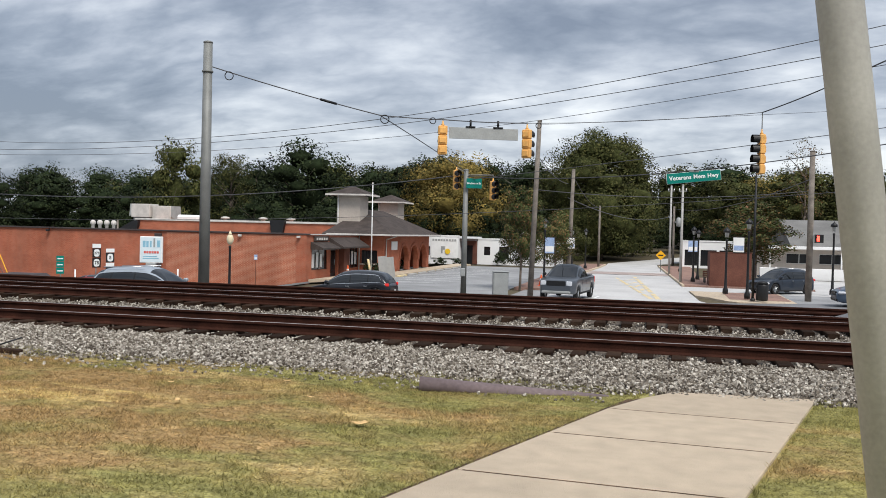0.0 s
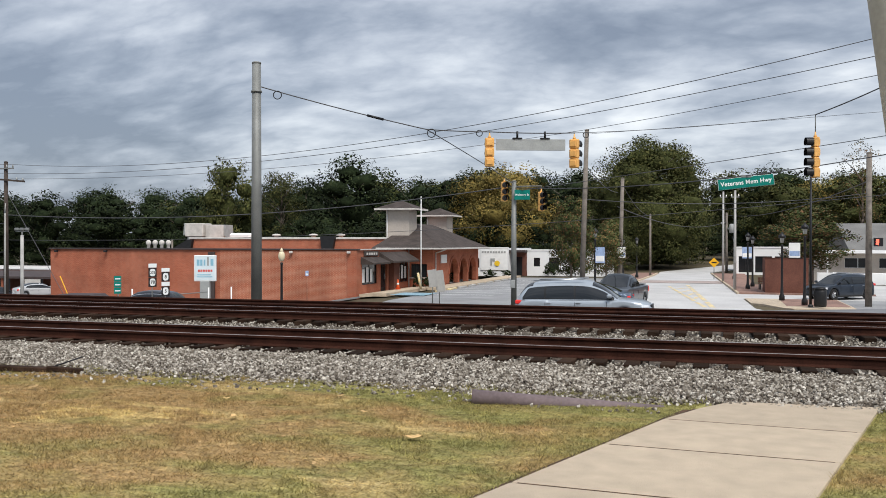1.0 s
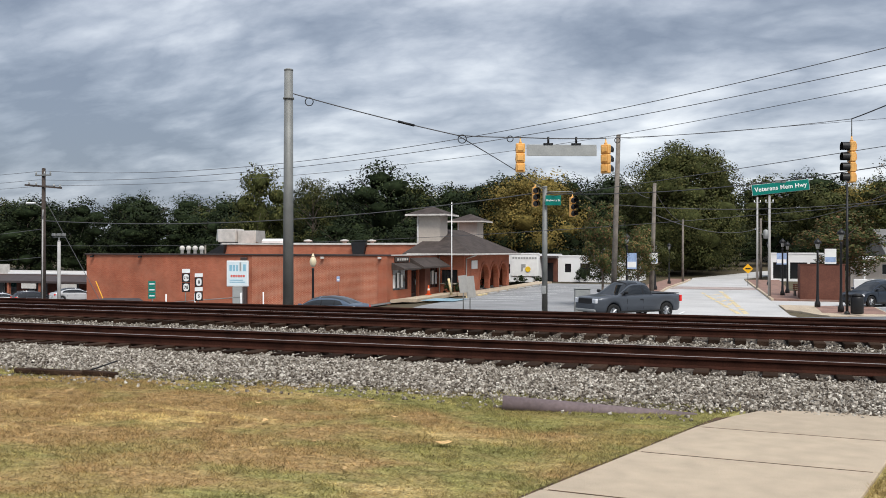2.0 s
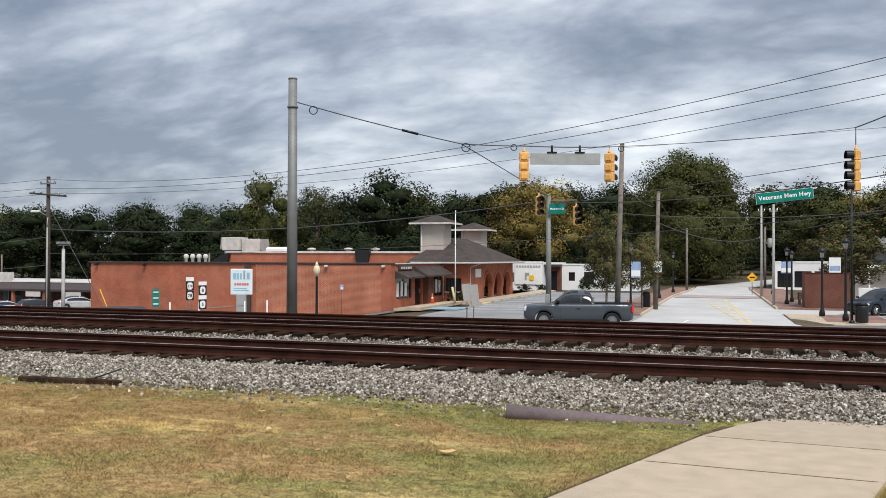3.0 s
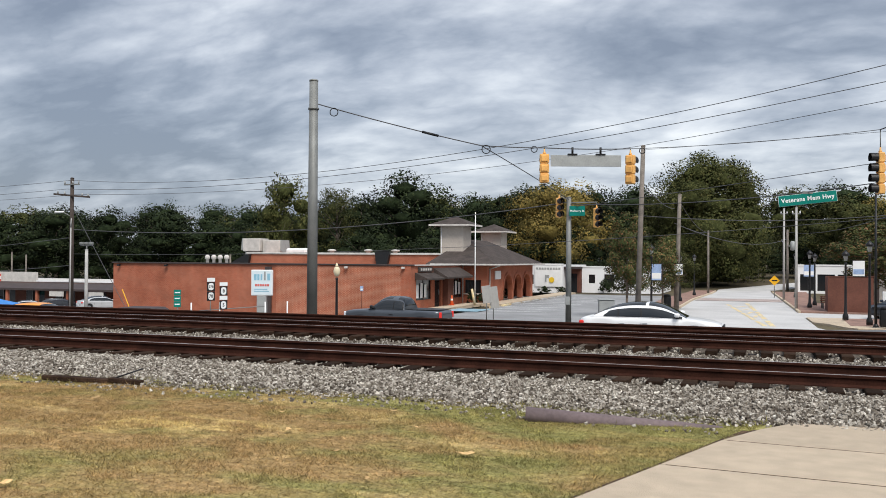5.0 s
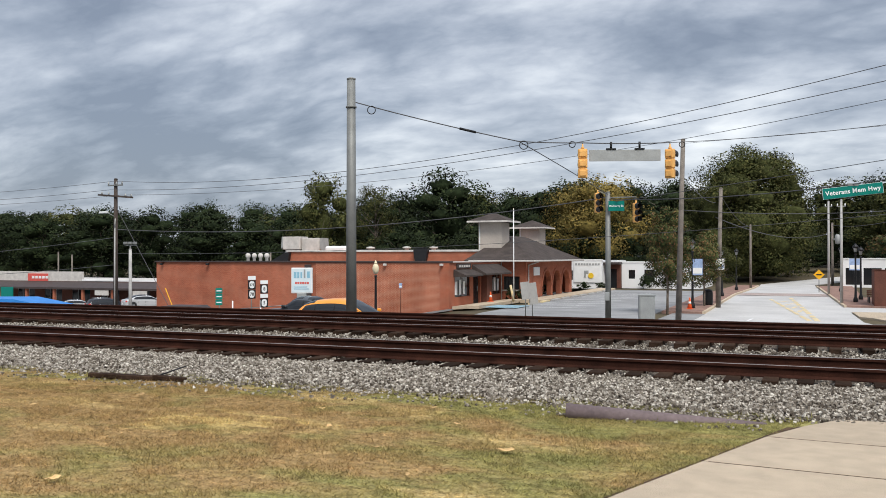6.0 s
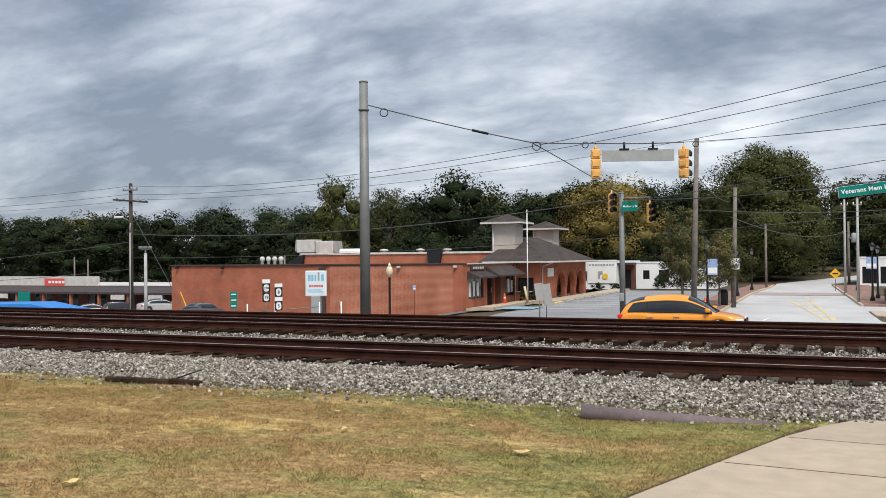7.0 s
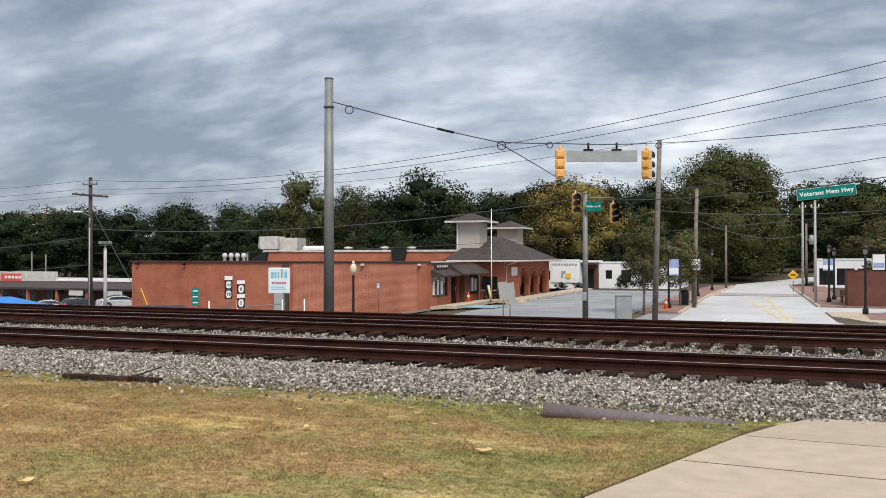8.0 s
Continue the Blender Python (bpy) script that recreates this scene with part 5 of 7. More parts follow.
part("signal_arm", rod((0, 0, 5.12), (1.42, 0.6, 5.16), 0.03), M["steel"], pm)
part("signal_arm", rod((0, 0, 5.25), (-0.5, -0.3, 5.5), 0.03), M["steel"], pm)
# back of a long overhead sign
sg = thing("overhead_sign", "back of a long plain grey aluminium sign on the span wire", "sign", (-6.47, 32.1, 0), 19.4)
part("panel", bx(-1.29, 1.27, -0.012, 0.012, 5.40, 5.82, 0.008), M["greymetal"], sg)
for s in (-0.5, 0.52):
    part("hanger_bracket", bx(s - 0.18, s + 0.18, -0.05, 0.05, 5.82, 5.87, 0.01), M["black"], sg)
    part("hanger_rod", rod((s, 0, 5.86), (s, 0, 6.10), 0.04, seg=8), M["black"], sg)
# green street-name sign over the highway
gs = thing("street_name_sign", "large green street name sign with white lettering on the span wire", "street sign", (1.256, 40.3, 4.638), 19)
gs_m = pose(0, 0, 0, 0, -6.5, 0)
bmg = bx(-1.225, 1.225, -0.012, 0.012, -0.23, 0.23, 0.006)
bmesh.ops.transform(bmg, matrix=gs_m, verts=bmg.verts)
blade = part("panel", bmg, M["signwhite"], gs)
bmg = bx(-1.213, 1.213, -0.018, 0.010, -0.223, 0.223, 0.004)
bmesh.ops.transform(bmg, matrix=gs_m, verts=bmg.verts)
part("green_face", bmg, M["signgreen"], gs)
words("lettering", "Veterans Mem Hwy", 0.256, M["signwhite"], gs, gs_m @ pose(0, -0.022, 0.0, 90, 0, 0))
part("hanger_plate", bx(-0.22, 0.22, -0.03, 0.03, 0.20, 0.31, 0.006), M["steel"], gs)
# small street-name sign at the corner pole
ms = thing("street_name_sign", "small green street name sign fixed to the corner pole", "street sign", (-10.07, 47.6, 4.65), 12)
part("panel", bx(-0.42, 0.42, -0.01, 0.01, -0.27, 0.27, 0.006), M["signgreen"], ms)
words("lettering", "Mulberry St", 0.145, M["signwhite"], ms, pose(0, -0.014, 0, 90, 0, 0))
# roadside cabinet
cb = thing("signal_cabinet", "pale grey aluminium signal control cabinet at the corner", "cabinet", (-8.6, 48.3, ground_z(-8.6, 48.3)), 15)
part("cabinet_body", bx(-0.42, 0.42, -0.32, 0.32, 0.12, 1.42, 0.03), M["greymetal"], cb)
part("cabinet_roof", bx(-0.46, 0.46, -0.36, 0.36, 1.423, 1.48, 0.02), M["greymetal"], cb)
part("cabinet_door", bx(-0.36, 0.36, -0.345, -0.323, 0.2, 1.36, 0.01), M["greymetal"], cb)
part("plinth", bx(-0.5, 0.5, -0.4, 0.4, -0.1, 0.117, 0.02), M["conc2"], cb)

WP = [("brown timber utility pole at the street corner", -6.68, 46.5, 7.9, 0.155, 0.11, (0.27, 0)), ("grey timber utility pole by the footway", -6.44, 63.5, 6.58, 0.16, 0.12, (0.2, 0)),
      ("thin timber utility pole up the street", -6.7, 98.3, 5.16, 0.13, 0.10, (0, 0)), ("timber utility pole with a transformer", 1.3, 111, 5.65, 0.16, 0.12, (0, 0))]
for lb, x, y, zt, r0, r1, ln in WP:
    pole("utility_pole", lb, x, y, ground_z(x, y), zt, r0, r1, M["wood"], "utility pole", "utility poles", ln)
tr = thing("transformer", "grey pole-mounted transformer can", "transformer", (1.85, 110.8, 3.8))
part("can", lathe([(0.05, -0.55), (0.26, -0.5), (0.28, 0.4), (0.2, 0.5), (0.08, 0.55)], 14), M["greymetal"], tr)
part("bracket", bx(-0.45, -0.2, -0.05, 0.25, -0.1, 0.1), M["steel"], tr)
for x, y, zt in ((0.10, 85.0, 6.7), (0.82, 70.0, 5.95)):
    p = pole("lamp_pole", "slim pale steel lamp pole beside the street", x + 0.6, y, ground_z(x, y), zt, 0.11, 0.08, M["palesteel"], "pole", "lamp poles")
    part("cross_arm", bx(-0.3, 0.3, -0.04, 0.04, zt - 0.5, zt - 0.42), M["steel"], p)
    part("insulator", lathe([(0.03, zt - 0.42), (0.05, zt - 0.35), (0.03, zt - 0.25)], 8, (-0.25, 0, 0)), M["white"], p)
    part("insulator", lathe([(0.03, zt - 0.42), (0.05, zt - 0.35), (0.03, zt - 0.25)], 8, (0.25, 0, 0)), M["white"], p)
rp = pole("signal_pole", "grey timber strain pole by the forecourt", 8.4, 55.7, -1.6, 7.2, 0.19, 0.15, M["wood"], "utility pole")
bp = pole("lamp_pole", "tall slim black steel pole", 5.05, 52.9, -1.5, 6.0, 0.075, 0.05, M["black"], "pole", "", base=True)

# left utility pole with cross-arms and a street light
ul = pole("utility_pole", "dark timber utility pole with cross-arm and street light", -45.0, 47.9, -2.9, 7.35, 0.17, 0.12, M["darkwood"], "utility pole", "utility poles")
arm = bmesh.new()
box(arm, (0.1, -0.15, 5.6), (3.1, 0.1, 0.12), 0.01, Matrix.Rotation(radians(5), 4, "Y"))
for v in arm.verts:
    v.co.z += 0.55
part("cross_arm", arm, M["darkwood"], ul)
for dx in (-1.2, -0.6, 0.9, 1.4):
    part("insulator", lathe([(0.03, 0), (0.07, 0.05), (0.04, 0.2)], 8, (0.1 + dx, -0.15, 6.18 - dx * 0.09)), M["greymetal"], ul)
lamp_arm = bmesh.new()
tube(lamp_arm, (0, -0.1, 4.75), (-0.55, -0.25, 5.02), 0.03)
part("lamp_arm", lamp_arm, M["steel"], ul)
part("lamp_head", bx(-1.2, -0.5, -0.37, -0.13, 4.97, 5.1, 0.04), M["white"], ul, "white street light head")
part("conduit", rod((0.09, -0.20, -2.5), (0.08, -0.17, 4.0), 0.045), M["palesteel"], ul)
part("drop_loop", rod((0.1, -0.2, 4.0), (0.16, -0.22, 4.6), 0.05, 0.03), M["palesteel"], ul)
part("top_bracket", bx(-0.55, 0.75, -0.2, -0.1, 6.86, 6.95, 0.01), M["steel"], ul)
for dx in (-0.5, 0.2, 0.7):
    part("insulator", lathe([(0.03, 0), (0.06, 0.05), (0.035, 0.2)], 8, (dx, -0.15, 6.95)), M["greymetal"], ul)
ul2 = pole("lamp_pole", "short grey concrete pole with two floodlights", -42.7, 46.8, -2.8, 2.45, 0.12, 0.10, M["conc2"], "pole")
part("cross_bar", bx(-0.5, 0.5, -0.03, 0.03, 2.70, 2.75), M["steel"], ul2)
part("stem", rod((0, 0, 2.45), (0, 0, 2.72), 0.05), M["steel"], ul2)
for s in (-0.4, 0.0, 0.4):
    part("floodlight", bx(s - 0.13, s + 0.13, -0.12, 0.08, 2.78, 2.96, 0.03), M["steel"], ul2)


def street_lamp(x, y, h, label="black cast-iron street lamp with a lantern head", globe=False):
    z = ground_z(x, y) + 0.1
    ob = thing("street_lamp", label, "street lamp", (x, y, z), 0, "street lamps")
    part("post", lathe([(0.17, 0), (0.17, 0.25), (0.10, 0.4), (0.075, 0.9), (0.06, h - 0.75), (0.09, h - 0.68), (0.05, h - 0.6)], 14), M["black"], ob)
    if globe:
        part("lamp_globe", lathe([(0.08, h - 0.55), (0.16, h - 0.42), (0.20, h - 0.25), (0.15, h - 0.06), (0.08, h + 0.02)], 18), M["bulbglass"], ob, "cream acorn glass globe")
        part("finial", lathe([(0.11, h + 0.03), (0.08, h + 0.08), (0.02, h + 0.22)], 12), M["bulbglass"], ob)
    else:
        part("lantern", lathe([(0.09, h - 0.5), (0.14, h - 0.15), (0.14, h - 0.12)], 6), M["greymetal"], ob, "frosted lantern glass")
        part("lantern_roof", lathe([(0.22, h - 0.2), (0.21, h - 0.06), (0.06, h + 0.08), (0.02, h + 0.16)], 6), M["black"], ob)
    return ob


street_lamp(-23.2, 44.9, 3.5, "black street lamp with a cream acorn globe", True)
for x, y, h in ((3.95, 58.6, 4.05), (4.9, 54.6, 4.55), (2.9, 76, 4.0), (2.4, 72, 4.2), (1.8, 92, 4.2), (-7.7, 60, 4.4), (-7.6, 78, 4.0), (-7.6, 92, 4.0), (10.8, 62, 4.6)):
    street_lamp(x, y, h)


def banner(x, y, z0, z1, w, m1):
    ob = thing("banner", "blue and white cloth banner on a lamp post", "banner", (x, y, 0), 8, "banners")
    part("cloth", bx(-w / 2, w / 2, -0.012, 0.012, z0, z1), m1, ob)
    part("printed_band", bx(-w / 2 + 0.03, w / 2 - 0.03, -0.02, -0.013, z0 + 0.1, z0 + (z1 - z0) * 0.45), M["signblue"] if m1 is M["white"] else M["white"], ob)
    for z in (z0 - 0.03, z1 + 0.03):
        part("rod", rod((-w / 2, 0, z), (w / 2 + 0.12, 0, z), 0.018, seg=8), M["black"], ob)


banner(4.35, 54.6, 1.2, 2.05, 0.62, M["white"])
banner(2.6, 80, 0.75, 1.7, 0.8, M["signblue"])
banner(-7.35, 59.8, 0.7, 1.75, 0.62, M["signblue"])
banner(-6.3, 63.2, 1.0, 1.75, 0.6, M["white"])

# pedestrian signal, lit red
ps = thing("pedestrian_signal", "black pedestrian signal showing a red hand light", "pedestrian signal", (8.86, 55.3, 2.1), 10)
part("housing", bx(-0.24, 0.24, 0.0, 0.18, -0.24, 0.24, 0.02), M["black"], ps)
part("lit_symbol", bx(-0.15, -0.0, -0.012, 0.0, -0.16, 0.16, 0.01), M["redsignal"], ps)
part("mount", bx(-0.36, -0.24, 0.06, 0.14, -0.2, 0.2, 0.01), M["steel"], ps)

# warning sign up the street
ys = thing("warning_sign", "yellow diamond warning sign on a post", "road sign", (-0.10, 93.5, -1.26), 5)
bm = prism([(0, 0.85), (0.50, 1.35), (0, 1.85), (-0.50, 1.35)], -0.012, 0.0)
part("panel", bm, M["signyellow"], ys)
part("symbol_bar", bx(-0.24, 0.24, -0.024, -0.013, 1.29, 1.41), M["black"], ys)
part("post", rod((0, 0.03, -0.4), (0, 0.03, 1.8), 0.035), M["steel"], ys)

# near leaning steel pole
pole("leaning_pole", "smooth pale grey steel pole leaning beside the path", 0.975, 3.47, -0.05, 6.2, 0.084, 0.080, M["palesteel"], "pole", "", (-0.81, 0))


def spans():
    sp = dict(name="span_wire", label="black steel span wire carrying the signals", group="span wires")
    cable((PA[0], PA[1], 7.44), (-9.93, 30.38, 6.09), 0.05, 0.02, **sp)
    cable((-9.93, 30.38, 6.09), (-7.9, 31.62, 6.08), 0.02, 0.02, **sp)
    cable((-7.9, 31.62, 6.08), (-4.97, 32.65, 6.06), 0.03, 0.02, **sp)
    cable((-4.97, 32.65, 6.06), (3.33, 33.46, 6.5), 0.10, 0.012, **sp)
    cable((3.33, 33.46, 6.5), (5.45, 28.36, 6.95), 0.05, 0.02, **sp)
    cable((5.45, 28.36, 6.95), (9.0, 24.0, 8.4), 0.05, 0.02, **sp)
    cable((-9.93, 30.38, 6.09), (PM[0], PM[1], 5.3), -0.03, 0.018, **sp)
    cable((PM[0], PM[1], 5.05), (8.0, 36.0, 5.64), 0.55, 0.022, n=30, **sp)
    cable((PM[0], PM[1], 5.15), (-45, 47.9, 3.85), 0.80, 0.028, n=30)
    # high lines from the far pole past the street corner, three abreast
    for y0, z0, end, sag in ((47.9, 7.21, (7.52, 31.17, 9.12), 1.63), (47.4, 6.57, (7.79, 32.34, 8.71), 1.32)):
        cable((-45, y0, z0), end, sag, 0.014, n=40)
        cable((-45, y0, z0), (-95, 58, z0 + 0.9), 0.5, 0.014)
    cable((-45, 48.4, 6.27), (-6.42, 46.5, 7.93), 0.70, 0.013, n=30)
    cable((-45, 48.4, 6.27), (-95, 58.5, 7.2), 0.5, 0.013)
    cable((-6.42, 46.5, 7.93), (8.35, 34.66, 8.46), 0.07, 0.013)
    cable((-6.42, 46.5, 7.70), (8.9, 36.99, 7.12), 0.02, 0.008)
    cable((PM[0], PM[1], 4.85), (9.17, 39.0, 6.68), 0.05, 0.016)
    cable((-45, 47.9, 2.18), (11.1, 46.29, 4.64), 0.75, 0.014, n=40)
    cable((-6.5, 46.5, 4.3), (8.4, 55.7, 4.9), 0.4, 0.02)
    cable((-6.6, 63.5, 5.6), (-6.4, 46.5, 6.0), 0.3, 0.02)
    cable((-6.6, 63.5, 4.6), (1.3, 111, 4.6), 1.0, 0.03)
    cable((-6.4, 63.5, 6.4), (-6.7, 98.3, 5.0), 0.6, 0.02)
    cable((1.3, 111, 5.4), (8.4, 55.7, 5.6), 0.8, 0.025)
    cable((-45, 47.9, 3.3), (-95, 52, 1.6), 0.7, 0.02)
    cable((-45, 47.9, 1.4), (-95, 54, 0.2), 0.6, 0.02)
    cable((-44.9, 47.9, 5.3), (-38.6, 46.5, -2.2), 0.0, 0.02, "guy_wire", "thin steel guy wire beside the utility pole")
    # splice and slack loops on the span wire
    spl = thing("cable_splice", "black cable splice sleeve on the span wire", "splice", (-11.55, 29.49, 6.464))
    part("sleeve", rod((-0.26, -0.14, 0.066), (0.26, 0.14, -0.066), 0.045, seg=10), M["black"], spl)
    for x, y, z, r in ((-14.5, 27.75, 7.12, 0.14), (-9.75, 30.4, 5.95, 0.15), (-8.25, 31.45, 6.02, 0.11), (-4.55, 32.75, 5.98, 0.10)):
        lp = thing("cable_loop", "slack loop of black cable", "cable", (x, y, z), 19, "cable loops")
        cu = bpy.data.curves.new("loop", "CURVE")
        cu.dimensions, cu.bevel_depth = "3D", 0.016
        q = cu.splines.new("POLY")
        q.points.add(17)
        for i in range(18):
            a = 2 * math.pi * i / 17
            q.points[i].co = (r * math.sin(a), 0.01 * i / 17, r * math.cos(a), 1)
        cu.materials.append(M["black"])
        o = new("loop", cu)
        o.parent = lp


spans()

# ---- vehicles ----
PROFILES = {  # heights as shares of the car's height, from tail (0) to nose (1): belt and bonnet line, then roof line, door cuts, arches
    "suv": ([(0, 0.50), (0.025, 0.58), (0.12, 0.60), (0.4, 0.585), (0.66, 0.575), (0.77, 0.57), (0.90, 0.535), (0.965, 0.485), (1, 0.40)],
            [(0.015, 0.58), (0.05, 0.78), (0.10, 0.92), (0.20, 0.975), (0.40, 1.0), (0.54, 0.97), (0.64, 0.86), (0.77, 0.575)], (0.235, 0.455), (0.17, 0.81)),
    "crossover": ([(0, 0.46), (0.02, 0.565), (0.10, 0.625), (0.40, 0.60), (0.66, 0.58), (0.79, 0.565), (0.92, 0.505), (0.975, 0.44), (1, 0.36)],
                  [(0.02, 0.57), (0.055, 0.76), (0.115, 0.90), (0.23, 0.97), (0.42, 1.0), (0.55, 0.965), (0.66, 0.83), (0.795, 0.57)], (0.25, 0.46), (0.17, 0.81)),
    "sedan": ([(0, 0.50), (0.02, 0.64), (0.10, 0.685), (0.30, 0.665), (0.62, 0.635), (0.75, 0.615), (0.90, 0.545), (0.97, 0.48), (1, 0.39)],
              [(0.09, 0.68), (0.19, 0.85), (0.29, 0.955), (0.40, 0.997), (0.50, 0.99), (0.59, 0.93), (0.66, 0.82), (0.765, 0.62)], (0.29, 0.45), (0.18, 0.81)),
    "pickup": ([(0, 0.52), (0.012, 0.625), (0.10, 0.635), (0.37, 0.635), (0.66, 0.635), (0.74, 0.63), (0.90, 0.60), (0.98, 0.565), (1, 0.43)],
               [(0.362, 0.636), (0.376, 0.85), (0.40, 0.955), (0.46, 0.99), (0.55, 0.995), (0.605, 0.95), (0.665, 0.82), (0.75, 0.632)], (0.475,), (0.195, 0.815))}


def smooth_line(pts):
    """A curve through the points, with no overshoot."""
    xs, zs = [p[0] for p in pts], [p[1] for p in pts]
    sl = [(zs[i + 1] - zs[i]) / (xs[i + 1] - xs[i]) for i in range(len(xs) - 1)]
    tg = [sl[0]] + [0.0 if a * b <= 0 else 2 * a * b / (a + b) for a, b in zip(sl, sl[1:])] + [sl[-1]]

    def at(u):
        u = max(xs[0], min(xs[-1], u))
        i = max(j for j in range(len(xs) - 1) if xs[j] <= u)
        w = xs[i + 1] - xs[i]
        t = (u - xs[i]) / w
        return (2 * t ** 3 - 3 * t * t + 1) * zs[i] + (t ** 3 - 2 * t * t + t) * w * tg[i] + (3 * t * t - 2 * t ** 3) * zs[i + 1] + (t ** 3 - t * t) * w * tg[i + 1]
    return at


def car(name, label, L, W, H, colour, style, cat="car", rim=None, bright=False):
    """A car facing +x, wheels on z = 0. Lower body and cabin are lofted; glass, lights, trim and wheels are parts."""
    ob = thing(name, label, cat)
    deck_pts, roof_pts, splits, arch = PROFILES[style]
    deck_c, roof_c = smooth_line(deck_pts), smooth_line(roof_pts)
    truck = style == "pickup"
    wr_ = 0.40 if truck else 0.325 if style == "sedan" else 0.355
    zb = (0.20 if truck else 0.13) * H
    c0, c1 = roof_pts[0][0], roof_pts[-1][0]

    def half_plan(u):
        end = min(u, 1 - u)
        return W / 2 * (1 - 0.26 * max(0.0, 1 - end / (0.07 if u < 0.5 else 0.13)) ** 2.2)
    xs = sorted({round(i / 46, 4) for i in range(47)} | {0.006, 0.994} | {round(a + d * wr_ * 1.16 / L, 4) for a in arch for d in (-1, -0.97, -0.85, -0.6, -0.3, 0, 0.3, 0.6, 0.85, 0.97, 1)})
    bm, rings = bmesh.new(), []
    for u in xs:
        w, zt = half_plan(u), deck_c(u) * H
        zl = zb + 0.05 * H * max(0.0, 1 - min(u, 1 - u) / 0.05)
        for a in arch:
            d = abs(u - a) * L
            if d < wr_ * 1.16:
                zl = max(zl, wr_ + math.sqrt(max(0.0, (wr_ * 1.16) ** 2 - d * d)))
        zl = min(zl, zt - 0.10)
        g = zt - zl
        half = [(w * 0.93, zl), (w * 0.985, zl + 0.12 * g), (w, zl + 0.42 * g), (w * 0.985, zl + 0.66 * g), (w * 0.99, zl + 0.80 * g), (w * 0.965, zt - 0.045 * g), (w * 0.92, zt), (w * 0.55, zt + 0.014 * H), (0.0, zt + 0.02 * H)]
        x = (u - 0.5) * L
        rings.append([bm.verts.new((x, y, z)) for y, z in half] + [bm.verts.new((x, -y, z)) for y, z in half[-2::-1]])
    for p, q in zip(rings, rings[1:]):
        for i in range(len(p) - 1):
            bm.faces.new((p[i], p[i + 1], q[i + 1], q[i]))
        bm.faces.new((p[-1], p[0], q[0], q[-1]))
    bm.faces.new(rings[0])
    bm.faces.new(rings[-1][::-1])
    bmesh.ops.recalc_face_normals(bm, faces=bm.faces)
    for f in bm.faces:
        f.smooth = len(f.verts) == 4
    part("body", bm, colour, ob)

    def skin(u, th):
        """A point of the cabin: th runs from one belt line (0) over the roof to the other (pi)."""
        base = deck_c(u) * H - 0.004
        h = max(0.0, roof_c(u) * H - base)
        cs, sn = math.cos(th), max(0.0, math.sin(th))
        zf = sn ** 0.78
        y = half_plan(u) * 0.945 * math.copysign(abs(cs) ** 0.52, cs) * (1 - 0.16 * zf * min(1.0, h / (0.3 * H)))
        return Vector(((u - 0.5) * L, y, base + h * zf))

    def patch(us, th_of, off, thick=0.012, m=8):
        """A piece of the cabin's skin lifted by off, with a rim."""
        b2, top, low = bmesh.new(), [], []
        for u in us:
            t0, t1 = th_of(u)
            r0, r1 = [], []
            for j in range(m + 1):
                th = t0 + (t1 - t0) * j / m
                p = skin(u, th)
                du, dv = skin(min(1, u + 0.004), th) - skin(u - 0.004, th), skin(u, min(math.pi, th + 0.02)) - skin(u, max(0.0, th - 0.02))
                nv = du.cross(dv)
                nv = nv.normalized() if nv.length > 1e-9 else Vector((0, 0, 1))
                if nv.dot(p - Vector((p.x, 0, 0.5 * H))) < 0:
                    nv = -nv
                r0.append(b2.verts.new(p + nv * off))
                r1.append(b2.verts.new(p + nv * (off - thick)))
            top.append(r0)
            low.append(r1)
        for a, b in zip(top, top[1:]):
            for j in range(m):
                b2.faces.new((a[j], a[j + 1], b[j + 1], b[j])).smooth = True
        loop_t = top[0] + [r[-1] for r in top[1:]] + top[-1][-2::-1] + [r[0] for r in top[-2:0:-1]]
        loop_l = low[0] + [r[-1] for r in low[1:]] + low[-1][-2::-1] + [r[0] for r in low[-2:0:-1]]
        loop_t = [b2.verts.new(v.co) for v in loop_t]
        for i in range(len(loop_t)):
            j = (i + 1) % len(loop_t)
            b2.faces.new((loop_t[i], loop_l[i], loop_l[j], loop_t[j]))
        bmesh.ops.delete(b2, geom=[v for v in b2.verts if not v.link_faces], context="VERTS")
        bmesh.ops.recalc_face_normals(b2, faces=b2.faces)
        return b2

    def span_of(a, b, k=12):
        return [a + (b - a) * i / k for i in range(k + 1)]
    bm, rings = bmesh.new(), []
    for u in sorted(set(span_of(c0, c1, 34)) | {c0 + 0.006, c0 + 0.014, c1 - 0.006}):
        rings.append([bm.verts.new(skin(u, math.pi * j / 22)) for j in range(23)])
    for p, q in zip(rings, rings[1:]):
        for i in range(22):
            bm.faces.new((p[i], p[i + 1], q[i + 1], q[i])).smooth = True
    for e in (rings[0], rings[-1]):
        bm.faces.new(e)
    bmesh.ops.recalc_face_normals(bm, faces=bm.faces)
    part("cabin", bm, colour, ob)

    def rise(u):
        return (roof_c(u) - deck_c(u)) / 0.39
    grid = span_of(c0, c1, 240)
    side = [u for u in grid if rise(u) > (0.62 if style in ("suv", "crossover") else 0.42) or (u > 0.5 and rise(u) > 0.17)]
    ua, ub = side[0], side[-1]
    front = [u for u in grid if u > 0.5 and 0.05 < rise(u) < 0.93]
    rear = [u for u in grid if u < 0.48 and (0.25 if style != "sedan" else 0.08) < rise(u) < 0.90]

    def th_v(v):
        return math.asin(v ** (1 / 0.78))
    lo_v, hi_v = 0.07, 0.60 if style == "sedan" else 0.67
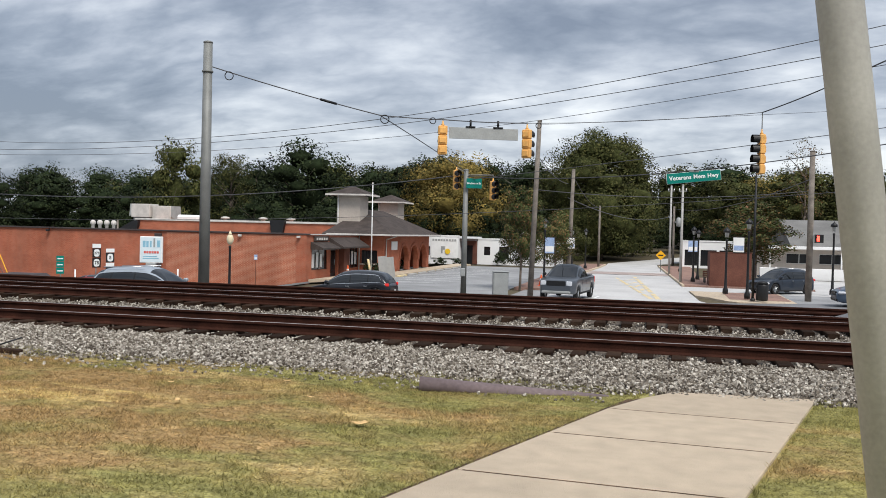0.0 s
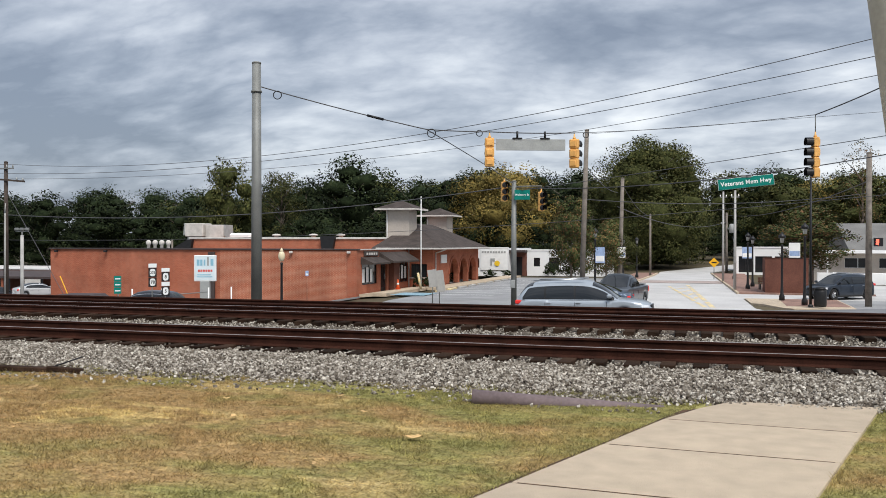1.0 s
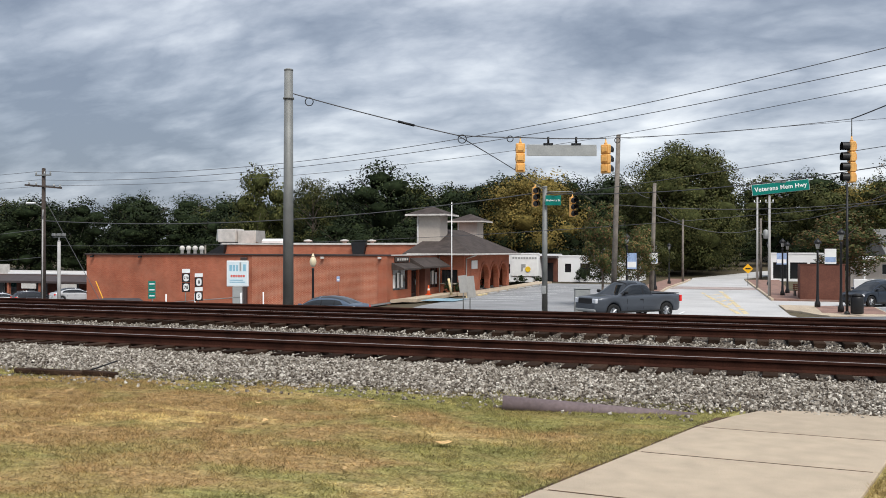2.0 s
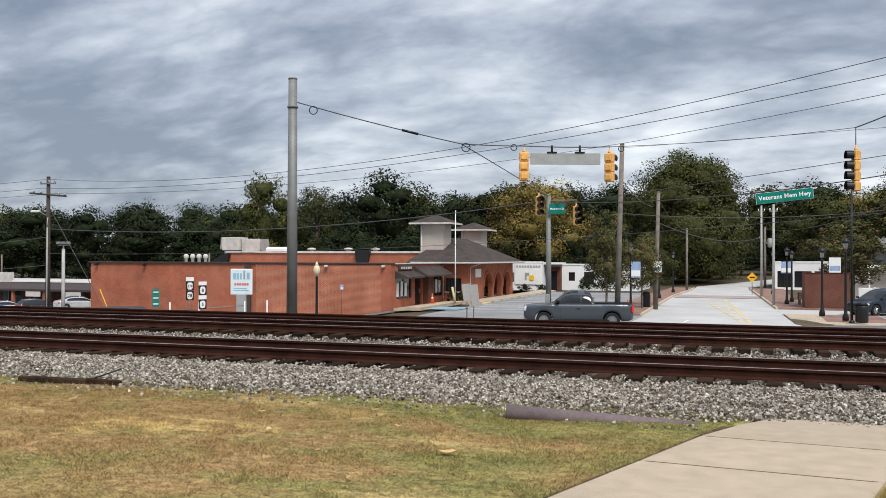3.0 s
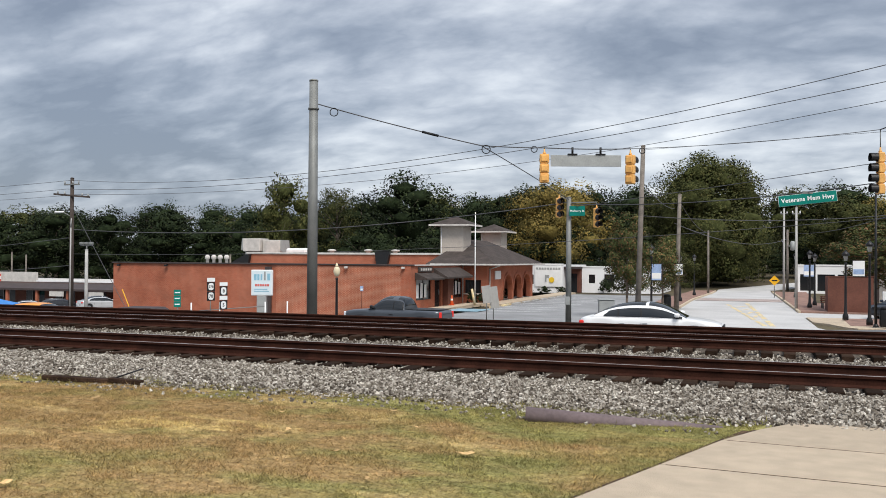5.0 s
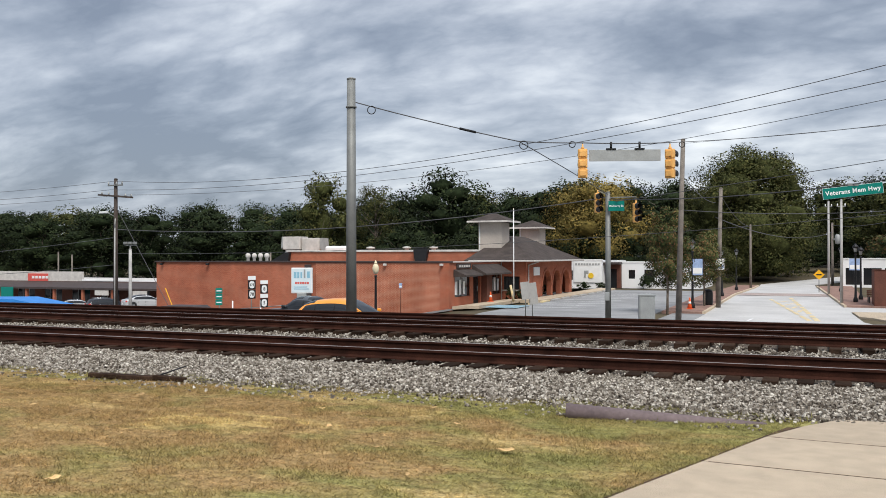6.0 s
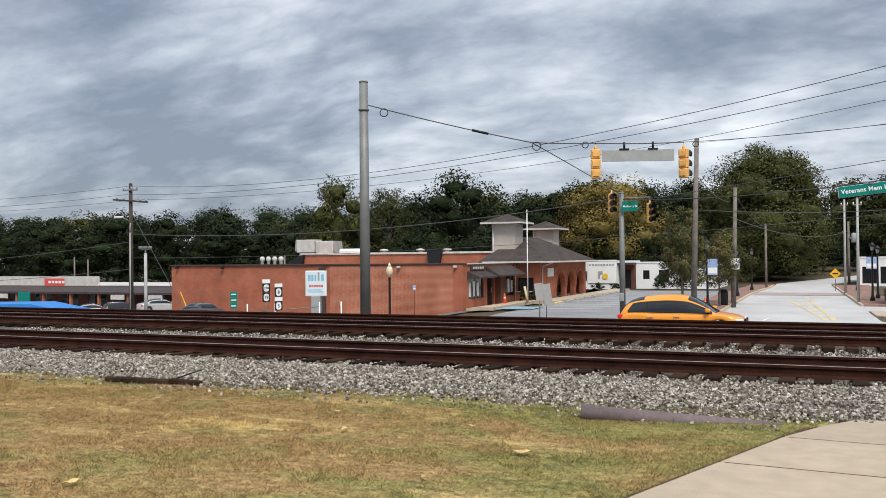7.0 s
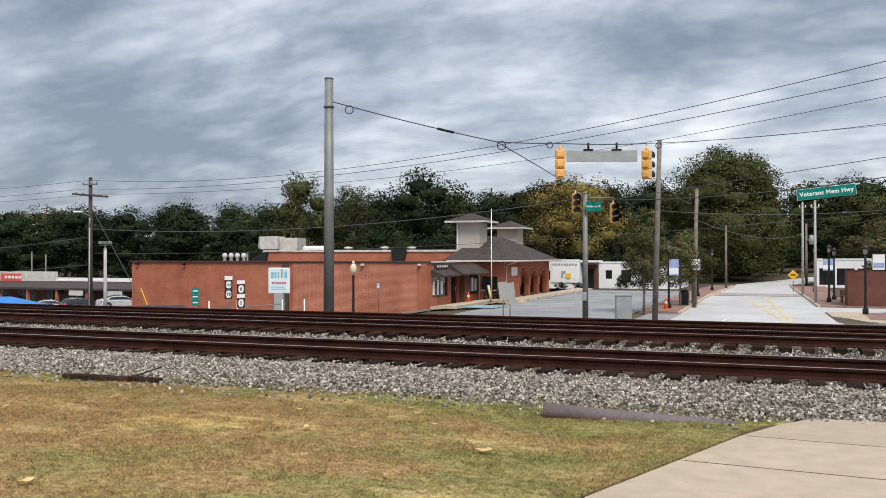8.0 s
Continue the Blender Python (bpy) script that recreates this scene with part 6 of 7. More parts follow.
    cuts = [ua + 0.008] + list(splits) + [ub - 0.012]
    for flip in (False, True):
        def band(v0, v1, fl=flip):
            def g(u):
                sl = min(1.0, (u - ua) / 0.05 + 0.25) if not truck else 1.0
                a, b = th_v(v0), th_v(v0 + (v1 - v0) * max(0.3, sl))
                return (math.pi - a, math.pi - b) if fl else (a, b)
            return g
        trim = part("window_trim", patch(span_of(ua, ub, 30), band(0.04, hi_v + 0.03), 0.004), M["black"], ob)
        if bright:
            part("chrome_strip", patch(span_of(ua, ub, 30), band(0.02, 0.06), 0.010), M["chrome"], trim)
            part("chrome_strip", patch(span_of(ua, ub, 30), lambda u, g=band(0.02, 0.73), q=band(0.02, 0.69): (q(u)[1], g(u)[1]), 0.010), M["chrome"], trim)
        for a, b in zip(cuts, cuts[1:]):
            part("side_window", patch(span_of(a + 0.006, b - 0.006), band(lo_v, hi_v), 0.008), M["carglass"], trim)
    edge = math.acos(0.66)
    part("windscreen", patch(span_of(front[0], front[-1]), lambda u: (edge, math.pi - edge), 0.006, m=14), M["carglass"], ob)
    part("rear_window", patch(span_of(rear[0], rear[-1]), lambda u: (edge, math.pi - edge), 0.006, m=14), M["carglass"], ob)
    for sd in (1, -1):
        ux = ub - 0.035
        mp = skin(ux, 0.2)
        part("mirror", bx(mp.x - 0.07, mp.x + 0.11, sd * (mp.y + 0.13) - 0.10, sd * (mp.y + 0.13) + 0.10, mp.z + 0.0, mp.z + 0.15, 0.045), M["black"] if truck else colour, ob)
        yw = W / 2 + 0.002
        for sp in [u for u in splits] + [ub - 0.055]:
            xd = (sp - 0.5) * L
            part("door_seam", bx(xd - 0.005, xd + 0.005, sd * (yw - 0.012) - 0.006, sd * (yw - 0.012) + 0.006, zb + 0.14, 0.54 * H), M["black"], ob)
        for sp in splits:
            xd = (sp - 0.5) * L + 0.13
            part("door_handle", bx(xd - 0.09, xd + 0.09, sd * (yw + 0.004) - 0.014, sd * (yw + 0.004) + 0.014, 0.515 * H, 0.532 * H, 0.006), M["black"] if truck else M["chrome"], ob)
        part("sill", bx(-0.28 * L, 0.26 * L, sd * (W / 2 - 0.04) - 0.02, sd * (W / 2 - 0.04) + 0.02, zb - 0.03, zb + 0.07, 0.01), M["rubber"], ob)
    for a in arch:
        for sd in (1, -1):
            w_ = new("wheel")
            w_.parent = ob
            w_.location = ((a - 0.5) * L, sd * (W / 2 - 0.115), wr_)
            bm = bmesh.new()
            rg = [(wr_ * 0.62, -0.105), (wr_ * 0.92, -0.11), (wr_, -0.08), (wr_, 0.08), (wr_ * 0.92, 0.11), (wr_ * 0.62, 0.105)]
            seg = 22
            vs = [[bm.verts.new((r * math.cos(6.2832 * i / seg), yy, r * math.sin(6.2832 * i / seg))) for i in range(seg)] for r, yy in rg]
            for p, q in zip(vs, vs[1:] + vs[:1]):
                for i in range(seg):
                    bm.faces.new((p[i], p[(i + 1) % seg], q[(i + 1) % seg], q[i]))
            bmesh.ops.recalc_face_normals(bm, faces=bm.faces)
            part("tyre", bm, M["rubber"], w_)
            bm = bmesh.new()
            tube(bm, (0, -0.08 * sd, 0), (0, 0.03 * sd, 0), wr_ * 0.64, wr_ * 0.64, 20)
            for i in range(5):
                r_ = Matrix.Rotation(i * 6.2832 / 5, 4, "Y")
                box(bm, r_ @ Vector((wr_ * 0.33, 0.06 * sd, 0)), (wr_ * 0.62, 0.05, wr_ * 0.17), 0.01, r_)
            tube(bm, (0, 0.03 * sd, 0), (0, 0.09 * sd, 0), 0.07, 0.05, 10)
            part("rim", bm, rim or M["chrome"], w_)
    # lights, grille, bumpers, plate
    zn = (0.50 if truck else 0.43) * H
    for sd in (1, -1):
        hl = bx(-0.16, 0.16, -0.10, 0.10, -0.06, 0.06, 0.04) if not truck else bx(-0.10, 0.08, -0.15, 0.15, -0.12, 0.12, 0.03)
        bmesh.ops.rotate(hl, cent=(0, 0, 0), matrix=Matrix.Rotation(radians(-22 * sd if not truck else 0), 3, "Z"), verts=hl.verts)
        ux = 0.955 if not truck else 0.985
        part("headlight", hl, M["headlamp"], ob, loc=((ux - 0.5) * L, sd * (half_plan(ux) - (0.06 if not truck else 0.13)), zn))
        tl = bx(-0.14, 0.14, -0.06, 0.06, -0.075, 0.075, 0.035) if not truck else bx(-0.06, 0.06, -0.08, 0.08, -0.16, 0.16, 0.02)
        part("taillight", tl, M["redlens"], ob, loc=(-L / 2 + (0.17 if not truck else 0.055), sd * (half_plan(0.03) - (0.035 if not truck else 0.06)), (0.52 if truck else 0.555) * H))
    part("grille", bx(L / 2 - 0.05, L / 2 + 0.015, -W * 0.25, W * 0.25, zn - 0.14, zn + (0.05 if not truck else 0.13), 0.02), M["black"], ob)
    part("front_bumper", bx(L / 2 - 0.16, L / 2 + 0.02, -W * 0.38, W * 0.38, zb + 0.05, zb + 0.2, 0.04), M["greymetal"] if truck else M["black"], ob)
    part("rear_bumper", bx(-L / 2 - 0.02, -L / 2 + 0.12, -W * 0.39, W * 0.39, zb + 0.08, zb + 0.24, 0.04), colour if style == "sedan" else M["greymetal"] if truck else M["black"], ob)
    part("number_plate", bx(-L / 2 - 0.035, -L / 2 - 0.022, -0.16, 0.16, zb + 0.30, zb + 0.44), M["white"], ob)
    if style == "suv":
        for sd in (1, -1):
            part("roof_rail", rod((-0.36 * L, sd * W * 0.33, H * 0.985), (0.02 * L, sd * W * 0.33, H * 1.0), 0.022, seg=8), M["chrome"], ob)
    if truck:
        part("bed_cover", bx(-0.48 * L, -0.15 * L, -W * 0.41, W * 0.41, 0.652 * H, 0.664 * H, 0.006), M["black"], ob, "black bed cover")
    return ob


CARS = {
    "silver": car("suv", "silver-grey family SUV driving along the highway", 4.92, 1.95, 1.77, paint("silver_blue_paint", (0.36, 0.40, 0.44), 0.4), "suv"),
    "black": car("suv", "black compact SUV driving along the highway", 4.5, 1.82, 1.66, paint("black_car_paint", (0.012, 0.013, 0.017)), "crossover", bright=True),
    "blue": car("sedan", "slate-blue saloon car driving along the highway", 4.6, 1.85, 1.47, paint("slate_blue_paint", (0.075, 0.105, 0.15), 0.4), "sedan"),
    "red": car("sedan", "dark red saloon car driving along the highway", 4.7, 1.82, 1.46, paint("dark_red_paint", (0.22, 0.02, 0.02)), "sedan"),
    "pickup": car("pickup_truck", "dark grey crew-cab pickup truck turning out of the side street", 5.55, 2.03, 1.92, paint("dark_grey_paint", (0.075, 0.085, 0.10), 0.4), "pickup", "pickup truck"),
    "white": car("sedan", "white saloon car driving along the highway", 5.05, 1.86, 1.57, paint("white_car_paint", (0.80, 0.80, 0.80), 0.0), "sedan"),
    "orange": car("suv", "bright orange compact SUV driving along the highway", 4.52, 1.84, 1.68, paint("bright_orange_paint", (0.88, 0.33, 0.035), 0.0), "crossover"),
}
# parked
parked = car("suv", "dark blue SUV waiting at the corner forecourt", 4.7, 1.85, 1.68, paint("dark_blue_paint", (0.018, 0.026, 0.04)), "suv")
parked.matrix_basis = pose(7.7, 62.6, -1.58, 0, 0, 222)
for i, (x, y, rz, st, c, lb) in enumerate(((-77.0, 76.0, 55, "sedan", (0.55, 0.55, 0.56), "silver saloon car parked by the shops"), (-73.0, 76.5, 60, "suv", (0.03, 0.03, 0.035), "black car parked by the shops"),
                                         (-66.0, 74.5, 60, "sedan", (0.5, 0.5, 0.5), "white car parked in the car park"), (-92.0, 76, 90, "sedan", (0.25, 0.25, 0.27), "grey car parked by the shops"))):
    pc = car("parked_car", lb, 4.6, 1.8, 1.46, paint("parked_paint", c), st)
    pc.matrix_basis = pose(x, y, ground_z(x, y) + 0.005, 0, 0, rz)

# ---- small things ----
# route shields on posts
def route_marker(x, y, zs, w, green=False):
    z0 = ground_z(x, y) + 0.0
    ob = thing("route_sign", "green direction signs on a leaning post" if green else "black and white route shield signs on a post", "road sign", (x, y, z0), 66 if not green else 50, "route signs")
    part("post", rod((0, 0.04, 0), (0.05 if green else 0, 0.04, zs[0][1] - z0), 0.03, seg=8), M["steel"], ob)
    for za, zb, style, *number in zs:
        a, b = za - z0, zb - z0
        pl = part("panel", bx(-w / 2, w / 2, -0.012, 0.0, a, b, 0.005), M["signgreen"] if green else (M["black"] if style == "shield" else M["signwhite"]), ob)
        if style == "shield":
            c, r = (a + b) / 2, (b - a) * 0.40
            bm = prism([(w * 0.34 * math.copysign(abs(math.cos(t)) ** 0.6, math.cos(t)), c + r * math.copysign(abs(math.sin(t)) ** 0.7, math.sin(t))) for t in [6.2832 * k / 16 for k in range(16)]], -0.02, -0.013)
            part("shield_face", bm, M["signwhite"], pl)
            words("route_number", number[0], 0.25 if len(number[0]) < 3 else 0.19, M["black"], pl, pose(0, -0.022, c - 0.01, 90, 0, 0))
        elif style == "green":
            part("text_bar", bx(-w * 0.36, w * 0.36, -0.02, -0.013, a + (b - a) * 0.4, a + (b - a) * 0.6), M["signwhite"], pl)


route_marker(-29.56, 42.0, [(0.64, 0.86, "plate"), (0.12, 0.62, "shield", "278"), (-0.42, 0.10, "shield", "78")], 0.5)
route_marker(-28.8, 42.1, [(0.42, 0.62, "plate"), (-0.12, 0.40, "shield", "8"), (-0.36, -0.14, "plate"), (-0.90, -0.38, "shield", "5")], 0.5)
route_marker(-30.3, 40.0, [(-0.06, 0.24, "green"), (-0.37, -0.08, "green"), (-0.70, -0.39, "green")], 0.38, True)

# notice board of the brick building
nb = thing("pylon_sign", "white notice board with pale blue print on a grey box", "sign board", (-28.75, 46.0, ground_z(-28.75, 46.0)), 20)
g0 = -ground_z(-28.75, 46.0)
part("panel", bx(-0.64, 0.64, -0.12, 0.12, g0 - 0.26, g0 + 1.28, 0.03), M["white"], nb)
part("panel_face", bx(-0.58, 0.58, -0.126, -0.121, g0 - 0.20, g0 + 1.22), M["paleblue"], nb, "pale blue printed face")
for k, (wd, ht) in enumerate(((0.16, 0.36), (0.13, 0.36), (0.10, 0.36), (0.10, 0.52), (0.17, 0.40))):
    part("print_block", bx(-0.47 + 0.2 * k, -0.47 + 0.2 * k + wd, -0.135, -0.127, g0 + 0.66, g0 + 0.66 + ht), M["skyblue"] if k != 3 else M["greymetal"], nb)
for k in range(6):
    part("print_band", bx(-0.40 + 0.145 * k, -0.29 + 0.145 * k, -0.135, -0.127, g0 + 0.30, g0 + 0.43), M["redprint"], nb)
for k in range(2):
    part("print_line", bx(-0.46, 0.44 - 0.1 * k, -0.135, -0.127, g0 - 0.02 + 0.12 * k, g0 + 0.03 + 0.12 * k), M["skyblue"], nb)
part("base_box", bx(-0.28, 0.28, -0.2, 0.2, 0.0, g0 - 0.263, 0.02), M["greymetal"], nb)

# rooftop plant on the brick building
hv = thing("air_conditioner", "large pale rooftop air-conditioning unit", "air conditioner", (-47.0, 74.0, 2.35), 0)
part("casing", bx(-0.95, 0.95, -0.8, 0.8, 0.25, 1.5, 0.04), M["palecoping"], hv)
part("hood", prism([(-0.95, 0.5), (-1.2, 0.35), (-1.1, 1.5), (-0.95, 1.5)], -0.7, 0.7), M["greymetal"], hv)
part("stand", bx(-0.8, 0.8, -0.6, 0.6, -1.0, 0.246), M["greymetal"], hv)
hv2 = copy_thing(hv, pose(-45.0, 74.3, 2.2, 0, 0, 180))
for k in range(4):
    v = thing("roof_vent", "small pale roof vent pipe with a cowl", "roof vent", (-44.0 + 0.62 * k, 62, 1.1), 0, "roof vents")
    part("pipe", lathe([(0.13, 0), (0.13, 0.75), (0.21, 0.8), (0.21, 1.0), (0.10, 1.12)], 14), M["palecoping"], v)
for x in (-37.2, -33.6, -31.0):
    v = thing("roof_vent", "low mushroom roof vent", "roof vent", (x, 71.0, 2.3), 0, "roof vents")
    part("cowl", lathe([(0.18, 0), (0.18, 0.3), (0.4, 0.34), (0.36, 0.46), (0.1, 0.52)], 14), M["palecoping"], v)
v = thing("roof_vent", "long pale curved skylight", "skylight", (-41.2, 72.0, 2.3), 0)
part("dome", bx(-1.1, 1.1, -0.5, 0.5, 0, 0.6, 0.18), M["white"], v)
for x in (-48.6, -44.1, -28.6, -24.2):
    v = thing("wall_light", "small wall floodlight at the parapet", "wall light", (x, 56.75, 1.35), 0, "wall lights")
    part("lamp", bx(-0.11, 0.11, -0.10, 0.12, -0.07, 0.08, 0.02), M["palecoping"] if x > -44 else M["black"], v)
    part("arm", bx(-0.03, 0.03, 0.1, 0.28, 0.05, 0.1), M["black"], v)
part("downpipe_box", bx(-35.25, -34.75, 56.7, 56.94, -2.4, 1.35, 0.03), M["coping"], thing("wall_duct", "dark square wall duct", "duct"))

# flag pole, bollard and leaning signs before the shop
pole("flag_pole", "thin white flag pole before the arcade", -21.68, 65.0, -1.6, 5.57, 0.05, 0.035, M["white"], "flag pole")
bo = thing("bollard", "leaning yellow steel bollard by the kerb", "bollard", (-21.35, 64.0, -1.5), 0)
part("post", rod((0, 0, 0), (-0.25, 0, 1.25), 0.09), M["ypaint"], bo)
for dx, dy in ((0, 0), (0.30, 0.35)):
    s = thing("road_sign", "back of a plain grey road sign", "road sign", (-15.5 + dx, 48.6 + dy, ground_z(-15.5, 48.6)), 25, "sign backs")
    bm = bx(-0.26, 0.26, -0.012, 0.012, 1.2 - 0.3 * (dx > 0), 2.2 - 0.05 * (dx > 0), 0.01)
    bmesh.ops.rotate(bm, cent=(0, 0, 1.7), matrix=Matrix.Rotation(radians(-7), 3, "Y"), verts=bm.verts)
    part("panel", bm, M["palesteel"], s)
    part("post", rod((0, 0.03, 0), (0, 0.03, 2.1), 0.03), M["steel"], s)
for x, y in ((-22.7, 62.6), (-7.7, 58.6), (5.6, 54.6)):
    c = thing("traffic_cone", "orange and white traffic cone", "traffic cone", (x, y, ground_z(x, y) + 0.15), 0, "traffic cones")
    part("cone", lathe([(0.16, 0.04), (0.09, 0.4), (0.05, 0.7), (0.03, 0.74)], 12), M["orangecone"], c)
    part("foot", bx(-0.2, 0.2, -0.2, 0.2, 0, 0.037, 0.01), M["orangecone"], c)
    part("band", lathe([(0.105, 0.34), (0.082, 0.48)], 12), M["white"], c)
for x, y in ((5.55, 52.9), (-7.2, 64.2)):
    c = thing("litter_bin", "black slatted street litter bin", "litter bin", (x, y, ground_z(x, y) + 0.12), 0, "litter bins")
    part("drum", lathe([(0.30, 0), (0.33, 0.1), (0.34, 0.85), (0.30, 0.95)], 16), M["black"], c)
    part("lid", lathe([(0.33, 0.953), (0.24, 1.08), (0.1, 1.12)], 16), M["black"], c)

# white marker posts and a low rail before the brick wall
for x, y in ((-30.0, 43.5), (-27.6, 44.5), (-26.2, 44.6), (-31.6, 43.0)):
    mk = thing("marker_post", "thin white marker post before the brick wall", "post", (x, y, ground_z(x, y)), 0, "marker posts")
    part("post", rod((0, 0, 0), (0, 0, 1.75), 0.04, seg=8), M["white"], mk)
lr = thing("low_fence", "low thin steel rail fence before the brick wall", "fence", (0, 0, 0))
part("top_rail", rod((-31.6, 43.0, ground_z(-31.6, 43) + 1.25), (-27.6, 44.5, ground_z(-27.6, 44.5) + 1.5), 0.025, seg=8), M["steel"], lr)

for x, y, zt in ((-105.0, 100.0, 2.6), (-102.3, 100.0, 2.2), (-62.0, 92.0, 2.4)):
    pole("utility_pole", "thin timber pole behind the shops", x, y, -4.3, zt, 0.13, 0.10, M["wood"], "utility pole", "utility poles")

hs_ = thing("parking_sign", "small blue and white parking sign on a thin post", "road sign", (-26.7, 55.4, ground_z(-26.7, 55.4)), 20)
part("post", rod((0, 0.03, 0), (0, 0.03, 2.3), 0.02, seg=8), M["mulch"], hs_)
part("panel", bx(-0.11, 0.11, -0.012, 0.0, 1.95, 2.3, 0.004), M["signblue"], hs_)
part("panel_band", bx(-0.08, 0.08, -0.02, -0.013, 2.02, 2.12), M["white"], hs_)
gg = thing("guy_guard", "slanting yellow plastic guard on a guy wire", "guy guard", (0, 0, 0))
part("sleeve", rod((-39.5, 46.5, -0.1), (-38.45, 46.5, -2.2), 0.03, seg=10), M["signyellow"], gg)
bn = thing("bench", "red-brown slatted street bench on the plaza", "bench", (3.9, 71.5, ground_z(3.9, 71.5) + 0.13), 10)
for k in range(4):
    part("seat_slat", bx(-0.75, 0.75, -0.25 + 0.13 * k, -0.15 + 0.13 * k, 0.42, 0.46), M["mulch"], bn)
for k in range(3):
    part("back_slat", bx(-0.75, 0.75, 0.26, 0.30, 0.52 + 0.14 * k, 0.62 + 0.14 * k), M["mulch"], bn)
for sx in (-0.65, 0.65):
    part("leg", bx(sx - 0.03, sx + 0.03, -0.22, 0.26, 0.0, 0.417), M["black"], bn)
    part("back_post", bx(sx - 0.03, sx + 0.03, 0.302, 0.35, 0.0, 0.92), M["black"], bn)

# blue canopy and low roof by the highway, left
ct = thing("canopy_tent", "bright blue tarpaulin canopy with a dark gable", "canopy", (-42.9, 36.0, -3.05), 24)
part("roof_cloth", prism([(-4.6, 2.2), (-3.6, 2.72), (2.0, 2.72), (4.2, 2.25)], -1.6, 1.6), M["tarp"], ct)
part("gable_cloth", prism([(1.3, 2.1), (2.1, 2.5), (3.9, 2.15)], -1.64, -1.61), M["black"], ct, "dark gable opening")
for x in (-4.0, 3.4):
    for y in (-1.4, 1.4):
        part("leg", rod((x, y, -0.2), (x, y, 2.22), 0.03), M["steel"], ct)
sh = thing("dark_shelter", "low dark shingled kiosk roof", "kiosk", (-31.4, 38.5, ground_z(-31.4, 38.5)), 10)
part("roof", prism([(-1.3, 1.22), (-0.9, 1.47), (0.9, 1.47), (1.3, 1.22)], -0.8, 0.8), M["coping"], sh)
part("walls", bx(-1.0, 1.0, -0.6, 0.6, 0, 1.217), M["mulch"], sh)
cs = thing("shop_pylon", "green and white shop sign on a post", "sign board", (-85.5, 74, -4.1), 0)
part("panel", bx(-0.9, 0.9, -0.1, 0.1, 1.3, 2.6, 0.03), M["signgreen"], cs)
part("lower_panel", bx(-0.6, 0.6, -0.1, 0.1, 0.6, 1.2, 0.02), M["white"], cs)
part("post", rod((0, 0, 0), (0, 0, 1.3), 0.07), M["steel"], cs)

# pipe, sleeper scrap and leaves on the lawn
pp = thing("steel_pipe", "rusty purple-grey steel pipe half sunk in the grass", "pipe", (0, 0, 0))
bm = bmesh.new()
tube(bm, (-2.90, 10.72, 0.075), (-0.6, 11.2, -0.085), 0.10, 0.10, 20)
tube(bm, (-2.903, 10.719, 0.075), (-2.86, 10.73, 0.075), 0.08, 0.08, 20)
part("pipe_wall", bm, M["pipe"], pp)
ds = thing("timber_scrap", "broken dark timber scrap at the lawn's edge", "scrap wood", (-10.3, 11.25, 0.03), 12)
for i, (dx, dy, l_, w_, rz) in enumerate(((0, 0, 1.1, 0.16, 2), (0.75, -0.06, 0.6, 0.12, -9), (-0.5, 0.1, 0.5, 0.1, 8))):
    bm = bx(-l_ / 2, l_ / 2, -w_ / 2, w_ / 2, -0.02, 0.055, 0.012)
    bmesh.ops.transform(bm, matrix=pose(dx, dy, 0, 0, 2, rz), verts=bm.verts)
    part("plank", bm, M["tie"], ds)
part("bent_rod", rod((0.5, 0, 0.04), (0.95, 0.1, 0.2), 0.012, seg=6), M["black"], ds)
LEAVES = [(-2.92, 8.47, 0.085), (-8.86, 9.88, 0.075), (-6.23, 5.87, 0.07), (-5.2, 8.9, 0.06), (-3.9, 9.6, 0.05), (-5.9, 9.9, 0.05), (-4.2, 8.1, 0.05), (-7.6, 8.4, 0.05), (-3.4, 7.2, 0.045), (-6.9, 10.6, 0.05), (-4.6, 10.5, 0.05), (-9.6, 8.7, 0.05)]
LM = mat("dry_leaf", (0.55, 0.36, 0.16), 0.8, 0.2, 20, 60, 0.2, rnd=0.3)
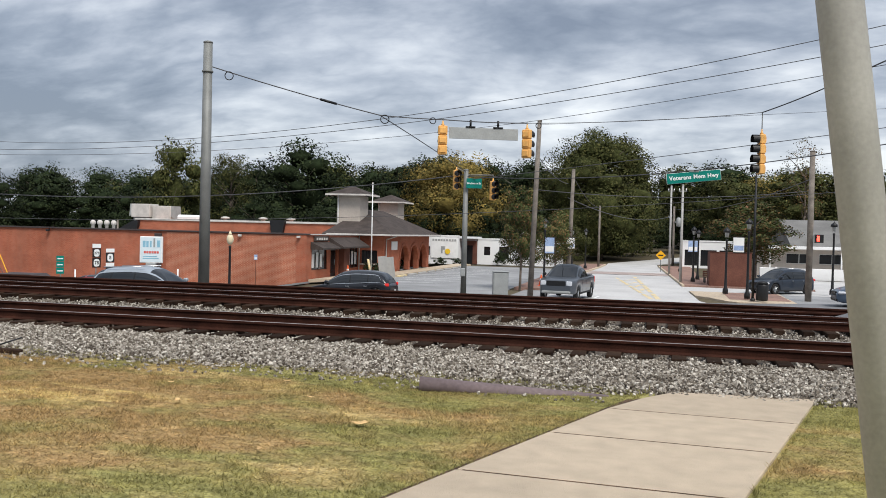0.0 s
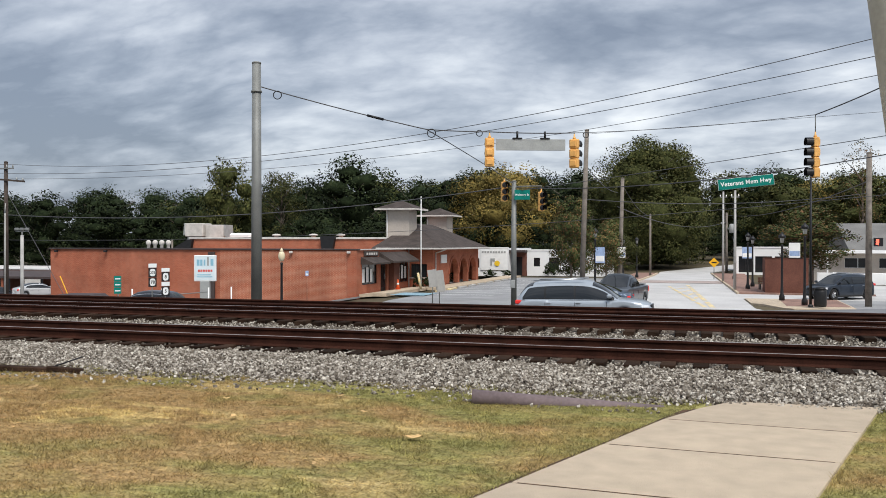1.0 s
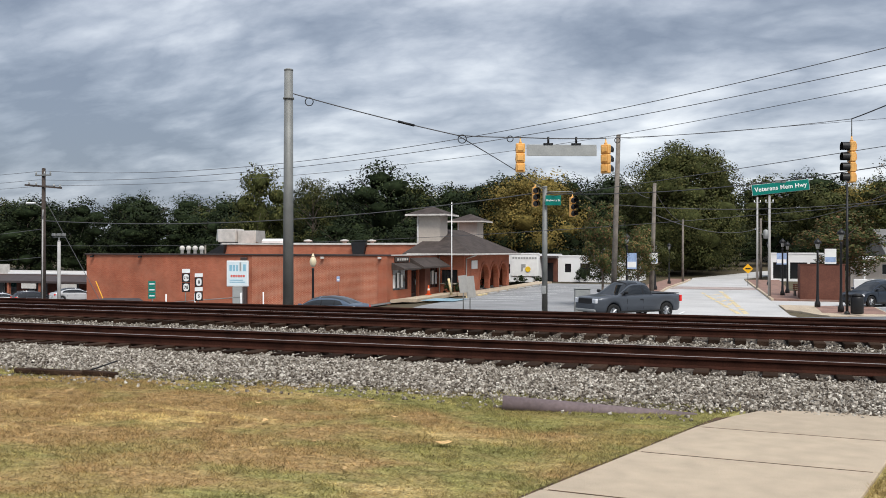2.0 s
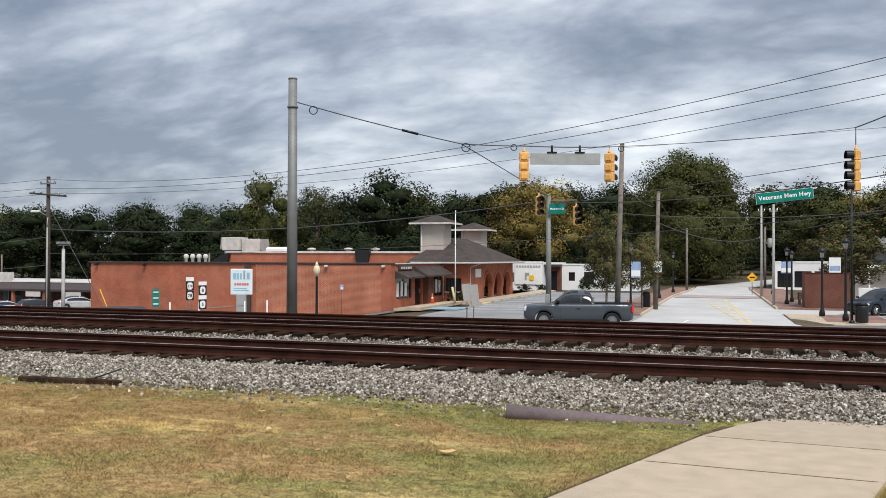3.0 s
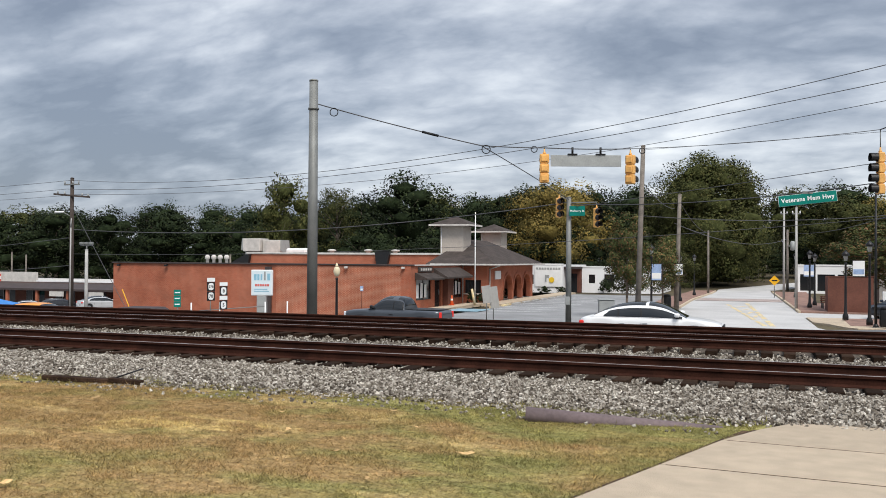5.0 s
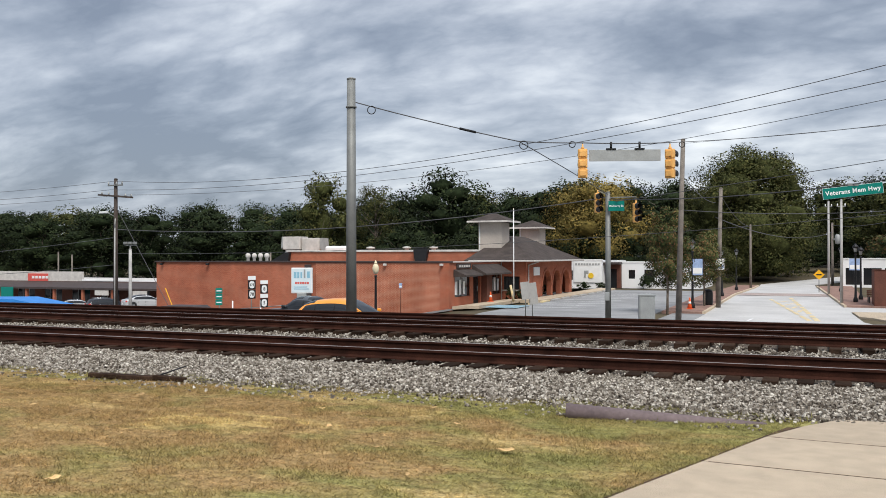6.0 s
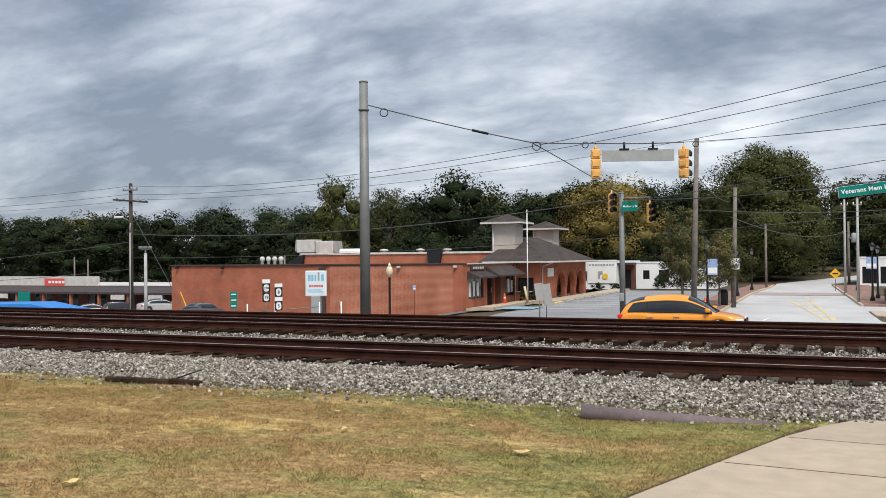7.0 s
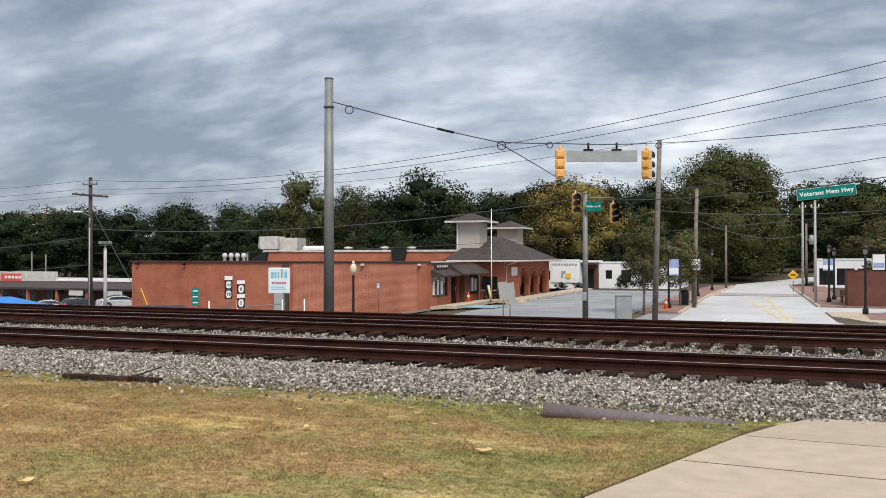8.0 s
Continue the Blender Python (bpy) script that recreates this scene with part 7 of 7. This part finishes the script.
for i, (x, y, s) in enumerate(LEAVES):
    bm = bmesh.new()
    o = [(-1.2, 0, 0.15), (-0.5, 0.55, 0.05), (0.1, 0.4, 0.12), (0.6, 0.6, 0.3), (1.2, 0.05, 0.2), (0.5, -0.5, 0.05), (-0.2, -0.35, 0.0), (-0.7, -0.5, 0.25)]
    c = bm.verts.new((0, 0, 0))
    vs = [bm.verts.new(p) for p in o]
    for a, b in zip(vs, vs[1:] + vs[:1]):
        bm.faces.new((c, a, b))
    r = bmesh.ops.extrude_face_region(bm, geom=bm.faces[:])
    bmesh.ops.translate(bm, vec=(0, 0, 0.03), verts=[v for v in r["geom"] if isinstance(v, bmesh.types.BMVert)])
    bmesh.ops.scale(bm, vec=(s, s, s), verts=bm.verts)
    lf = part("dead_leaf", bm, LM)
    lf.matrix_basis = pose(x, y, 0.042, 0, 0, 37 * i)
    tagged(lf, "dry tan fallen leaf on the lawn", "leaf", "fallen leaves")


# ---- movement ----
def drive(key, y, rows, heading):
    """Keys a car along the highway: seconds and x; it follows the road's fall."""
    out = []
    for t, x in rows:
        d = 1.0 if heading == 0 else -1.0
        slope = math.degrees(math.atan((ground_z(x + 1, y) - ground_z(x - 1, y)) / 2))
        out.append((t, pose(x, y, ground_z(x, y) + 0.005, 0, -slope * d, heading)))
    walk(CARS[key], out)


def motions():
    drive("silver", 33.0, [(0, -20.6), (0.5, -12.7), (1.0, -4.6), (1.5, 3.4), (2.0, 11.4), (8.0, 104.0)], 0)
    drive("white", 33.0, [(0, -79.0), (3.0, -34.3), (3.5, -26.9), (4.0, -19.6), (4.5, -11.9), (5.0, -4.2), (8.0, 42.0)], 0)
    drive("orange", 33.6, [(0, -102.0), (5.5, -26.0), (6.0, -18.7), (6.5, -11.75), (7.0, -5.2), (7.5, 1.5), (8.0, 8.2)], 0)
    drive("black", 43.0, [(0, -15.3), (0.2, -18.4), (0.5, -22.9), (1.0, -30.6), (2.0, -46.0), (8.0, -138.0)], 180)
    drive("red", 43.0, [(0, -30.5), (0.5, -38.0), (1.0, -45.6), (2.0, -60.5), (8.0, -150.0)], 180)
    drive("blue", 42.0, [(0, 9.7), (0.5, 1.8), (1.0, -5.9), (1.5, -13.5), (2.0, -21.0), (8.0, -109.0)], 180)
    rows = [(0, -5.0, 49.3, -97), (0.5, -5.0, 49.0, -98), (1.0, -4.95, 48.8, -99), (1.5, -5.25, 47.8, -108), (2.2, -6.2, 45.6, -142), (2.6, -7.3, 45.6, -158), (3.0, -8.6, 45.9, -168),
            (3.5, -10.4, 44.1, -175), (4.0, -12.3, 43.1, -180), (4.5, -15.2, 43.0, -180), (5.0, -18.6, 43.0, -180), (6.0, -26.4, 43.0, -180), (7.0, -35.0, 43.0, -180), (8.0, -44.5, 43.0, -180)]
    walk(CARS["pickup"], [(t, pose(x, y, ground_z(x, y) + 0.005, 0, 0, h)) for t, x, y, h in rows])


motions()
